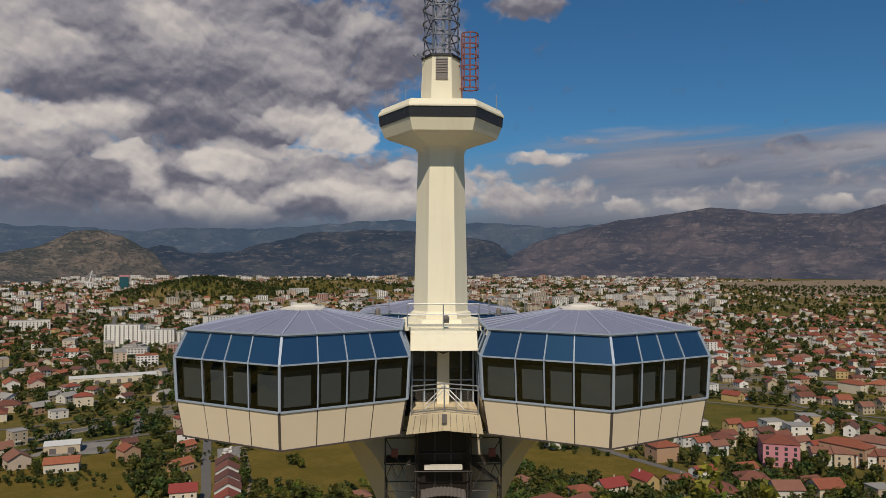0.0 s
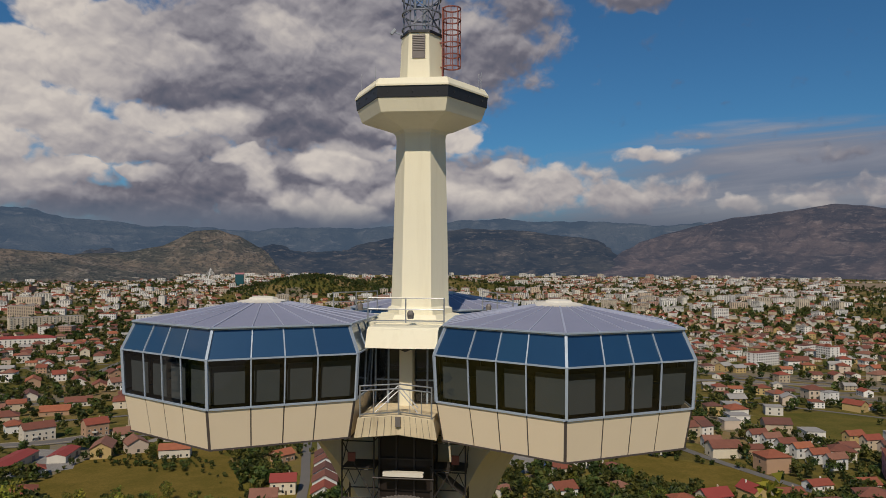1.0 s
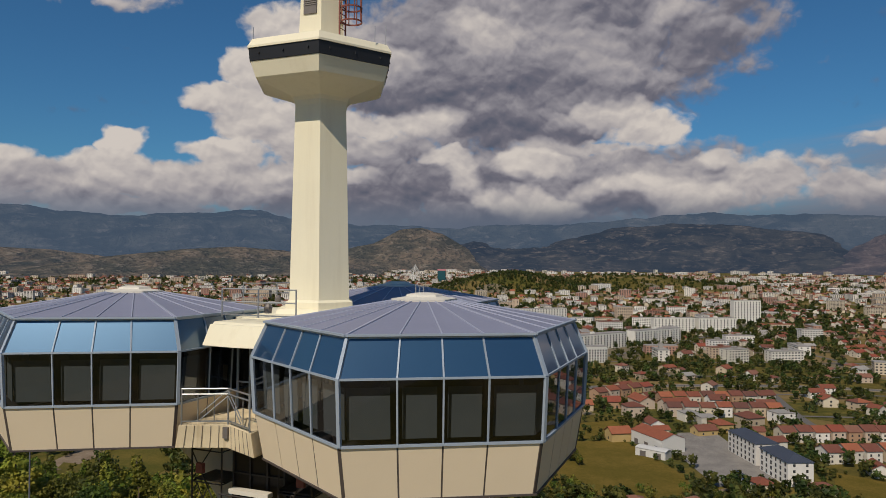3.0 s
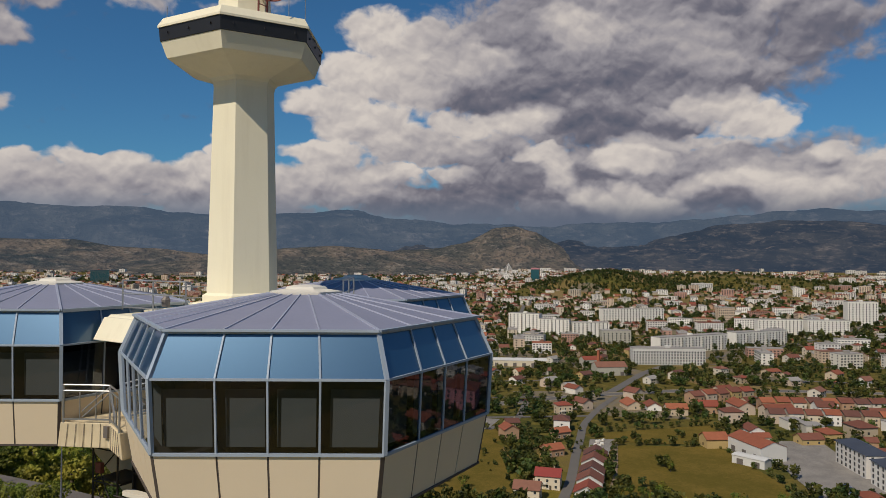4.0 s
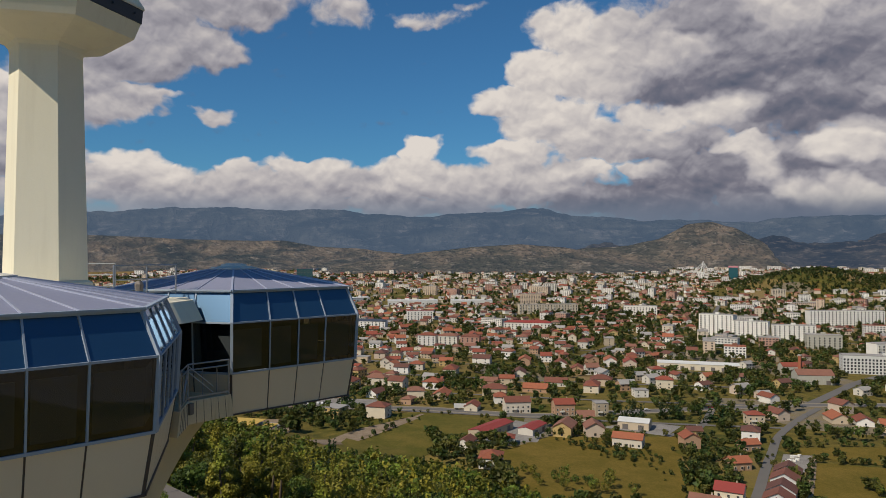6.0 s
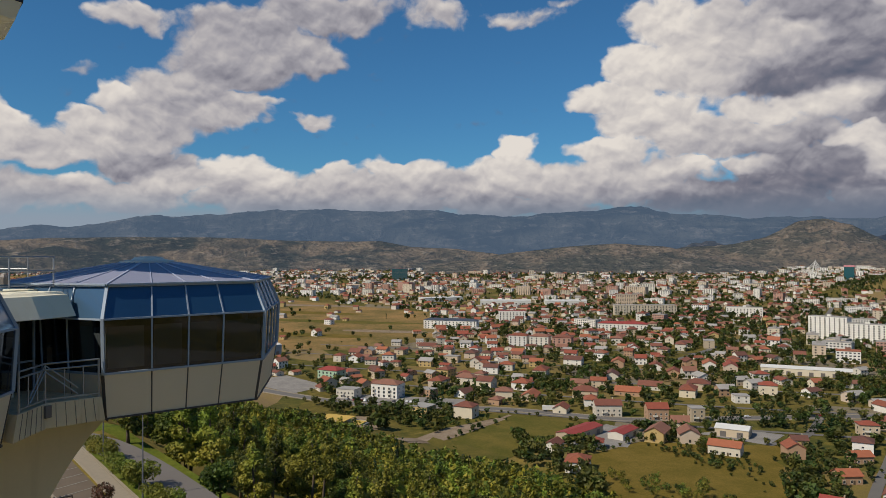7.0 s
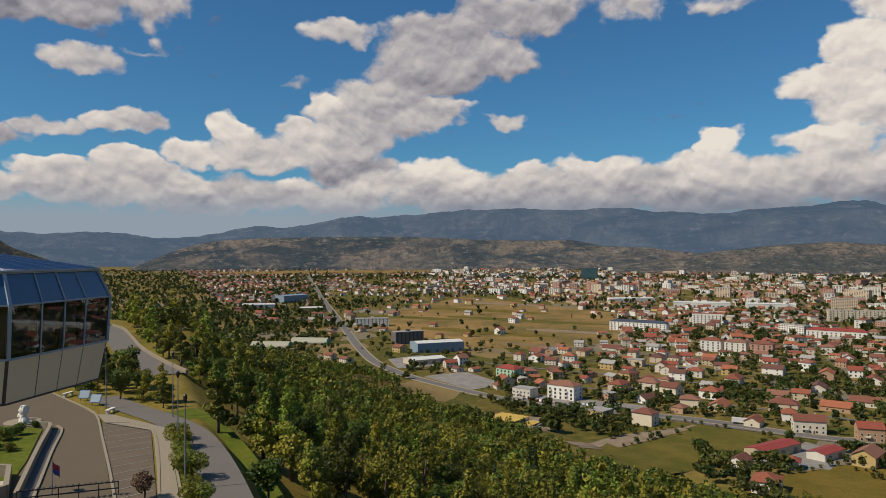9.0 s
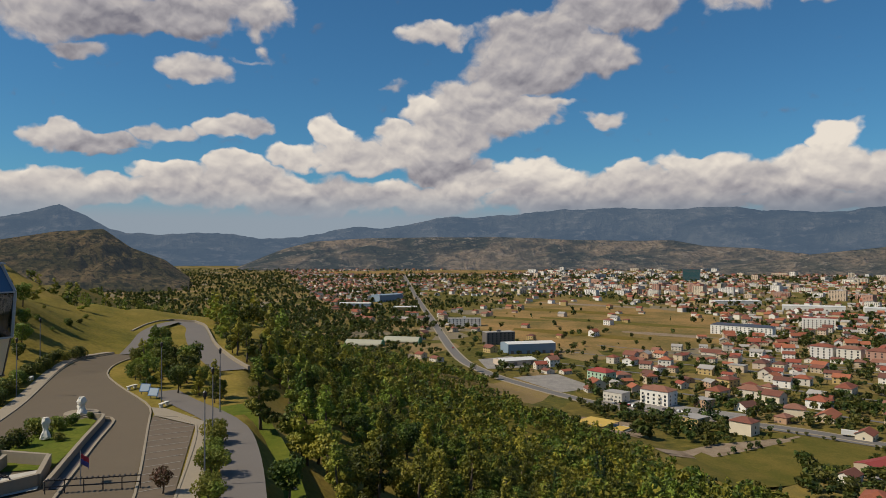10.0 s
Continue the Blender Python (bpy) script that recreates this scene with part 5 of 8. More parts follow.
def hip(w, d, z0, rise, over=0.5, thick=0.2):
    a, b, k = w / 2 + over, d / 2 + over, max(0.3, (w - d) / 2)
    e = z0 - 0.25
    s = Shape()
    s.box(-a, -b, e, a, b, e + thick)
    lo = [(-a, -b, e + thick), (a, -b, e + thick), (a, b, e + thick), (-a, b, e + thick)]
    r0, r1 = (-k, 0, z0 + rise), (k, 0, z0 + rise)
    s.poly([lo[0], lo[1], r1, r0]).poly([lo[1], lo[2], r1]).poly([lo[2], lo[3], r0, r1]).poly([lo[3], lo[0], r0])
    return s


def walls(w, d, h, rise=0.0, plinth=1.0):
    s = Shape()
    a, b = w / 2, d / 2
    if rise:
        for x0, x1 in ((-a, a),):
            left = [(x0, -b, -plinth), (x0, b, -plinth), (x0, b, h), (x0, 0, h + rise), (x0, -b, h)]
            s.solid([(x1, y, z) for _, y, z in left], left)
    else:
        s.box(-a, -b, -plinth, a, b, h)
    return s


PANE = Shape().box(-0.55, -0.05, -0.65, 0.55, 0.05, 0.65).mesh("pane", M_PANE)
FRAME = Shape()
for x0, z0, x1, z1 in ((-0.65, -0.75, -0.55, 0.75), (0.55, -0.75, 0.65, 0.75), (-0.55, 0.65, 0.55, 0.75), (-0.7, -0.8, 0.7, -0.65)):
    FRAME.box(x0, -0.09, z0, x1, 0.06, z1)
FRAME = FRAME.mesh("window_frame", M_WHITE_STONE)
DOOR = Shape().box(-0.5, -0.06, 0, 0.5, 0.06, 2.05).mesh("door", M_TRUNK)
BALCONY = Shape().box(-1.6, -1.2, -0.15, 1.6, 0, 0.0).box(-1.6, -1.2, 0.0, 1.6, -1.1, 0.95).box(-1.6, -1.2, 0.0, -1.5, 0, 0.95).box(1.5, -1.2, 0.0, 1.6, 0, 0.95).mesh("balcony", M_WHITE_STONE)


def window_at(parent, x, y, z, turn, scale=1.0, framed=False):
    w = part("window", PANE, None, parent)
    w.matrix_basis = pose(x, y, z, 0, 0, turn) @ Matrix.Diagonal((scale, 1, scale, 1))
    if framed:
        part("frame", FRAME, None, w)
    return w


def make_house(kind, w, d, h, rise, wall_mat=None, roof_mat=None, label="", rich=True):
    """A house with its base at the origin, its ridge along x."""
    ob = thing("house", label or "rendered house with a terracotta tiled roof", "house", "houses on the plain")
    if kind == "flat":
        part("wall", walls(w, d, h), wall_mat or M_HOUSE, ob)
        part("roof", Shape().box(-w / 2 - 0.2, -d / 2 - 0.2, h, w / 2 + 0.2, d / 2 + 0.2, h + 0.35), roof_mat or M_FLAT_ROOF, ob, "flat grey roof")
    elif kind == "hip":
        part("wall", walls(w, d, h), wall_mat or M_HOUSE, ob)
        part("roof", hip(w, d, h, rise), roof_mat or M_TILES, ob)
    else:
        part("wall", walls(w, d, h, rise), wall_mat or M_HOUSE, ob)
        part("roof", gable(w, d, h, rise), roof_mat or M_TILES, ob)
    floors = max(1, int(h / 2.7))
    n = max(2, int(w / 3.2)) if rich else 2
    for fl in range(floors):
        for i in range(n):
            x = -w / 2 + (i + 0.5) * w / n
            z = 1.5 + fl * 2.75
            window_at(ob, x, -d / 2, z, 0, 1.0, rich)
        window_at(ob, w / 2, 0, 1.5 + fl * 2.75, 90)
        window_at(ob, -w / 2, 0, 1.5 + fl * 2.75, -90)
    if rich:
        part("door", DOOR, None, ob).matrix_basis = pose(w * 0.12, -d / 2 - 0.02, 0)
        if kind != "flat":
            part("chimney", Shape().box(w * 0.2, d * 0.1, h, w * 0.2 + 0.6, d * 0.1 + 0.6, h + rise + 0.7), M_HOUSE, ob)
        if floors > 1:
            part("balcony", BALCONY, None, ob).matrix_basis = pose(-w * 0.15, -d / 2, 2.8)
    return ob


def stand(ob, x, y, turn, scale=1.0, r=8.0):
    ob.matrix_world = pose(x, y, height_at(x, y), 0, 0, turn) @ Matrix.Diagonal((scale, scale, scale, 1))
    taken.append((x, y, r))


def make_block(w, d, h, wall_mat=None, roof_mat=None, label="", name="apartment_block", step=4.2, depth_windows=True, storey=2.9, balconies=False, roof="flat"):
    """A block of flats: walls, roof, and a window in every bay of every storey."""
    ob = thing(name, label or "pale rendered apartment block with rows of windows", "apartment block", "blocks on the plain")
    part("wall", walls(w, d, h), wall_mat or M_BLOCK, ob)
    if roof == "hip":
        part("roof", hip(w, d, h, min(3.0, d * 0.22)), roof_mat or M_TILES, ob)
    else:
        rf = Shape().box(-w / 2 - 0.15, -d / 2 - 0.15, h, w / 2 + 0.15, d / 2 + 0.15, h + 0.5)
        part("roof", rf, roof_mat or M_FLAT_ROOF, ob)
        part("stair_head", Shape().box(-2.5, -2, h + 0.5, 2.5, 2, h + 2.6), wall_mat or M_BLOCK, ob)
    n, floors = max(2, int(w / step)), max(1, int(h / storey))
    m = 2
    for fl in range(floors):
        z = 1.6 + fl * storey
        for i in range(n):
            x = -w / 2 + (i + 0.5) * w / n
            window_at(ob, x, -d / 2, z, 0, 1.45)
            if balconies and i % 3 == 0:
                b = part("balcony", BALCONY, None, ob)
                b.matrix_basis = pose(x, -d / 2, z - 1.3) @ Matrix.Diagonal((0.85, 1, 1, 1))
        if depth_windows:
            for i in range(m):
                y = -d / 2 + (i + 0.5) * d / m
                window_at(ob, w / 2, y, z, 90, 1.1)
                window_at(ob, -w / 2, y, z, -90, 1.1)
    return ob


def facing(x0, y0, x1, y1):
    """Middle, length and turn of a front between two of its lower corners, so that -y of the thing faces the tower."""
    return (x0 + x1) / 2, (y0 + y1) / 2, hypot(x1 - x0, y1 - y0), math.degrees(atan2(y1 - y0, x1 - x0))


def front(x0, y0, x1, y1, d):
    """As facing(), with the middle of a body d deep behind the front."""
    mx, my, w, a = facing(x0, y0, x1, y1)
    return mx - sin(radians(a)) * d / 2, my + cos(radians(a)) * d / 2, w, a


# ---- blocks and halls that stand out
def put_block(x0, y0, x1, y1, d, h, **kw):
    x, y, w, a = front(x0, y0, x1, y1, d)
    kw.setdefault("step", 4.2 if hypot(x, y) < 800 else 5.4)
    if "white" in kw.get("label", ""):
        kw.setdefault("wall_mat", M_WHITE_RENDER)
    ob = make_block(w, d, h, depth_windows=hypot(x, y) < 800, **kw)
    stand(ob, x, y, a, 1.0, max(w, d) * 0.55)
    return ob


put_block(-860, 648, -789, 693, 14, 13, roof_mat=M_NAVY, roof="hip", label="long pale apartment block with a navy roof", balconies=True)
put_block(-885, 825, -856, 859, 16, 17, roof_mat=M_REDROOF, label="white apartment block with a red roof")
put_block(-833, 1065, -759, 1151, 16, 18, label="unfinished grey-beige apartment row", balconies=True)
put_block(-687, 1195, -633, 1222, 15, 17)
put_block(-674, 829, -613, 865, 16, 11, roof_mat=M_REDROOF, roof="hip", label="long pale building with a red roof")
put_block(-427, 954, -380, 956, 15, 30, label="tall stepped white apartment block", balconies=True)
put_block(-378, 950, -335, 958, 15, 24, label="stepped white apartment block", balconies=True)
put_block(-330, 960, -285, 985, 15, 21, label="stepped white apartment block", balconies=True)
put_block(-625, 605, -605, 616, 13, 13, roof="hip", label="cream apartment house with a tiled roof")
put_block(-602, 618, -582, 630, 13, 13, roof="hip", label="yellow-cream apartment house with a tiled roof")
put_block(-578, 632, -558, 644, 13, 13, roof="hip", label="cream apartment house with a tiled roof")
put_block(-458, 302, -438, 313, 14, 11, roof="hip", label="white three-storey house with a red hipped roof", balconies=True)
put_block(-554, 306, -534, 314, 13, 10, wall_mat=M_GREENWALL, roof="hip", roof_mat=M_REDROOF, label="pale green house with a red roof")
put_block(-184, 734, -118, 769, 15, 17, wall_mat=M_SHED_WHITE, label="long white slab block with dark window bands", step=2.9)
put_block(-271, 907, -238, 926, 15, 17, label="unfinished bare concrete frame block", wall_mat=M_ARM)
put_block(-360, 1194, -274, 1269, 16, 24, label="white slab apartment block with many windows")
put_block(-181, 839, -120, 930, 15, 19, label="staggered white apartment row", balconies=True)
put_block(-112, 945, -60, 1020, 15, 19, label="staggered white apartment row", balconies=True)
put_block(-108, 1139, -50, 1168, 15, 22, label="white apartment row with many windows")
put_block(-44, 1172, 10, 1200, 15, 22, label="white apartment row with many windows")
put_block(6, 1363, 50, 1385, 16, 40, label="tall white slab of flats")
put_block(190, 367, 208, 361, 22, 13, wall_mat=M_PINK, roof="hip", label="pink rendered block with a terracotta roof")
put_block(8, 432, 22, 404, 13, 12, roof_mat=M_NAVY, roof="hip", label="grey apartment house with a dark slate roof")
put_block(24, 398, 36, 372, 13, 12, roof_mat=M_NAVY, roof="hip", label="grey apartment house with a dark slate roof")
put_block(-1060, 318, -1046, 368, 18, 12, wall_mat=M_SHED_WHITE, label="white flat-roofed office building")
put_block(-815, 300, -818, 338, 14, 15, wall_mat=M_LOUVRE, label="dark brown square office block")


def make_hall(w, d, h, wall_mat, roof_mat, label, rise=1.6):
    ob = thing("warehouse", label, "warehouse")
    part("wall", walls(w, d, h, rise), wall_mat, ob)
    part("roof", gable(w, d, h, rise, 0.3, 0.18), roof_mat, ob)
    n = max(2, int(w / 9))
    for i in range(n):
        part("gate", Shape().box(-1.8, -0.06, 0, 1.8, 0.06, min(3.6, h * 0.7)), M_LOUVRE, ob).matrix_basis = pose(-w / 2 + (i + 0.5) * w / n, -d / 2, 0)
    return ob


def put_hall(x0, y0, x1, y1, d, h, wall_mat, roof_mat, label, rise=1.6):
    x, y, w, a = front(x0, y0, x1, y1, d)
    stand(make_hall(w, d, h, wall_mat, roof_mat, label, rise), x, y, a, 1.0, max(w, d) * 0.55)


put_hall(-730, 297, -730, 354, 26, 11, M_SHED_BLUE, M_SHED_WHITE, "blue-grey metal shed with a pale roof")
put_hall(-650, 262, -655, 300, 22, 5, M_HOUSE, M_SHED_WHITE, "low workshop with white roof")
put_hall(-1356, 1012, -1326, 1109, 40, 9, M_SHED_WHITE, M_SHED_WHITE, "long white metal warehouse")
put_hall(-1207, 1061, -1132, 1146, 45, 9, M_SHED_WHITE, M_SHED_WHITE, "long white metal warehouse")
put_hall(-1110, 1170, -1050, 1240, 45, 9, M_SHED_WHITE, M_SHED_WHITE, "long white metal warehouse")
put_hall(-222, 401, -204, 408, 14, 5, M_HOUSE, M_SHED_WHITE, "white metal-roofed shed with grey gates")
put_hall(-262, 318, -268, 352, 12, 4.5, M_HOUSE, M_REDROOF, "long low shed with a dark red roof", 1.2)
put_hall(-247, 345, -252, 366, 10, 4.0, M_HOUSE, M_REDROOF, "low shed with a dark red roof", 1.2)
put_hall(-47, 430, -27, 408, 16, 8, M_SHED_WHITE, M_TILES, "white hall with a tiled roof", 3.0)
put_hall(-41, 402, -24, 396, 8, 4.5, M_SHED_WHITE, M_SHED_WHITE, "white annex of the hall", 0.6)
put_hall(-1512, 202, -1495, 266, 30, 9, M_SHED_BLUE, M_SHED_WHITE, "blue and white warehouse")
put_hall(-1656, 315, -1700, 380, 30, 16, M_SHED_BLUE, M_SHED_BLUE, "grey-blue metal office hall")
put_hall(-1380, 290, -1372, 340, 24, 8, M_HOUSE, M_SHED_WHITE, "cream warehouse with pale roof")
put_hall(-330, 1010, -300, 1010, 20, 6, M_HOUSE, M_SHED_WHITE, "long hall with white roof")
put_hall(-322, 640, -255, 672, 18, 6, M_HOUSE, M_SHED_WHITE, "long school hall with white roof")


def make_hangar(length, r):
    ob = thing("arched_hangar", "green-ended fabric hangar with a pale vaulted roof", "hangar", "hangars")
    s = Shape()
    arc = [(r * cos(pi * i / 10), r * 0.85 * sin(pi * i / 10)) for i in range(11)]
    s.rings([[(x, y, z) for y, z in arc] for x in (-length / 2, length / 2)], cap=False)
    part("vault", s, M_VAULT, ob, smooth=True)
    for x in (-length / 2, length / 2):
        part("end_wall", Shape().solid([(x - 0.2, y, z) for y, z in arc], [(x + 0.2, y, z) for y, z in arc]), M_HANGAR, ob, "green end wall")
    return ob


for x, y, a in ((-850, 155, 62), (-868, 206, 60)):
    stand(make_hangar(46, 9), x, y, a, 1.0, 26)

tower = thing("glass_office_tower", "tall teal glass office tower", "office tower")
part("curtain_wall", walls(60, 30, 42), M_TEALGLASS, tower)
part("roof", Shape().box(-30, -15, 42, 30, 15, 44), M_NAVY, tower)
for i in range(13):
    part("floor_band", Shape().box(-30.1, -15.1, i * 3.2, 30.1, 15.1, i * 3.2 + 0.4), M_LOUVRE, tower)
stand(tower, -2300, 1590, 50, 1.0, 45)

# ---- single houses that stand out in the meadows
LONE = [
    (-195, 368, 20, "gable", 17, 10, 5.2, 2.4, "two-part house with brown roofs among hedges"),
    (-247, 402, 40, "gable", 11, 9, 4.5, 3.4, "small pink house with a steep red roof"),
    (-112, 313, 15, "gable", 12, 10, 6.4, 2.6, "white two-storey house with a bright red roof and balcony"),
    (-114, 292, 15, "gable", 12, 10, 5.5, 2.6, "white house with a tiled roof below the meadow"),
    (-142, 409, 55, "gable", 10, 8, 4.0, 2.2, "small white house with a red roof"),
    (-131, 367, 55, "gable", 11, 8, 4.2, 2.4, "small white house with an orange roof"),
    (-181, 422, 40, "gable", 9, 8, 3.0, 2.0, "little house with an orange roof"),
    (-165, 476, 40, "hip", 11, 9, 7.0, 2.0, "square grey house with a red hipped roof"),
    (92, 320, 25, "gable", 14, 9, 5.5, 3.0, "white house with a bright red roof"),
    (112, 330, 115, "gable", 12, 8, 5.5, 3.0, "white house wing with a bright red roof"),
    (130, 334, 15, "gable", 13, 8, 3.5, 2.2, "low house with an orange roof"),
    (150, 352, 20, "gable", 12, 8, 3.0, 2.0, "low house with an orange roof"),
    (-470, 289, 30, "flat", 16, 12, 7.0, 0.0, "white house with flat roof"),
    (-300, 395, 50, "gable", 18, 12, 8.0, 3.0, "large house with an overhanging red roof"),
    (-272, 412, 50, "gable", 14, 11, 8.0, 3.0, "tall house with an orange-red roof"),
    (-252, 428, 50, "flat", 9, 9, 9.0, 0.0, "white house with flat roof"),
]
for x, y, a, kind, w, d, h, rise, label in LONE:
    red = M_REDROOF if "bright red" in label else None
    stand(make_house(kind, w, d, h, rise, None, red, label), x, y, a, 1.0, 11)

# ---- terraces of gabled houses
def terrace(x0, y0, x1, y1, n, turn_extra, w, d, h, rise, label, roof_mat=None):
    one = make_house("gable", w, d, h, rise, M_SHED_WHITE if "white" in label else None, roof_mat, label, False)
    tagged(one, group="terrace houses")
    a = math.degrees(atan2(y1 - y0, x1 - x0)) + turn_extra
    for i in range(n):
        t = i / max(1, n - 1)
        x, y = x0 + (x1 - x0) * t, y0 + (y1 - y0) * t
        m = pose(x, y, height_at(x, y) + 0.45 * (i % 2), 0, 0, a)
        if i == 0:
            one.matrix_world = m
        else:
            copy_thing(one, m)
        taken.append((x, y, max(w, d) * 0.6))


terrace(-105, 364, -88.5, 302, 5, 0, 10.5, 12, 5.4, 3.3, "white terrace house with a red gabled roof")
for k in range(14):
    # pallets and stacks of blocks beside the unfinished row
    px, py = -108 - 5 * ((k * 7) % 10) / 10 - (k // 2) * 1.2, 374 + (k // 2) * 6 + 2.5 * (k % 2)
    heap = thing("block_stack", "white stack of building blocks on a pallet", "block stack", "stacks in the rubble yard", at=pose(px, py, height_at(px, py) + 0.2, 0, 0, 20 * k))
    part("pallet", Shape().box(-1.1, -0.8, 0, 1.1, 0.8, 0.16), M_BOARD, heap)
    part("blocks", Shape().box(-1.0, -0.7, 0.16, 1.0, 0.7, 0.9 + 0.3 * (k % 3)), M_WHITE_RENDER, heap, bevel=0.05)
terrace(150, 446, 174, 390, 6, 90, 12, 5.6, 6.0, 2.4, "stepped white terrace house with a brown roof")
terrace(210, 452, 234, 390, 6, 90, 12, 6.2, 6.0, 2.4, "stepped cream terrace house with a brown roof")
terrace(262, 460, 330, 400, 7, 90, 12, 7.5, 6.0, 2.4, "terrace house with a terracotta roof")
terrace(40, 470, 105, 500, 8, 0, 8.5, 12, 6.5, 2.6, "terrace house with an orange-red roof")
terrace(60, 430, 120, 462, 7, 0, 9, 12, 6.5, 2.6, "terrace house with an orange-red roof")
terrace(-40, 560, 20, 590, 7, 0, 9, 12, 7, 2.6, "terrace house with a rust-red roof")
terrace(-30, 520, 36, 545, 7, 0, 9.5, 12, 7, 2.6, "terrace house with a rust-red roof")
terrace(-90, 560, -60, 600, 5, 0, 10, 11, 7, 2.6, "terrace house with a rust-red roof")
terrace(225, 372, 300, 352, 8, 0, 10, 11, 7, 2.4, "terrace house with a brown roof")

# ---- houses along the nearest streets: x, y, turn, roof, length, wall height
WEST_STREET = [(-669, 515, 35, "gable", 24, 3.4), (-559, 464, 31, "flat", 18, 6.4), (-572, 501, 126, "hip", 21, 6), (-481, 449, 35, "gable", 16, 6), (-485, 472, 33, "hip", 16, 6), (-443, 476, 124, "hip", 24, 6), (-469, 549, 29, "gable", 21, 5.6), (-373, 393, 124, "gable", 24, 3.4), (-326, 377, 122, "gable", 16, 3.6), (-375, 452, 29, "gable", 17, 6), (-373, 473, 34, "gable", 15, 6), (-395, 517, 127, "gable", 24, 3.6)]
MAIN_STREET = [(-351, 431, 36, "hip", 22, 6), (-337, 466, 28, "gable", 23, 3.6), (-341, 500, 30, "gable", 22, 3.6), (-315, 529, 30, "hip", 21, 6), (-431, 571, 125, "gable", 23, 6), (-400, 589, 127, "gable", 23, 3.6), (-369, 573, 122, "gable", 20, 3.6), (-306, 501, 118, "hip", 24, 6), (-459, 370, 117, "hip", 20, 6.2), (-454, 396, 28, "hip", 22, 6.2), (-470, 735, 119, "hip", 24, 8), (-462, 779, 126, "flat", 24, 9)]
NORTH_STREET = [(-438, 778, 128, "gable", 21, 3.4), (-424, 797, 122, "gable", 24, 3.4), (-368, 629, 125, "gable", 24, 6), (-347, 631, 124, "gable", 24, 6), (-332, 651, 125, "gable", 24, 6), (-322, 665, 31, "gable", 24, 6), (-269, 553, 30, "hip", 16, 8), (-30, 533, 37, "gable", 24, 7), (-55, 543, 124, "gable", 24, 6), (-5, 535, 37, "gable", 24, 7)]
EAST_STREET = [(-7, 468, 36, "gable", 16, 3.6), (-39, 476, 120, "gable", 16, 3.6), (-94, 513, 27, "gable", 17, 5), (-128, 521, 126, "gable", 20, 3.2), (-113, 523, 117, "gable", 17, 3.2), (258, 561, 128, "gable", 17, 5.6), (252, 593, 32, "flat", 14, 8.6), (348, 718, 26, "hip", 24, 6), (415, 896, 122, "hip", 24, 6), (381, 596, 117, "hip", 24, 8.4)]
FAR_EAST_STREET = [(404, 595, 35, "hip", 24, 8.4), (443, 796, 32, "hip", 24, 6), (450, 750, 124, "hip", 24, 6), (516, 795, 124, "gable", 24, 6), (377, 730, 26, "gable", 24, 6), (598, 1051, 116, "hip", 24, 6), (507, 974, 27, "gable", 24, 6), (603, 973, 29, "gable", 24, 6), (668, 1010, 120, "hip", 24, 6)]
STREET_LABELS = {"gable": "rendered family house with a terracotta gable roof", "hip": "rendered house with a hipped terracotta roof", "flat": "pale flat-roofed house with square windows"}
for street in (WEST_STREET, MAIN_STREET, NORTH_STREET, EAST_STREET, FAR_EAST_STREET):
    for x, y, a, kind, w, h in street:
        d = min(12.0, max(8.5, w * 0.6))
        if clear_spot(x, y, 5):
            stand(make_house(kind, w * 0.86, d, h, d * 0.27, None, None, STREET_LABELS[kind], False), x, y, a, 1.0, w * 0.5)
put_block(229, 380, 243, 359, 13, 11, roof="hip", wall_mat=M_HOUSE, label="brown rendered three-storey block with a hipped roof")
put_block(250, 384, 268, 362, 13, 11, roof="hip", wall_mat=M_HOUSE, label="brown rendered three-storey block with a hipped roof")
put_hall(-194, 645, -170, 662, 18, 8, M_ARM, M_TILES, "derelict brick works hall with a rusty tiled roof", 4.0)
put_hall(-222, 690, -206, 703, 14, 7, M_ARM, M_TILES, "derelict brick works shed with a tiled roof", 3.0)
stack = thing("factory_chimney", "square brick chimney of the derelict works", "chimney", at=pose(-200, 668, PLAIN))
part("shaft", Shape().solid([(-1.6, -1.6, 0), (1.6, -1.6, 0), (1.6, 1.6, 0), (-1.6, 1.6, 0)], [(-1.1, -1.1, 22), (1.1, -1.1, 22), (1.1, 1.1, 22), (-1.1, 1.1, 22)]), M_TILES, stack)
part("rim", Shape().box(-1.4, -1.4, 22, 1.4, 1.4, 23), M_ARM, stack)

# ---- houses along the streets
rng = random.Random(11)
HOUSE_KINDS = [("gable", 11, 9, 4.6, 2.5), ("gable", 14, 9, 5.0, 2.5), ("hip", 12, 10, 5.0, 2.4), ("hip", 12, 10, 7.2, 2.3), ("gable", 11, 8, 3.0, 2.2), ("flat", 11, 10, 5.6, 0), ("gable", 12, 10, 6.6, 2.8)]
HOUSE_LABELS = ["two-storey rendered house with a tiled gable roof", "long two-storey house with a tiled gable roof", "square house with a hipped tile roof",
                "three-storey house with a hipped tile roof", "single-storey house with a tiled gable roof", "flat-roofed rendered house with pale walls", "tall house with a tiled gable roof"]


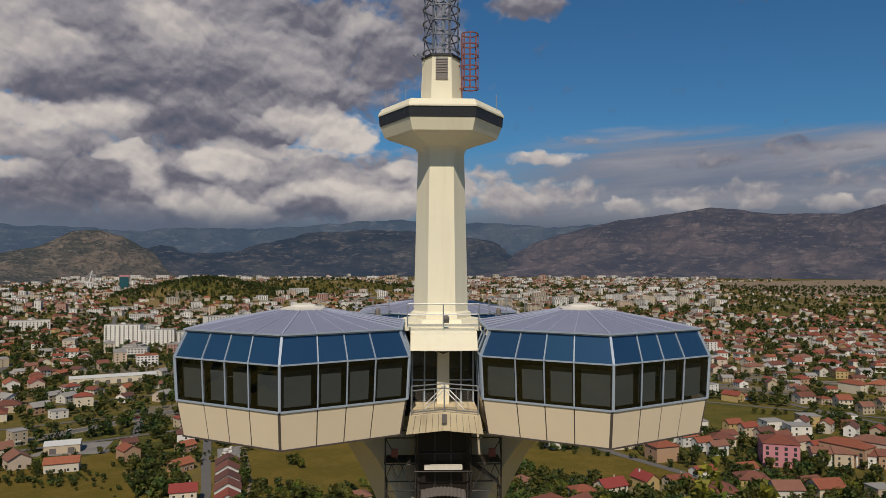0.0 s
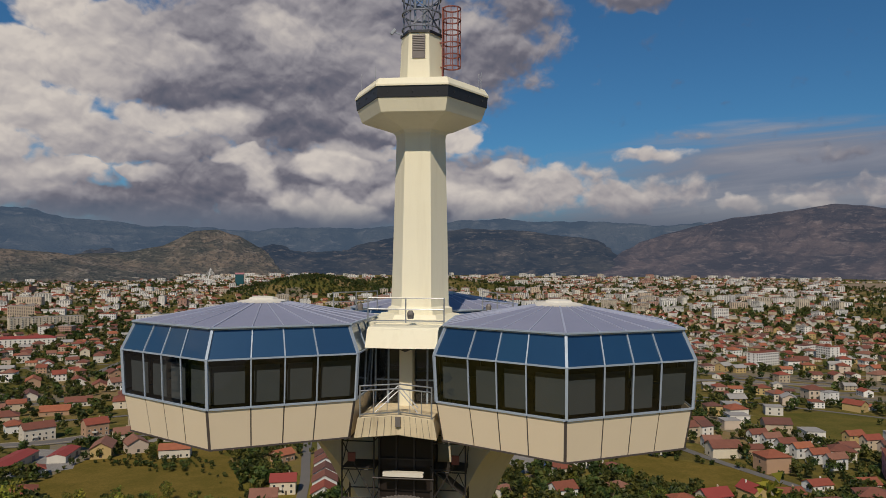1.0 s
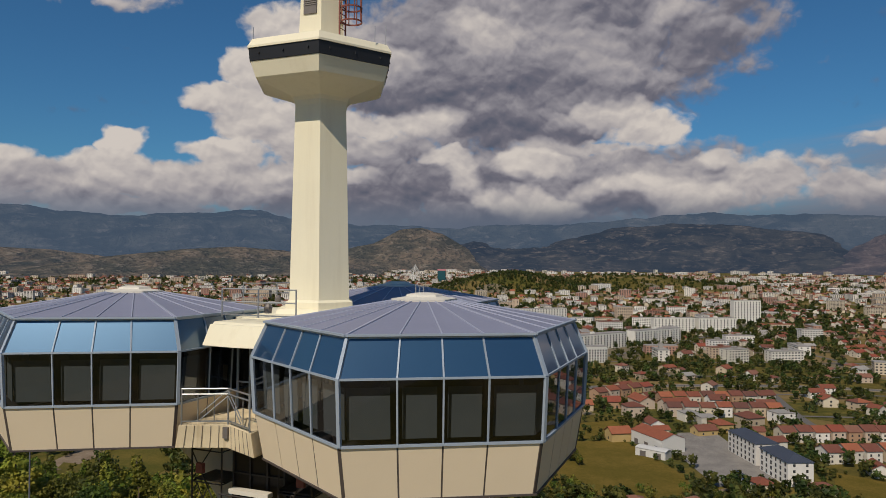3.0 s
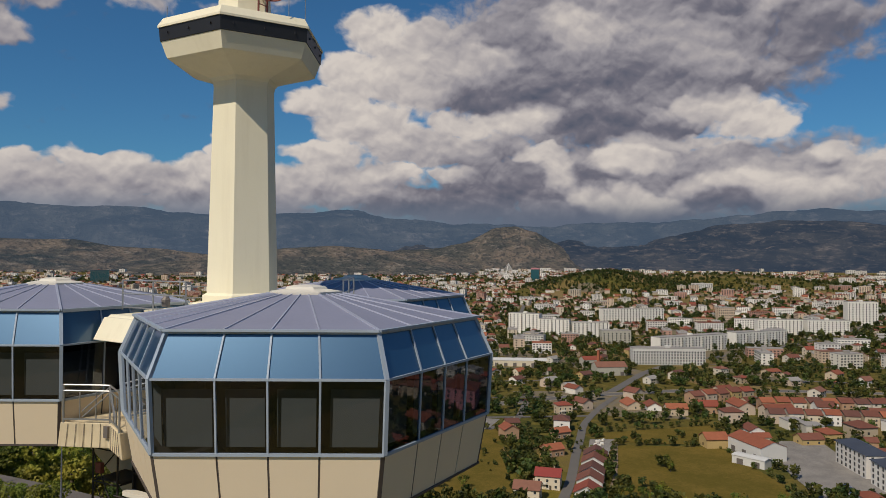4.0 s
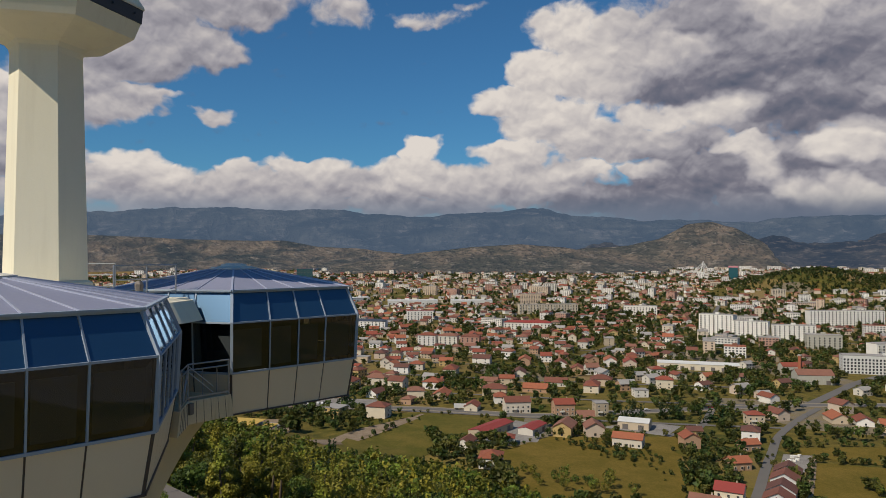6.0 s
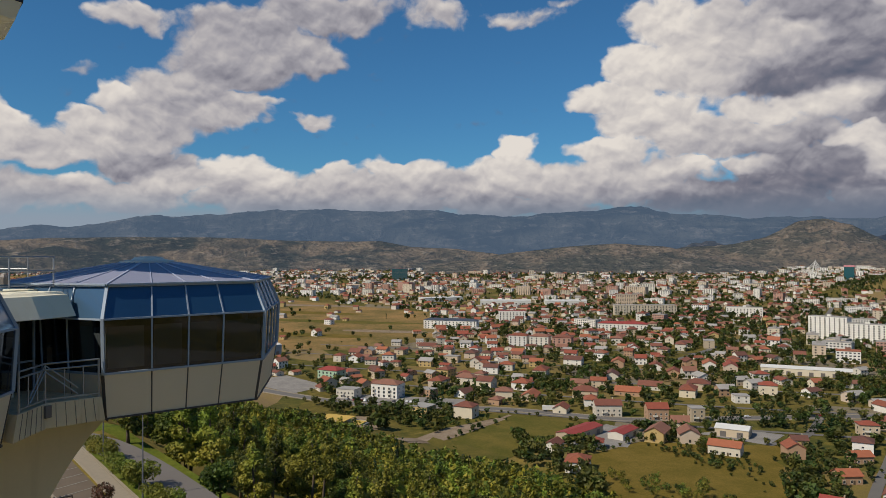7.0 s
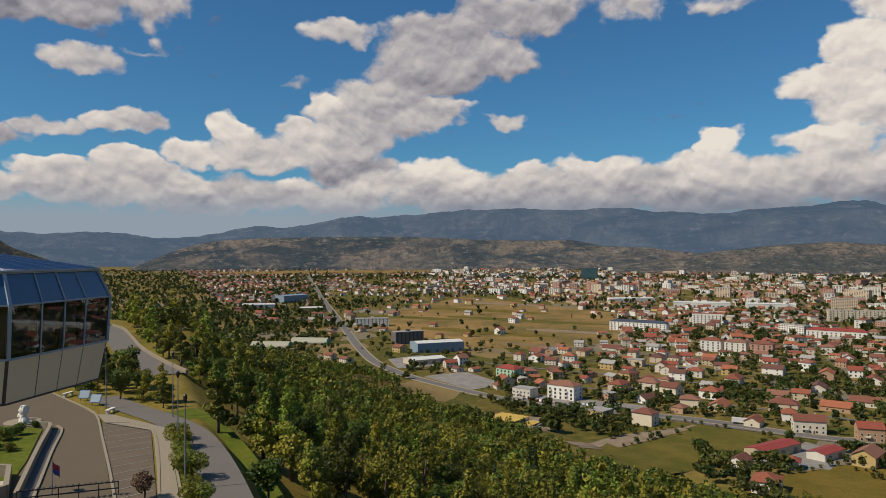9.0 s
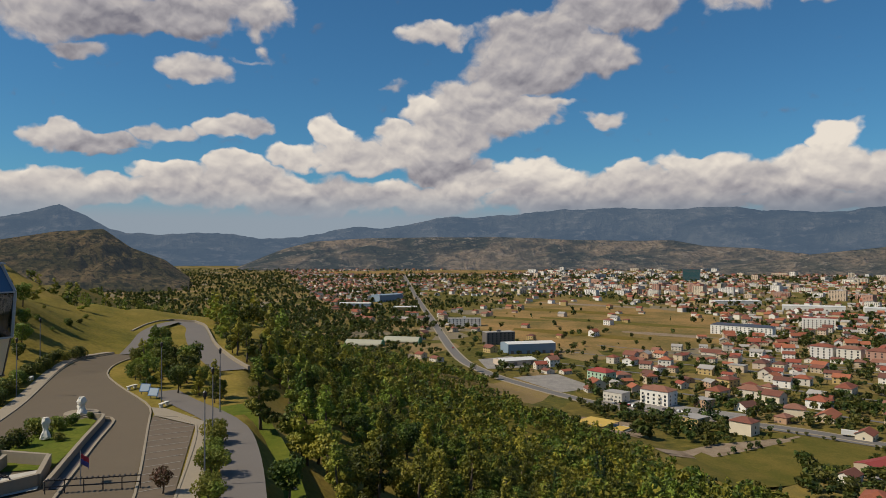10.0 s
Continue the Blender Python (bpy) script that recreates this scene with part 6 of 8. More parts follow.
def density(az, r):
    """How thickly houses stand, by azimuth to the left of north and distance."""
    if az < -8:
        return 0.78 if r < 1100 else 0.55 if r < 1700 else 0.12 if r < 3000 else 0.25
    if az < 25:
        return (0.34 if az > 8 else 0.62) if r < 760 else 0.25 if r < 1100 else 0.35 if r < 3600 else 0.2
    if az < 60:
        return (0.45 if az < 36 and r < 640 else 0.80) if r < 1000 else 0.45 if r < 1500 else 0.3 if r < 3500 else 0.15
    if az < 80:
        return 0.62 if r < 720 else 0.10 if r < 1900 else 0.3
    return 0.16 if r < 900 else 0.36 if r < 1700 else 0.78 if r < 3600 else 0.3


spots = []
for i in range(-155, 90):
    for j in range(8, 154):
        x, y = i * 24.0 + rng.uniform(-10, 10), j * 24.0 + rng.uniform(-10, 10)
        r, az = hypot(x, y), math.degrees(atan2(-x, y))
        roll, pick, turn, size = rng.random(), rng.randrange(7), rng.choice((0, 90, 0, 180)) + rng.uniform(-14, 14), rng.uniform(0.82, 1.28)
        if not (-42 < az < 108) or r > 3700:
            continue
        patch = 0.5 + 0.9 * noise.noise(Vector((x * 0.0045, y * 0.0045, 3.0)))
        thin = 1.0 if r < 1400 else 0.72
        if roll > density(az, r) * (0.45 + 0.85 * patch) * thin * 1.4:
            continue
        if on_hill(x, y, 28) or not free_of_roads(x, y, 8.5) or not clear_spot(x, y, 7.5) or not (free_of_fields(x, y) or roll < 0.05 and inside(x, y, FIELDS[7])):
            continue
        if land(x, y) > PLAIN + 20 and r < 3000:
            continue
        taken.append((x, y, 5.5))
        spots.append((x, y, turn + 28 * round(2 * noise.noise(Vector((x * 0.002, y * 0.002, 9.0)))) + 32, pick, size))
spots.sort(key=lambda p: hypot(p[0], p[1]))
NEAR_HOUSES = 105
models = {}
for x, y, turn, pick, size in spots[:NEAR_HOUSES]:
    kind, w, d, h, rise = HOUSE_KINDS[pick]
    if pick not in models:
        models[pick] = make_house(kind, w, d, h, rise, None, None, HOUSE_LABELS[pick], False)
        ob = models[pick]
        stand(ob, x, y, turn, size, 5.5)
    else:
        copy_thing(models[pick], pose(x, y, height_at(x, y), 0, 0, turn) @ Matrix.Diagonal((size / models[pick].scale.x,) * 3 + (1,)))


# ---- the rest of the town, too many and too far to tell apart
def stuff_mesh(name, pieces, mats):
    """pieces: lists of (points, faces, material index), already in place."""
    v, f, m = [], [], []
    for pts, faces, mi in pieces:
        k = len(v)
        v.extend(pts)
        f.extend(tuple(i + k for i in q) for q in faces)
        m.extend([mi] * len(faces))
    me = bpy.data.meshes.new(name)
    me.from_pydata(v, [], f)
    for mm in mats:
        me.materials.append(mm)
    me.polygons.foreach_set("material_index", m)
    me.update()
    return me


def placed(shape, x, y, turn, sx, sy, sz, z):
    c, s = cos(radians(turn)), sin(radians(turn))
    return [(x + c * px * sx - s * py * sy, y + s * px * sx + c * py * sy, z + pz * sz) for px, py, pz in shape.v]


GABLE_FAR, GABLE_WALL = gable(11, 9, 5.6, 2.6), walls(11, 9, 5.6, 2.5)
HIP_FAR, HIP_WALL = hip(11, 10, 6.4, 2.2), walls(11, 10, 6.4)
PANES = Shape()
for fl in range(2):
    for i in range(3):
        px = -3.6 + i * 3.6
        for sy in (-1, 1):
            PANES.poly([(px - 0.6, sy * 4.54, 0.9 + fl * 2.7), (px + 0.6, sy * 4.54, 0.9 + fl * 2.7), (px + 0.6, sy * 4.54, 2.2 + fl * 2.7), (px - 0.6, sy * 4.54, 2.2 + fl * 2.7)])
    for sx in (-1, 1):
        PANES.poly([(sx * 5.54, -0.6, 0.9 + fl * 2.7), (sx * 5.54, 0.6, 0.9 + fl * 2.7), (sx * 5.54, 0.6, 2.2 + fl * 2.7), (sx * 5.54, -0.6, 2.2 + fl * 2.7)])
pieces = []
for x, y, turn, pick, size in spots[NEAR_HOUSES:]:
    z = height_at(x, y)
    big = size
    hipped = pick in (2, 3)
    wall_s, roof_s = (HIP_WALL, HIP_FAR) if hipped else (GABLE_WALL, GABLE_FAR)
    tall = 1.15 if pick in (3, 6) else 0.62 if pick == 4 else 0.85
    pieces.append((placed(wall_s, x, y, turn, big, big, big * tall, z), wall_s.f, 0))
    pieces.append((placed(roof_s, x, y, turn, big, big, big * tall, z), roof_s.f, 1 if pick != 5 else 3))
    if hypot(x, y) < 1300:
        pieces.append((placed(PANES, x, y, turn, big, big * (1.11 if hipped else 1.0), big * tall, z), PANES.f, 2))
far_houses = new("far_houses", stuff_mesh("far_houses", pieces, [M_HOUSE_FAR, M_TILES_FAR, M_PANE, M_FLAT_ROOF]))
tagged(far_houses, "crowd of distant rendered houses with terracotta roofs", "houses", "", "stuff")

# ---- distant blocks of flats, with a window in every bay
pieces = []
count = 0
for k in range(8200):
    az, r = rng.uniform(-23, 72), rng.uniform(820, 3900)
    keep = rng.random()
    w, d, h, turn = rng.choice((22, 30, 38, 46, 26, 60)), rng.uniform(12, 16), rng.choice((10, 12, 12, 15, 15, 18, 24)), rng.choice((20, 110, 35, 5)) + rng.uniform(-6, 6)
    x, y = -r * sin(radians(az)), r * cos(radians(az))
    if r < 1350:
        w, h = min(w, 38), min(h, 15)
    wanted = 0.0
    if az < 26 and r > 820:
        wanted = 0.30 if r < 1900 else 0.42
    elif az < 45 and r > 1000:
        wanted = 0.14 if r < 1700 else 0.34
    elif az < 68 and r > 1950:
        wanted = 0.50 if r < 2700 else 0.3
    if az < -6:
        wanted *= 1.0 if r > 1700 else 0.3
    if keep > wanted or count > 820 or not clear_spot(x, y, w * 0.5) or not free_of_fields(x, y) or land(x, y) > PLAIN + 22 and r < 3000:
        continue
    count += 1
    taken.append((x, y, w * 0.55))
    if r > 2200:
        h *= 0.8
    z = height_at(x, y)
    s = walls(w, d, h)
    pieces.append((placed(s, x, y, turn, 1, 1, 1, z), s.f, 0))
    s = Shape().box(-w / 2 - 0.2, -d / 2 - 0.2, h, w / 2 + 0.2, d / 2 + 0.2, h + 0.6).box(-2.5, -2.2, h + 0.6, 2.5, 2.2, h + 3)
    pieces.append((placed(s, x, y, turn, 1, 1, 1, z), s.f, 2 if rng.random() < 0.75 else 3))
    s = Shape()
    bay = 3.6 if r < 1900 else 6.0 if r < 2700 else 8.0
    n = max(2, int(w / bay))
    for fl in range(int(h / 2.9)):
        zz = 0.9 + fl * 2.9
        for i in range(n):
            px = -w / 2 + (i + 0.5) * w / n
            ww = 0.27 * w / n
            for sy in (-1, 1):
                yy = sy * (d / 2 + 0.03)
                s.poly([(px - ww, yy, zz), (px + ww, yy, zz), (px + ww, yy, zz + 1.4), (px - ww, yy, zz + 1.4)])
        for sx in (-1, 1):
            xx = sx * (w / 2 + 0.03)
            for yy in (-d * 0.25, d * 0.25):
                s.poly([(xx, yy - 0.9, zz), (xx, yy + 0.9, zz), (xx, yy + 0.9, zz + 1.4), (xx, yy - 0.9, zz + 1.4)])
    pieces.append((placed(s, x, y, turn, 1, 1, 1, z), s.f, 1))
far_blocks = new("far_blocks", stuff_mesh("far_blocks", pieces, [M_BLOCK_FAR, M_PANE, M_FLAT_ROOF, M_TILES_FAR]))
tagged(far_blocks, "distant white apartment blocks of the town", "apartment blocks", "", "stuff")

# ---- landmarks far off in the town
bridge = thing("cable_bridge", "white leaning bridge pylon with fanned cables", "bridge")
part("pylon", Shape().solid([(-6, -3, -2), (2, -3, -2), (2, 3, -2), (-6, 3, -2)], [(13, -1.2, 66), (15, -1.2, 66), (15, 1.2, 66), (13, 1.2, 66)]), M_SHED_WHITE, bridge)
for i in range(9):
    part("cable", Shape().bar((13.5, 0, 64 - i * 4), (52 - i * 4.2, 0, 4), 1.0), M_SHED_WHITE, bridge)
for i in range(5):
    part("back_cable", Shape().bar((13.5, 0, 64 - i * 6), (-38 + i * 5, 0, 2), 1.0), M_SHED_WHITE, bridge)
part("deck", Shape().box(-60, -6, 2, 70, 6, 5), M_SHED_WHITE, bridge)
stand(bridge, -1270, 2760, 25, 1.0, 60)
dark = thing("dark_office_tower", "dark glass office tower with a red crown", "office tower")
part("curtain_wall", walls(32, 26, 46), M_TEALGLASS, dark)
part("crown", Shape().box(-16.5, -13.5, 46, 16.5, 13.5, 52), M_PINK, dark)
stand(dark, -1100, 2680, 15, 1.0, 30)

# ---- building site with timber formwork
site = thing("construction_slab", "half-built slab with yellow timber formwork", "building site", at=pose(-390, 236, height_at(-390, 236), 0, 0, 32))
part("slab", Shape().box(-17, -12, 0.0, 17, 12, 0.5), M_ARM, site)
part("formwork", Shape().box(-15, -10, 3.0, 6, 10, 3.25), M_YELLOW, site, "yellow timber deck")
part("formwork", Shape().box(8, -9, 1.2, 16, 7, 1.4), M_YELLOW, site, "yellow timber deck")
for i in range(6):
    for j in range(4):
        part("prop", Shape().bar((-14 + i * 4, -9 + j * 6, 0.4), (-14 + i * 4, -9 + j * 6, 3.0), 0.3), M_BOARD, site)
for i in range(8):
    part("upstand", Shape().box(-14 + i * 2.6, -10, 3.25, -13.7 + i * 2.6, -9.6, 4.4), M_BOARD, site)

# ================= trees =================
def leaf_cloud(rnd, lobes, n, size, flat=0.0):
    """Points of n loose leaf clumps (triangles) on and in a set of egg-shaped lobes."""
    vol = np.array([l[3] * l[4] * l[5] for l in lobes])
    which = rnd.choice(len(lobes), n, p=vol / vol.sum())
    L = np.array(lobes)[which]
    d = rnd.normal(size=(n, 3))
    d /= np.linalg.norm(d, axis=1)[:, None]
    rad = rnd.uniform(0.45, 1.0, n) ** 0.5
    c = L[:, :3] + d * L[:, 3:6] * rad[:, None]
    nrm = d + rnd.normal(size=(n, 3)) * 0.7 + np.array([0, 0, 0.35])
    nrm /= np.linalg.norm(nrm, axis=1)[:, None]
    t = np.cross(nrm, rnd.normal(size=(n, 3)))
    t /= np.linalg.norm(t, axis=1)[:, None]
    b = np.cross(nrm, t)
    sz = size * rnd.uniform(0.6, 1.4, n)[:, None]
    tri = np.stack([c + t * sz, c + (-0.5 * t + 0.87 * b) * sz, c + (-0.5 * t - 0.87 * b) * sz], 1)
    return tri.reshape(-1, 3)


def tri_mesh(name, pts, mat):
    me = bpy.data.meshes.new(name)
    n = len(pts) // 3
    me.vertices.add(n * 3)
    me.vertices.foreach_set("co", np.ascontiguousarray(pts, dtype=np.float32).ravel())
    me.loops.add(n * 3)
    me.loops.foreach_set("vertex_index", np.arange(n * 3, dtype=np.int32))
    me.polygons.add(n)
    me.polygons.foreach_set("loop_start", np.arange(0, n * 3, 3, dtype=np.int32))
    me.materials.append(mat)
    me.update()
    me.validate()
    return me


def limbs(rnd, height, r, lobes, lean=0.0):
    """A tapered trunk with a limb to every lobe."""
    s = Shape()
    top = height * 0.75
    s.rings([circle(r * (1.25 if i == 0 else 1 - 0.6 * i / 5), top * i / 5 - (0.3 if i == 0 else 0), 7, lean * (i / 5) ** 2, 0.15 * sin(i)) for i in range(6)])
    for l in lobes:
        z0 = min(top * 0.9, max(height * 0.25, l[2] - 1.2))
        s.bar((lean * (z0 / top) ** 2, 0.1, z0), (l[0] * 0.8, l[1] * 0.8, l[2]), r * 0.55, sides=5)
    return s


def pine_lobes(rnd, h):
    out = []
    for i in range(9):
        t = i / 8
        z = h * (0.22 + 0.71 * t)
        a = rnd.uniform(0, 2 * pi)
        off = h * 0.19 * (1 - 0.8 * t) * rnd.uniform(0.6, 1.3)
        wide = h * 0.145 * (1.2 - 0.7 * t) * rnd.uniform(0.8, 1.2)
        out.append((off * cos(a), off * sin(a), z, wide, wide, h * 0.07))
    return out


def broad_lobes(rnd, h):
    out = [(0, 0, h * 0.54, h * 0.27, h * 0.27, h * 0.30)]
    for i in range(8):
        a, e = rnd.uniform(0, 2 * pi), rnd.uniform(-0.35, 0.9)
        out.append((h * 0.25 * cos(a) * cos(e), h * 0.25 * sin(a) * cos(e), h * (0.62 + 0.24 * sin(e)), h * rnd.uniform(0.11, 0.17), h * rnd.uniform(0.11, 0.17), h * rnd.uniform(0.10, 0.15)))
    return out


def cypress_lobes(rnd, h):
    return [(rnd.uniform(-0.1, 0.1), rnd.uniform(-0.1, 0.1), h * (0.1 + 0.095 * i), h * 0.085 * (1.15 - 0.09 * i), h * 0.085 * (1.15 - 0.09 * i), h * 0.09) for i in range(9)]


def bush_lobes(rnd, h):
    return [(rnd.uniform(-0.35, 0.35) * h, rnd.uniform(-0.35, 0.35) * h, h * rnd.uniform(0.3, 0.68), h * 0.34, h * 0.34, h * 0.30) for i in range(6)]


TREE_KINDS = {"pine": (pine_lobes, M_LEAF_PINE), "broad": (broad_lobes, M_LEAF_BROAD), "cypress": (cypress_lobes, M_LEAF_DARK), "bush": (bush_lobes, M_LEAF_BUSH), "shrub": (bush_lobes, M_LEAF_BROAD), "red": (broad_lobes, M_LEAF_RED)}
TREE_LABELS = {"pine": "dark green pine with an uneven layered crown", "broad": "broad-leaved tree with a full green crown", "cypress": "slim dark green cypress tree", "bush": "clipped yellow-green bush beside the parking bays", "shrub": "dense dark green shrub", "red": "small tree with dark red leaves"}


def make_tree(kind, h, n, size, seed):
    rnd = np.random.RandomState(seed)
    fn, mat = TREE_KINDS[kind]
    lobes = fn(rnd, h)
    ob = thing("tree" if kind not in ("bush", "shrub") else "bush", TREE_LABELS[kind], "tree" if kind not in ("bush", "shrub") else "bush", "trees of the hill")
    part("trunk", limbs(rnd, h * (0.6 if kind in ("bush", "shrub") else 1), h * (0.02 if kind != "cypress" else 0.012) + 0.03, lobes[::2], 0.3 if kind == "pine" else 0.0), M_TRUNK, ob, smooth=True)
    part("crown", tri_mesh("crown", leaf_cloud(rnd, lobes, n, size), mat), None, ob)
    return ob


def scatter(name, places, templates, mat, label, category="trees"):
    """Many trees as one mesh: places are x, y, z, height, turn, pick."""
    chunks = []
    for x, y, z, h, turn, pick in places:
        p = templates[pick % len(templates)]
        c, s = cos(turn), sin(turn)
        q = p * h
        chunks.append(np.stack([x + c * q[:, 0] - s * q[:, 1], y + s * q[:, 0] + c * q[:, 1], z + q[:, 2]], 1))
    if chunks:
        tagged(new(name, tri_mesh(name, np.concatenate(chunks), mat)), label, category, "", "stuff")


def unit_templates(fn, n, size, count, seed):
    out = []
    for i in range(count):
        rnd = np.random.RandomState(seed + i)
        out.append(leaf_cloud(rnd, fn(rnd, 1.0), n, size))
    return out


rng = random.Random(23)
THICKET = [(-70, 9.5), (-80, 5.0), (-90, 1.2), (-100, 0.2), (-112, 0.8), (-124, 1), (-122, 3), (-105, 7.0), (-90, 10.0), (-78, 13.5), (-66, 15.5), (-65, 13)]
# hillside: where the wood stands
def wooded(x, y):
    if inside(x, y, THICKET):
        return True
    d = float(to_spine(x, y))
    if -36 < x < 12 and y < 34:
        return y > 31 and x < -20
    edge = 24.2 if x > -44 else 24.2 + (x + 44) * 0.40
    if -100 < x < -26 and y > -2:
        return y > max(edge, 10.0)
    if y < -4 and x < -60:
        return d > 12 and y < -13 and rng.random() < 0.2
    if -175 < x <= -100:
        return y > 15.5 + (x + 110) * 0.1
    return d > 25 and not (x <= -82 and y < 6)


hill_spots = []
for i in range(-118, 76):
    for j in range(-18, 98):
        x, y = i * 4.65 + rng.uniform(-2.2, 2.2), j * 4.65 + rng.uniform(-2.2, 2.2)
        roll = rng.random()
        if not on_hill(x, y, 8) or not wooded(x, y):
            continue
        az = math.degrees(atan2(-x, y))
        if not (-50 < az < 118) or hypot(x, y) < 27:
            continue
        gap = noise.noise(Vector((x * 0.02, y * 0.02, 5.0)))
        clearing = 1.0
        if x < -230 and y > 110 and not on_hill(x, y, -45):
            continue
        if gap < -0.34 and roll > 0.15 or roll > 0.92 * clearing or not free_of_fields(x, y) or not clear_spot(x, y, 3) or not free_of_roads(x, y, 2):
            continue
        hill_spots.append((x, y, roll))
# the wood's nearest trees, seen best late in the flight, stand as trees of their own
near_key = lambda p: min(hypot(p[0] + 30, p[1] - 45), hypot(p[0] + 65, p[1] - 32), hypot(p[0] + 95, p[1] - 24))
hill_spots.sort(key=near_key)
near_models = [make_tree("pine", 7.5, 2500, 0.145, 1), make_tree("pine", 9.0, 2900, 0.155, 2), make_tree("broad", 6.5, 2500, 0.14, 3), make_tree("broad", 5.5, 2200, 0.13, 4), make_tree("pine", 6.5, 2200, 0.14, 5), make_tree("shrub", 2.8, 1200, 0.11, 6)]
NEAR_TREES = 250
for k, (x, y, roll) in enumerate(hill_spots[:NEAR_TREES]):
    m = pose(x, y, height_at(x, y) - 0.1, 0, 0, rng.uniform(0, 360)) @ Matrix.Diagonal((rng.uniform(0.8, 1.2),) * 3 + (1,))
    if inside(x, y, THICKET):
        m = m @ Matrix.Diagonal((0.72, 0.72, 0.72, 1))
    kind = k if k < 6 else rng.choice((0, 1, 4, 0, 1, 4, 2, 3, 2, 5))
    if k < 6:
        near_models[k].matrix_world = m
    else:
        copy_thing(near_models[kind], m @ Matrix.Diagonal(tuple(1 / v for v in near_models[kind].scale) + (1,)))
# thicket between the forecourt and the hill road
packed = []
for k in range(1500):
    x, y = rng.uniform(-126, -62), rng.uniform(0, 18)
    if not inside(x, y, THICKET) or x > -80 and y < 9.9 + (x + 78) * 0.42 or not free_of_roads(x, y, 0.9) or any(hypot(x - a, y - b) < 2.5 for a, b in packed) or len(packed) > 54:
        continue
    packed.append((x, y))
    m = pose(x, y, height_at(x, y) - 0.2, 0, 0, rng.uniform(0, 360)) @ Matrix.Diagonal((rng.uniform(0.48, 0.74),) * 3 + (1,))
    pick = rng.choice((2, 3, 0, 4, 3, 5))
    copy_thing(near_models[pick], m @ Matrix.Diagonal(tuple(1 / v for v in near_models[pick].scale) + (1,)))
PINES, BROADS = unit_templates(pine_lobes, 300, 0.043, 5, 40), unit_templates(broad_lobes, 280, 0.045, 5, 60)
PINES_FAR, BROADS_FAR = unit_templates(pine_lobes, 95, 0.078, 5, 140), unit_templates(broad_lobes, 90, 0.082, 5, 160)
pines, broads, pines_far, broads_far = [], [], [], []
for x, y, roll in hill_spots[NEAR_TREES:]:
    row = (x, y, height_at(x, y) - 0.2, rng.choice((2.6, 4.5, 5.5, 6.5, 7.5, 9.0)) * rng.uniform(0.85, 1.15), rng.uniform(0, 6.28), rng.randrange(5))
    low = float(land(x, y)) < PLAIN * 0.75
    far_off = hypot(x - 20, y - 5) > 190
    if rng.random() < (0.65 if low else 0.3):
        (broads_far if far_off else broads).append(row)
    else:
        (pines_far if far_off else pines).append(row)
scatter("hillside_pines", pines, PINES, M_LEAF_PINE, "pine wood over the hillside")
scatter("lower_slope_pines", pines_far, PINES_FAR, M_LEAF_PINE, "pine wood on the lower slope")
scatter("lower_slope_broadleaves", broads_far, BROADS_FAR, M_LEAF_BROAD, "broad-leaved thicket on the lower slope")
scatter("hillside_broadleaves", broads, BROADS, M_LEAF_BROAD, "broad-leaved thicket over the hillside")

# trees of the plain: gardens, hedges, groves
SMALL_B, SMALL_C = unit_templates(broad_lobes, 70, 0.125, 5, 80), unit_templates(cypress_lobes, 44, 0.07, 2, 90)
TINY_B = unit_templates(broad_lobes, 15, 0.26, 5, 85)
garden, slim, tiny = [], [], []
for k in range(90000):
    az, r = rng.uniform(-42, 108), 300 + 3500 * rng.random() ** 1.5
    x, y = -r * sin(radians(az)), r * cos(radians(az))
    roll, h = rng.random(), rng.choice((3.0, 4.5, 6.0, 7.5, 9.5)) * rng.uniform(0.85, 1.15)
    grove = noise.noise(Vector((x * 0.006, y * 0.006, 12.0)))
    want = (0.25 if r < 1100 else 0.20) + (0.10 if az < 45 else 0.0) + 1.5 * max(0.0, grove)
    if -8 < az < 36 and 640 < r < 1500:
        want += 0.45
    elif 36 < az < 76 and r > 500:
        want -= 0.1
    if az > 76:
        want = 0.36 + 2.4 * max(0.0, grove - 0.02) + (0.35 if r < 1500 else 0.1)
    if 55 < az < 80 and r < 700 or az > 60 and r < 640:
        want += 0.3
    if inside(x, y, FIELDS[7]) or inside(x, y, FIELDS[8]) or inside(x, y, FIELDS[9]):
        want *= 0.10
    elif not free_of_fields(x, y):
        continue
    if land(x, y) > PLAIN + 18 and 1700 < r < 3200:
        want = 1.0
    if roll > want or on_hill(x, y, 12) or not free_of_roads(x, y, 6 if r < 900 else 3):
        continue
    if r < 900 and not clear_spot(x, y, 0.5):
        continue
    (slim if rng.random() < 0.05 else garden if r < 1100 else tiny).append((x, y, height_at(x, y) - 0.3, h * (1.0 if r < 900 else 1.15 if r < 1300 else 1.3), rng.uniform(0, 6.28), rng.randrange(5)))
# green hill in the town
for k in range(1500):
    x, y = rng.gauss(-620, 210), rng.gauss(2200, 150)
    if land(x, y) > PLAIN + 14:
        tiny.append((x, y, height_at(x, y) - 0.5, rng.uniform(7, 12), rng.uniform(0, 6.28), rng.randrange(5)))
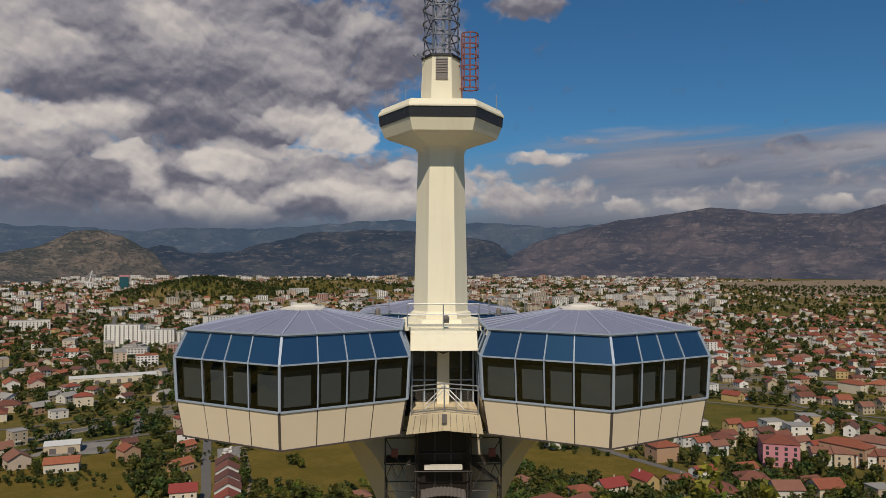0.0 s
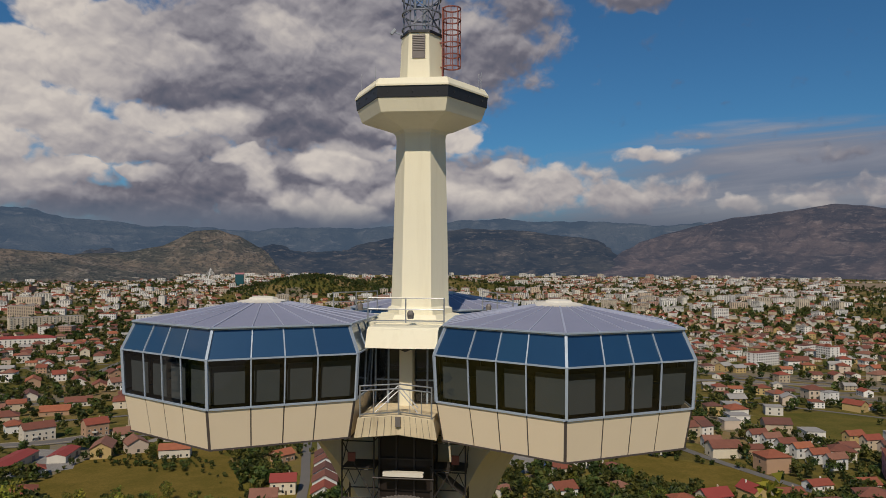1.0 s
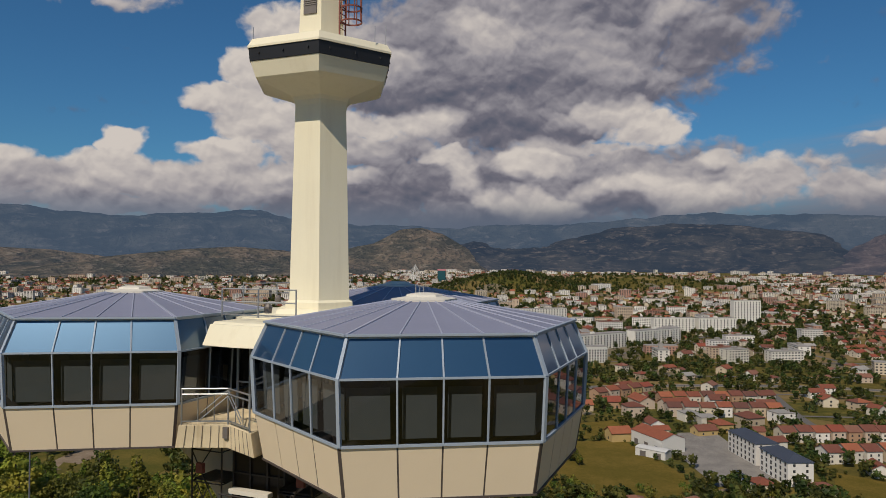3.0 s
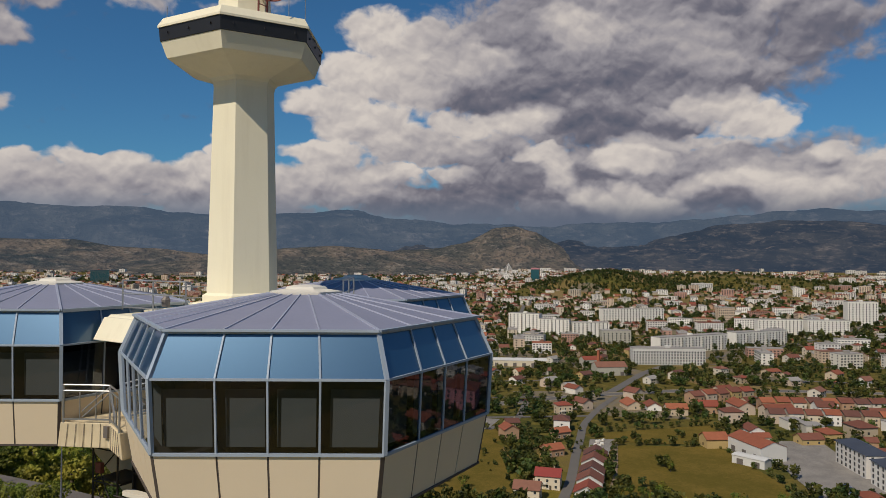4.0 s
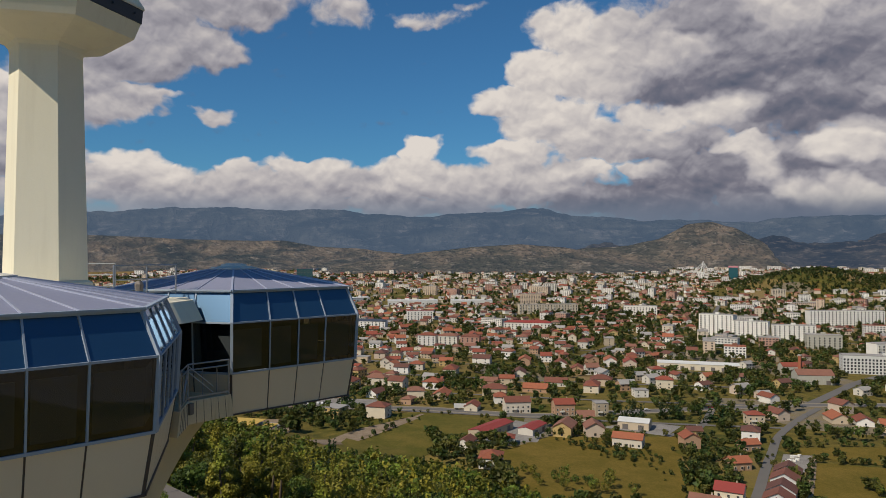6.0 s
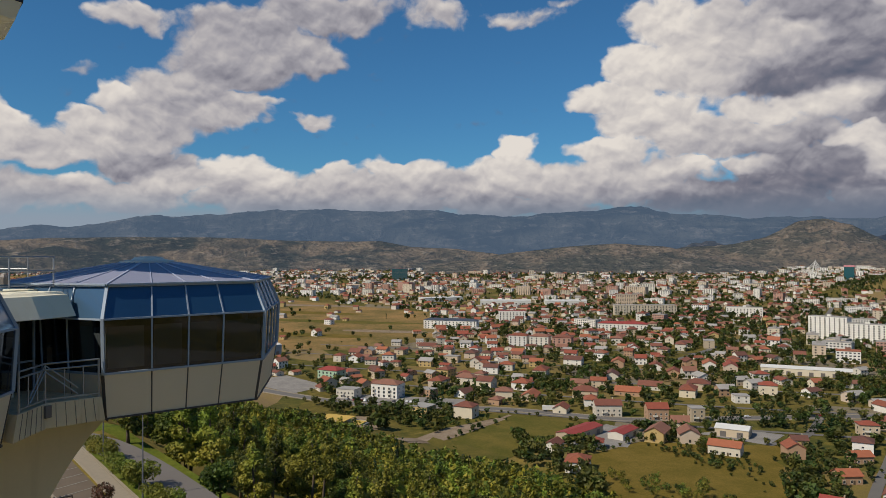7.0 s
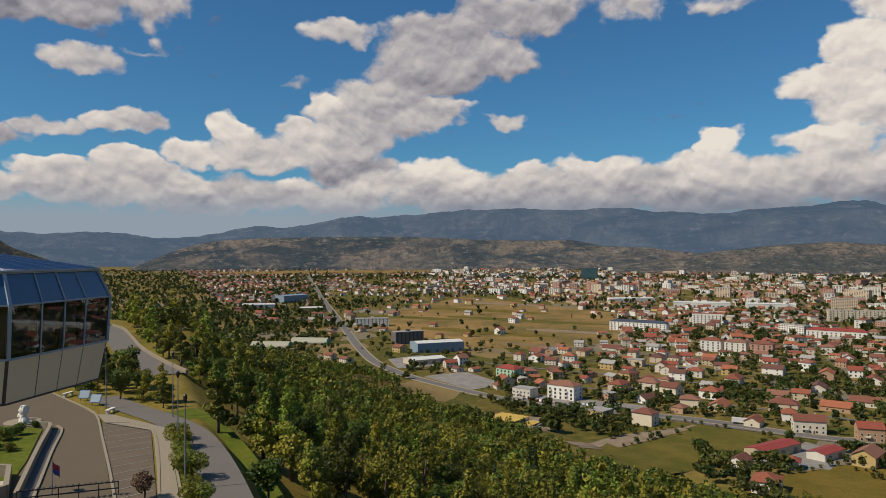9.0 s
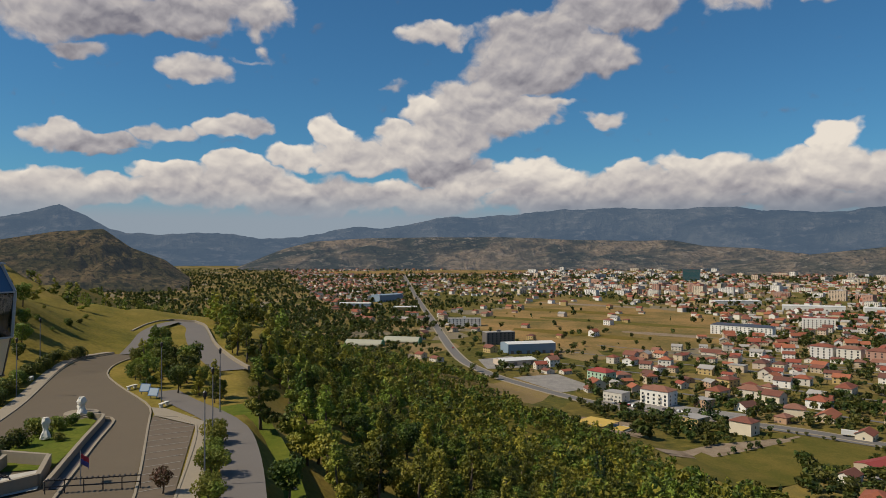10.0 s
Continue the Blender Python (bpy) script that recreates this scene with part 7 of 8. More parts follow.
# hedges round the meadows
for poly in FIELDS[:6]:
    for (x0, y0), (x1, y1) in zip(poly, poly[1:] + poly[:1]):
        n = int(hypot(x1 - x0, y1 - y0) / 4)
        for i in range(n):
            t = (i + rng.random()) / n
            x, y = x0 + (x1 - x0) * t + rng.gauss(0, 1.2), y0 + (y1 - y0) * t + rng.gauss(0, 1.2)
            if rng.random() < 0.62 and not on_hill(x, y, 6):
                garden.append((x, y, height_at(x, y) - 0.3, rng.uniform(2.2, 5.5), rng.uniform(0, 6.28), rng.randrange(5)))
for x0, y0, x1, y1, n, h in ((-232, 424, -222, 436, 10, 11), (-216, 444, -206, 456, 10, 11), (-190, 452, -182, 468, 8, 11), (-404, 318, -398, 326, 6, 13), (-236, 372, -226, 392, 9, 7)):
    for i in range(n):
        t = i / (n - 1)
        slim.append((x0 + (x1 - x0) * t + rng.uniform(-1, 1), y0 + (y1 - y0) * t + rng.uniform(-1, 1), PLAIN - 0.3, h * rng.uniform(0.85, 1.15), rng.uniform(0, 6), rng.randrange(2)))
for k in range(150):
    x, y = rng.gauss(-143, 10), rng.gauss(388, 26)
    if clear_spot(x, y, 1.0) and free_of_roads(x, y, 1.5):
        garden.append((x, y, PLAIN - 0.2, rng.uniform(1.6, 4.0), rng.uniform(0, 6), rng.randrange(5)))
for k in range(60):
    garden.append((-198 + rng.gauss(0, 12), 352 + rng.gauss(0, 7), PLAIN - 0.2, rng.uniform(2, 4.5), rng.uniform(0, 6), rng.randrange(5)))
# groves beside the fields and between the houses: x, y, spread, count, height
NORTH_GROVES = [(-122, 331, 9, 10, 4.5), (-210, 497, 24, 18, 7), (-442, 832, 36, 12, 8), (-332, 873, 24, 9, 8), (-214, 576, 13, 9, 8), (340, 559, 25, 14, 8), (443, 796, 29, 10, 8), (312, 666, 23, 10, 8), (268, 502, 14, 9, 5)]
EAST_GROVES = [(-131, 583, 15, 9, 8), (-72, 731, 28, 12, 8), (-32, 818, 26, 10, 8), (-114, 847, 43, 14, 8), (-242, 643, 17, 9, 9), (-100, 430, 6, 5, 4), (-74, 445, 8, 6, 4), (-71, 375, 4, 4, 6), (-78, 329, 8, 10, 6)]
WEST_GROVES = [(-359, 246, 8, 7, 9), (-567, 439, 16, 9, 9), (-282, 294, 6, 5, 8), (-260, 288, 6, 5, 8), (-244, 352, 6, 5, 9), (-245, 373, 5, 4, 8), (-180, 344, 15, 26, 3), (-145, 349, 9, 12, 5), (-243, 242, 13, 12, 4)]
for x0, y0, wide, count, tall in NORTH_GROVES + EAST_GROVES + WEST_GROVES:
    for k in range(count):
        x, y = x0 + rng.gauss(0, wide * 0.55), y0 + rng.gauss(0, wide * 0.4)
        if clear_spot(x, y, 0.5) and free_of_roads(x, y, 1.5):
            garden.append((x, y, height_at(x, y) - 0.3, tall * rng.uniform(0.7, 1.35), rng.uniform(0, 6.28), rng.randrange(5)))
# broad-leaved trees at the foot of the hill
FOOT_GROVES = [(154, 321, 15, 9, 8), (174, 317, 15, 10, 8), (198, 320, 19, 10, 8), (219, 317, 16, 9, 8), (72, 316, 13, 9, 8), (-61, 318, 11, 7, 8), (-163, 288, 19, 12, 8), (-197, 270, 16, 9, 8), (-49, 309, 15, 8, 7), (-6, 322, 19, 10, 8), (38, 333, 19, 10, 7), (-207, 230, 15, 9, 8), (-75, 320, 10, 7, 7)]
foot = []
for x0, y0, wide, count, tall in FOOT_GROVES:
    for k in range(count):
        x, y = x0 + rng.gauss(0, wide * 0.6), y0 + rng.gauss(0, wide * 0.45)
        if clear_spot(x, y, 1.0) and free_of_roads(x, y, 1.5):
            foot.append((x, y, height_at(x, y) - 0.3, tall * rng.uniform(0.7, 1.25), rng.uniform(0, 6.28), rng.randrange(5)))
scatter("foot_trees", foot, BROADS, M_LEAF_BROAD, "sunlit broad-leaved trees at the foot of the hill")
scatter("garden_trees", garden, SMALL_B, M_LEAF_TOWN, "garden trees and hedges over the plain")
scatter("far_trees", tiny, TINY_B, M_LEAF_TOWN, "distant trees and groves among the town")
scatter("garden_cypresses", slim, SMALL_C, M_LEAF_DARK, "dark slim cypresses among the houses")
# single trees standing in the meadows
lone_models = [make_tree("broad", 7.0, 900, 0.26, 31), make_tree("cypress", 11.0, 700, 0.24, 32), make_tree("broad", 9.0, 1100, 0.30, 33)]
LONE_TREES = [(0, -71, 378), (0, -66, 368), (2, -262, 290), (2, -282, 296), (1, -215, 222), (1, -219, 226), (1, 214, 352), (1, 220, 350), (1, 228, 348), (1, -401, 322), (2, -205, 362)]
used = set()
for k, x, y in LONE_TREES:
    m = pose(x, y, height_at(x, y) - 0.2, 0, 0, rng.uniform(0, 360))
    if k in used:
        copy_thing(lone_models[k], m)
    else:
        lone_models[k].matrix_world = m
        used.add(k)


for x, y, tall in ((-97.3, 82.4, 1.09), (-98.5, 84.4, 1.09), (-80.5, 66.4, 0.73)):
    copy_thing(lone_models[1], pose(x, y, height_at(x, y) - 0.3) @ Matrix.Diagonal((tall * 0.8, tall * 0.8, tall, 1)) @ Matrix.Rotation(x, 4, "Z"))


# ================= vehicles =================
def make_car():
    car = thing("car", "parked car seen from far above", "car", "cars on the plain")
    side = [(-2.1, 0.35), (2.1, 0.35), (2.1, 0.75), (1.2, 0.9), (0.6, 1.4), (-1.3, 1.42), (-2.0, 0.95), (-2.1, 0.8)]
    part("body", Shape().solid([(x, 0.85, z) for x, z in side], [(x, -0.85, z) for x, z in side]), M_CAR, car, bevel=0.0)
    part("glazing", Shape().solid([(x, 0.87, z) for x, z in ((-1.5, 0.95), (0.95, 0.95), (0.55, 1.33), (-1.25, 1.34))], [(x, -0.87, z) for x, z in ((-1.5, 0.95), (0.95, 0.95), (0.55, 1.33), (-1.25, 1.34))]), M_PANE, car)
    for x in (-1.3, 1.35):
        for y in (-0.8, 0.8):
            part("wheel", Shape().solid([(x + 0.33 * cos(k * pi / 5), y - 0.1, 0.33 + 0.33 * sin(k * pi / 5)) for k in range(10)], [(x + 0.33 * cos(k * pi / 5), y + 0.1, 0.33 + 0.33 * sin(k * pi / 5)) for k in range(10)]), M_BLACK, car)
    return car


rng = random.Random(77)
car = make_car()
rows = [(-460, 282, 30, 8, 4.2), (-452, 290, 30, 8, 4.2), (-430, 305, 40, 6, 4.5), (-276, 330, 80, 5, 4.0), (18, 372, 110, 6, 3.6), (172, 356, 10, 7, 3.4), (165, 348, 10, 6, 3.4)]
first = True
for x, y, a, n, gap in rows:
    for i in range(n):
        if rng.random() < 0.3:
            continue
        px, py = x + cos(radians(a)) * gap * i * 0.75, y + sin(radians(a)) * gap * i * 0.75
        m = pose(px, py, height_at(px, py) + 0.22, 0, 0, a + 90 + rng.uniform(-6, 6))
        if first:
            car.matrix_world, first = m, False
        else:
            copy_thing(car, m)
main = smooth_line(ROADS[0][1], 14)
for k in range(26):
    i = rng.randrange(40, len(main) - 40)
    (x0, y0), (x1, y1) = main[i], main[i + 1]
    if hypot(x0, y0) > 900:
        continue
    d = hypot(x1 - x0, y1 - y0)
    side = rng.choice((-2.1, 2.1))
    px, py = x0 - (y1 - y0) / d * side, y0 + (x1 - x0) / d * side
    copy_thing(car, pose(px, py, height_at(x0, y0) + 0.32, 0, 0, math.degrees(atan2(y1 - y0, x1 - x0))))
lorry = thing("lorry", "white articulated lorry on the road", "lorry", at=pose(-330, 372, height_at(-330, 372) + 0.35, 0, 0, 42))
part("trailer", Shape().box(-7, -1.25, 1.1, 4.4, 1.25, 3.9), M_SHED_WHITE, lorry)
part("cab", Shape().box(4.8, -1.2, 0.6, 7.0, 1.2, 3.4), M_SHED_WHITE, lorry)
for x in (-5.5, -4.2, 3.4, 6.0):
    part("wheel_pair", Shape().solid([(x + 0.5 * cos(k * pi / 5), -1.2, 0.5 + 0.5 * sin(k * pi / 5)) for k in range(10)], [(x + 0.5 * cos(k * pi / 5), 1.2, 0.5 + 0.5 * sin(k * pi / 5)) for k in range(10)]), M_BLACK, lorry)

# ================= hilltop: parking, paths, garden =================
def flat(poly, lift):
    return drape(poly, lift, 6.0)


structure("road_forecourt", flat([(-31, 10.2), (-56, 8.2), (-67, 7), (-74, 4.6), (-84, 0.6), (-94, -2.6), (-103, -2.8), (-112, -0.6), (-113, -4.6), (-104, -8.6), (-95, -9.4), (-84, -9), (-70, -8.2), (-45, -8), (-22, -7), (-22, 10)], 0.06), M_ASPHALT, "worn brown-grey asphalt forecourt", "forecourt")
structure("parking_bays", flat([(-62, 8.0), (-56, 13.0), (-24, 13.2), (-24, 10.2), (-33, 10.2), (-56, 8.3)], 0.075), M_PAVER, "brown paved parking bays", "parking")
structure("pavement_triangle", flat([(-67, 7.2), (-62, 8.2), (-56, 13.1), (-56.5, 14.6), (-60, 12.5), (-66, 9)], 0.12), M_KERB, "beige concrete pavement corner", "pavement")
structure("pavement_strip", flat([(-56.4, 13.2), (-24, 13.4), (-24, 14.8), (-56.4, 14.7)], 0.12), M_KERB, "beige concrete footway beside the bays", "pavement")
structure("path_grey", ribbon([(-78, 7.5), (-70, 10.5), (-62, 14.2), (-54, 16.8), (-44, 17.9), (-30, 18.3), (-12, 18.0), (8, 17)], 3.6, 0.09, 3), M_PATH, "grey paved path with bush shadows", "path")
structure("lawn_verge", ribbon([(-66, 16.2), (-61, 18.6), (-54, 20.5), (-44, 21.5), (-30, 21.9), (-10, 21.5)], 3.6, 0.05, 4), M_LAWN, "bright mown verge beside the path", "lawn")
structure("lawn_bush_strip", flat([(-55.5, 14.9), (-26, 15.0), (-26, 16.4), (-50, 15.9)], 0.07), M_LAWN, "lawn under the bushes", "lawn")
structure("road_lower", ribbon(HILL_ROAD, 5, 0.15, 4), M_PATH, "grey hill road below the forecourt", "road")
structure("kerb_lower_road", ribbon(HILL_ROAD[2:], 0.4, 0.6, 4, 0.7, 2.8), M_KERB, "pale parapet along the hill road", "kerb")

for k in range(12):
    x = -33.5 - k * 2.35
    y0 = 10.15 - max(0, -(x + 33)) * 0.082
    if x > -60:
        structure("trim_bay_line", ribbon([(x, y0 + 0.1), (x - 1.2, 12.95)], 0.14, 0.10, 3), M_LINE, "worn white bay line", "bay line")
for pts in ([(-22, 10.3), (-33, 10.2), (-56, 8.2), (-67, 7.05), (-74, 4.7), (-84, 0.7), (-94, -2.5), (-103, -2.7), (-112, -0.5)], [(-22, -7.1), (-45, -8.1), (-70, -8.3), (-84, -9.1), (-95, -9.5), (-104, -8.7), (-113, -4.7)], [(-24, 13.25), (-56.2, 13.1), (-62, 8.1)], [(-24, 15.0), (-56.5, 14.8)]):
    structure("kerb", ribbon(pts, 0.22, 0.17, 3, 0.25), M_KERB, "pale stone kerb", "kerb")
structure("pavement_hillside", ribbon([(-45, -9.0), (-70, -9.2), (-84, -10.0), (-95, -10.4), (-105, -9.6), (-114, -5.6)], 1.7, 0.14, 3, 0.2), M_KERB, "beige footway below the slope", "pavement")

# island with lawn, walls and sculptures
structure("lawn_island", flat([(-62.5, 0.8), (-61, 2.2), (-48, 2.4), (-42, 2.2), (-42, -4), (-50, -4), (-58, -2)], 0.16), M_LAWN, "small green lawn in the island", "lawn")
structure("wall_island", ribbon([(-62.5, 1.0), (-61.6, 2.5), (-60, 3.0), (-50, 3.0), (-36, 3.2)], 0.35, 0.75, 2, 0.9), M_KERB, "low stone wall round the island", "wall")
structure("trim_island_strip", ribbon([(-60, 3.6), (-50, 3.6), (-36, 3.8)], 0.8, 0.10, 2), M_JOINT, "dark strip along the island wall", "gutter")
structure("kerb_island", ribbon([(-63.2, 0.4), (-62.6, 2.6), (-60.5, 4.1), (-50, 4.15), (-33, 4.4)], 0.25, 0.2, 2, 0.3), M_KERB, "pale kerb of the island", "kerb")
structure("courtyard_gravel", flat([(-42, 1.8), (-36, 2.6), (-33.5, -1.5), (-40, -2)], 0.2), M_GRAVEL, "pale gravel courtyard", "courtyard")
for i, pts in enumerate(([(-46, -3.6), (-43.2, 1.6)], [(-43.2, 1.7), (-37, 2.4)], [(-44, -2.0), (-34, -2.2)], [(-37, 2.3), (-33.4, -2.0)])):
    structure("wall_court_%d" % (i + 1), ribbon(pts, 0.4, 1.15, 2, 1.3), M_KERB, "beige rendered garden wall", "wall")


def make_rail(length, posts):
    ob = thing("garden_railing", "dark steel railing with slatted top by the forecourt", "railing", "railings of the forecourt")
    for z in (0.55, 1.05):
        part("rail", Shape().bar((0, 0, z), (length, 0, z), 0.08), M_SCAFFOLD, ob)
    for i in range(posts):
        x = length * i / (posts - 1)
        part("post", Shape().bar((x, 0, 0), (x, 0, 1.08), 0.07), M_SCAFFOLD, ob)
    for i in range(int(length / 0.4)):
        part("slat", Shape().bar((0.2 + i * 0.4, -0.25, 1.1), (0.2 + i * 0.4, 0.25, 1.1), 0.1), M_SCAFFOLD, ob)
    return ob


rail = make_rail(7.0, 6)
rail.matrix_world = pose(-35, 3.4, 0.05, 0, 0, 88)
for x, y, a in ((-36.8, -1.8, 20), (-39.8, -5.0, 55), (-43.6, -5.2, 0)):
    copy_thing(rail, pose(x, y, 0.25, 0, 0, a))
stairs = thing("garden_stairs", "short flight of pale stone steps with side walls", "stairs", at=pose(-46.5, -5.6, 0.1, 0, 0, 10))
for i in range(6):
    part("step", Shape().box(0, i * 0.34, 0, 2.6, (i + 1) * 0.34, 0.17 * (i + 1)), M_KERB, stairs)
part("side_wall", Shape().box(-0.3, 0, 0, 0, 2.1, 1.3), M_KERB, stairs)
part("side_wall", Shape().box(2.6, 0, 0, 2.9, 2.1, 1.3), M_KERB, stairs)


def statue_mesh(seed, h, w):
    """A rough-hewn upright block of stone."""
    s = Shape()
    rows = []
    for i in range(9):
        t = i / 8
        ring = []
        for k in range(10):
            a = 2 * pi * k / 10
            r = w * (0.5 + 0.18 * noise.noise(Vector((cos(a) * 1.5, sin(a) * 1.5 + seed, t * 4)))) * (1.0 - 0.25 * t + 0.25 * sin(t * 9 + seed))
            ring.append((r * cos(a) + 0.08 * sin(5 * t + seed), r * sin(a), h * t))
        rows.append(ring)
    return s.rings(rows)


for x, y, h, w, seed, label in ((-64.2, 0.0, 2.0, 1.0, 1.0, "white carved stone sculpture on the island's point"), (-66, -0.4, 1.3, 0.9, 4.0, "smaller white carved stone on a round plinth"), (-53, -1.0, 2.1, 0.8, 7.0, "upright white stone among shrubs")):
    ob = tagged(new("stone_sculpture", statue_mesh(seed, h, w).mesh("stone_sculpture", M_WHITE_STONE)), label, "sculpture")
    ob.matrix_world = pose(x, y, 0.3)
plinth = tagged(new("round_plinth", Shape().rings([circle(1.9, 0.0, 24), circle(1.9, 0.34, 24), circle(1.8, 0.38, 24)]).mesh("round_plinth", M_KERB)), "low round stone plinth on the asphalt", "plinth")
plinth.matrix_world = pose(-65.2, -0.2, 0.0)

# flag on its pole
flag = thing("flag_pole", "flagpole with a red and blue flag in the wind", "flag", at=pose(-36.6, 5.6, 0))
part("pole", Shape().rings([circle(0.06, 0, 8), circle(0.035, 2.9, 8)]), M_STEEL, flag, "slim grey pole")
for k, (mat, lab) in enumerate(((M_FLAG_RED, "red cloth"), (M_FLAG_BLUE, "blue cloth"))):
    s = Shape()
    for i in range(9):
        u = i / 8
        for j in range(3):
            s.v.append((-0.1 - 0.95 * u, 0.3 * u + 0.2 * sin(u * 9) * u, 2.6 - (k + j / 2) * 0.42 - 0.75 * u * u))
    for i in range(8):
        for j in range(2):
            a = i * 3 + j
            s.f.append((a, a + 3, a + 4, a + 1))
    s.m = [0] * len(s.f)
    cloth = part("cloth", s, mat, flag, lab, smooth=True)
    cloth.modifiers.new("cloth", "SOLIDIFY").thickness = 0.01


def make_lamp_post(h):
    ob = thing("lamp_post", "tall thin grey lamp post", "lamp post", "lamp posts of the hilltop")
    part("pole", Shape().rings([circle(0.08, -0.2, 8), circle(0.07, 0.6, 8), circle(0.04, h, 8)]), M_MAST, ob)
    part("lantern", Shape().rings([circle(0.06, h - 0.02, 10), circle(0.16, h + 0.25, 10), circle(0.17, h + 0.55, 10), circle(0.05, h + 0.68, 10)]), M_BLACK, ob, "dark lantern head")
    return ob


post = make_lamp_post(7.0)
post.matrix_world = pose(-34, 15.3, 0.05, 0, 0, 90)
for x, y, a in ((-62.3, 15.4, 90), (-70.2, 8.0, 100), (-78, -10.6, -90), (-96, -12.4, -90), (-47, 15.3, -90)):
    copy_thing(post, pose(x, y, height_at(x, y), 0, 0, a))


def make_sign():
    ob = thing("information_board", "tilted blue information board on two legs", "sign", "boards beside the forecourt")
    for y in (-0.6, 0.6):
        part("leg", Shape().bar((0, y, -0.1), (0, y, 0.9), 0.08), M_LOUVRE, ob)
    board = part("board", slab((0.25, -0.95, 0.45), (0.25, 0.95, 0.45), (-0.35, 0.95, 1.75), (-0.35, -0.95, 1.75), 0.06), M_SIGN_BLUE, ob)
    part("picture_field", slab((0.235, -0.8, 0.55), (0.235, 0.8, 0.55), (-0.31, 0.8, 1.65), (-0.31, -0.8, 1.65), 0.004), M_SHED_BLUE, board).location = (0.012, 0, 0.01)
    return ob


sign = make_sign()
sign.matrix_world = pose(-76.6, 5.2, 0.1, 0, 0, -25) @ Matrix.Diagonal((0.78, 0.78, 0.78, 1))
copy_thing(sign, pose(-73.0, 6.7, 0.1, 0, 0, -30))


def make_bench():
    ob = thing("stone_bench", "pale stone bench on two blocks", "bench", "benches beside the forecourt")
    part("seat", Shape().box(-0.9, -0.25, 0.38, 0.9, 0.25, 0.5), M_WHITE_STONE, ob, bevel=0.02)
    for x in (-0.65, 0.65):
        part("block", Shape().box(x - 0.12, -0.2, 0, x + 0.12, 0.2, 0.38), M_WHITE_STONE, ob)
    return ob


bench = make_bench()
bench.matrix_world = pose(-67.6, 8.6, 0.08, 0, 0, -25)
for x, y, a in ((-80.6, 3.0, -30), (-88, -11.6, 0)):
    copy_thing(bench, pose(x, y, height_at(x, y) + 0.08, 0, 0, a))


def make_table():
    ob = thing("picnic_table", "dark wooden picnic table with benches on the grass", "picnic table", "picnic tables")
    part("top", Shape().box(-1.1, -0.4, 0.7, 1.1, 0.4, 0.77), M_SCAFFOLD, ob)
    for y in (-0.75, 0.75):
        part("bench_plank", Shape().box(-1.1, y - 0.16, 0.42, 1.1, y + 0.16, 0.47), M_SCAFFOLD, ob)
    for x in (-0.8, 0.8):
        for y in (-0.6, 0.6):
            part("leg", Shape().bar((x, y, -0.1), (x, y * 0.4, 0.7), 0.08), M_TRUNK, ob)
    return ob


table = make_table()
table.matrix_world = pose(-36, 25.5, height_at(-36, 25.5), 0, 0, 20)
copy_thing(table, pose(-30, 27.5, height_at(-30, 27.5), 0, 0, 60))
bin_ob = thing("litter_bin", "white litter bin on the verge", "litter bin", at=pose(-38.5, 22.6, height_at(-38.5, 22.6)))
part("drum", Shape().rings([circle(0.26, 0, 14), circle(0.3, 0.75, 14)]), M_WHITE_STONE, bin_ob)
part("rim", Shape().rings([circle(0.32, 0.75, 14), circle(0.32, 0.82, 14), circle(0.2, 0.84, 14)]), M_SCAFFOLD, bin_ob)

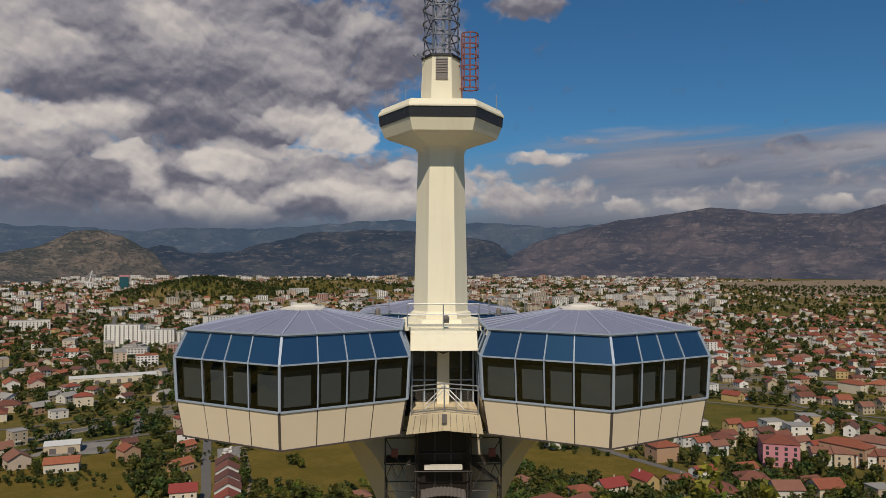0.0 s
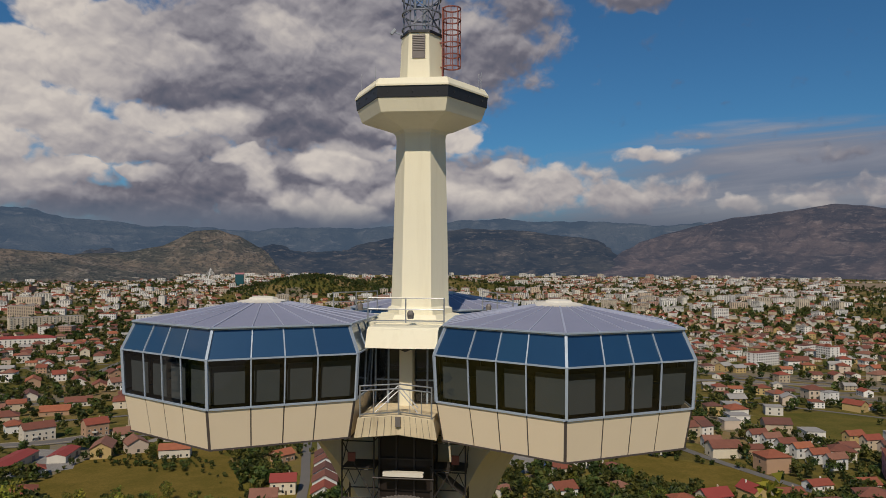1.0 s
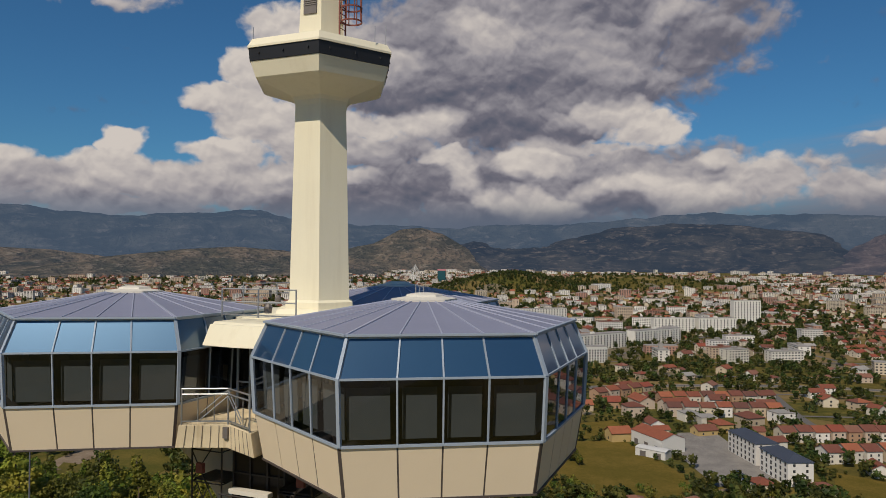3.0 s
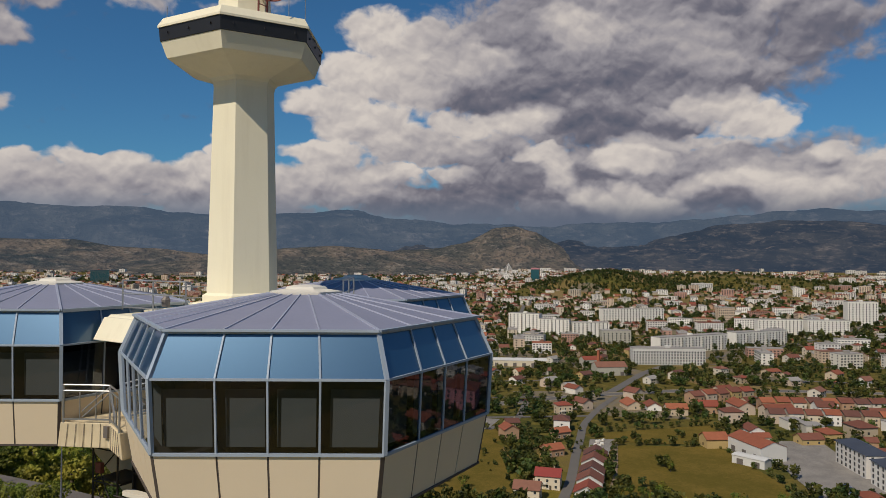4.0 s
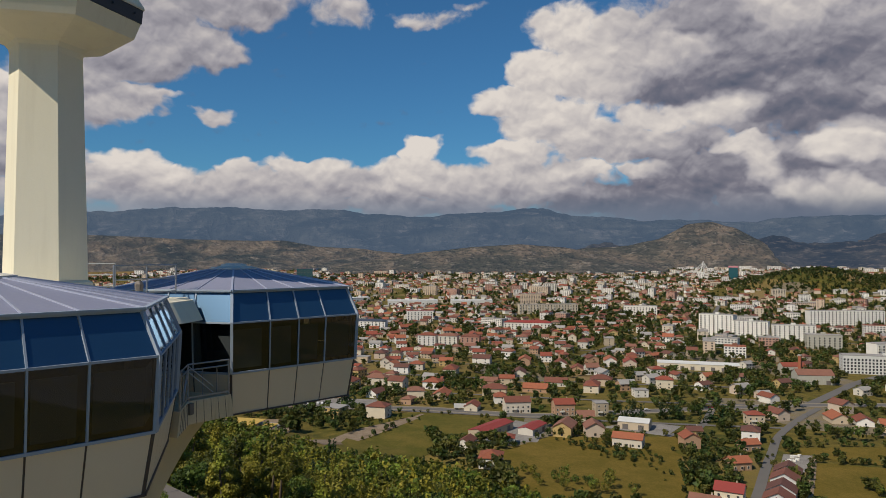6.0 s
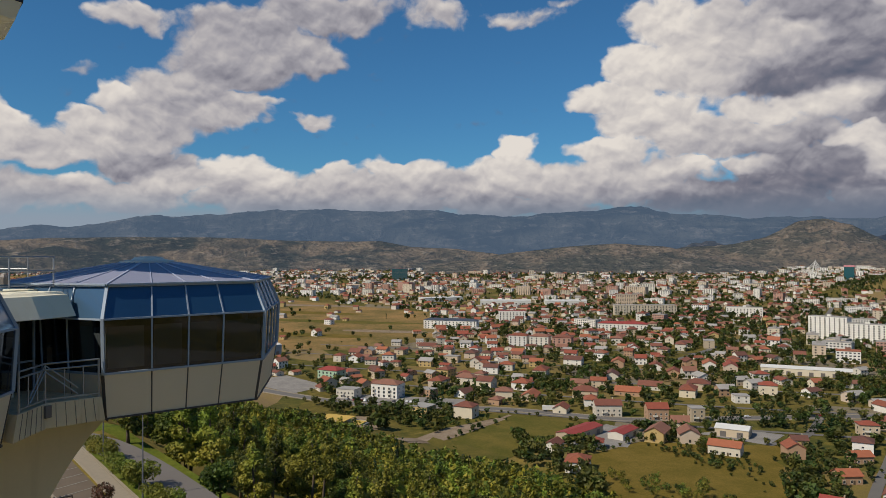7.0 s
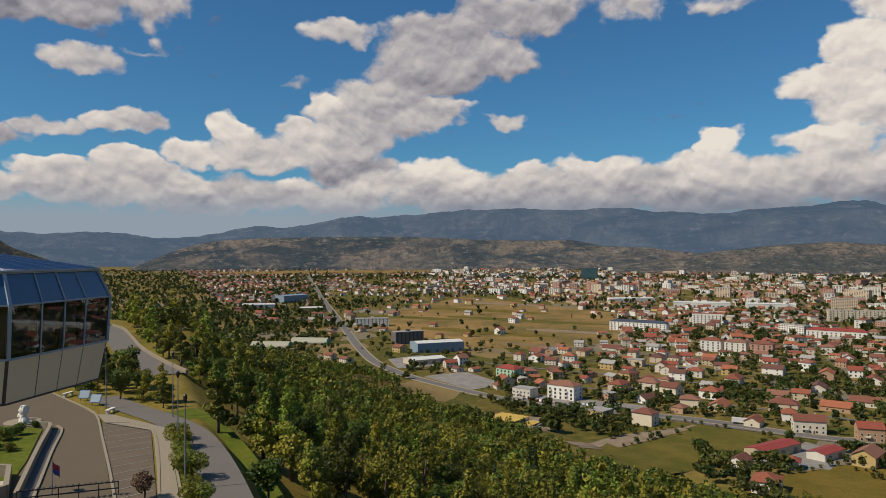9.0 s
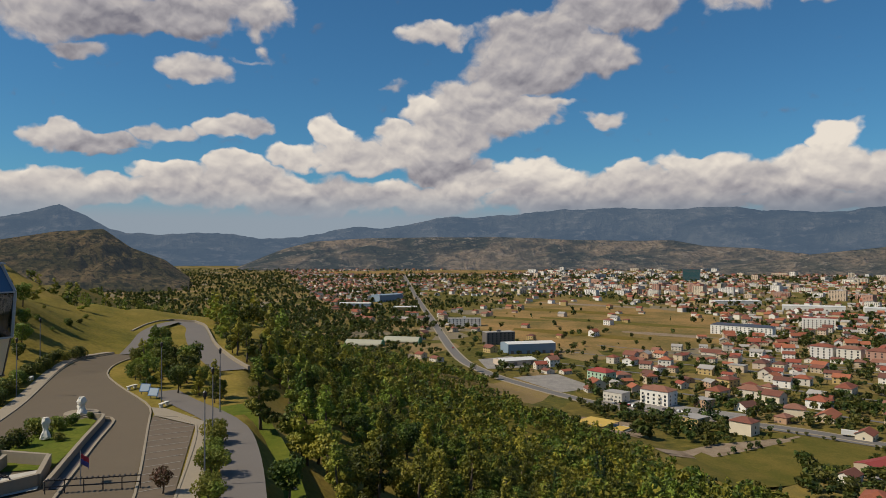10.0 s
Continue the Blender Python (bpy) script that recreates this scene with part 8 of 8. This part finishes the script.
# bushes and small trees of the forecourt
rng = random.Random(5)
gold = make_tree("bush", 2.6, 1500, 0.12, 71)
gold.matrix_world = pose(-36.5, 15.6, 0.0)
for x, y, sc in ((-40.5, 15.5, 0.72), (-44, 15.5, 0.66), (-47.5, 15.4, 0.85), (-51, 15.3, 0.75), (-33, 15.8, 0.6), (-29.5, 15.8, 0.8)):
    copy_thing(gold, pose(x, y, 0, 0, 0, rng.uniform(0, 360)) @ Matrix.Diagonal((sc, sc, sc, 1)))
red = make_tree("red", 2.4, 700, 0.09, 72)
red.matrix_world = pose(-32.8, 12.2, 0.0)
shrub = make_tree("shrub", 2.2, 1100, 0.12, 73)
shrub.matrix_world = pose(-54.5, -2.0, 0.1)
for x, y, sc in ((-57, -0.8, 0.8), (-59, 0.2, 0.7), (-50.5, -2.8, 0.95), (-48, -3.2, 0.9), (-52, 0.4, 0.5), (-62, 1.4, 0.45), (-45.8, -3.4, 0.8), (-56, -2.8, 0.9)):
    copy_thing(shrub, pose(x, y, 0.1, 0, 0, rng.uniform(0, 360)) @ Matrix.Diagonal((sc, sc, sc, 1)))
for k in range(34):
    x = -44 - k * 1.9
    y = -11.6 + max(0, -(x + 98)) * 0.3 - rng.uniform(0, 1.2)
    sc = rng.uniform(0.75, 1.15)
    copy_thing(shrub, pose(x, y, height_at(x, y) - 0.2, 0, 0, rng.uniform(0, 360)) @ Matrix.Diagonal((sc, sc, sc, 1)))
small = make_tree("broad", 4.6, 1300, 0.16, 74)
small.matrix_world = pose(-35.5, 22.0, height_at(-35.5, 22))
for x, y, sc in ((-104, -17, 1.0), (-112, -19, 0.85), (-122, -22, 1.1), (-98, -16, 0.7), (-140, -30, 0.9), (-88, 7, 0.8), (-96, 4, 0.95), (-84, 10, 1.1), (-92, 10, 1.25), (-101, 5, 1.1), (-110, 4, 1.0), (-97, 9, 0.9), (-80, 9.5, 0.7)):
    copy_thing(small, pose(x, y, height_at(x, y) - 0.1, 0, 0, rng.uniform(0, 360)) @ Matrix.Diagonal((sc, sc, sc, 1)))
for k in range(46):
    x, y = rng.uniform(-150, -66), rng.uniform(-42, -15)
    sc = rng.choice((0.3, 0.4, 0.55, 0.8))
    copy_thing(shrub, pose(x, y, height_at(x, y) - 0.15, 0, 0, rng.uniform(0, 360)) @ Matrix.Diagonal((sc, sc, sc, 1)))
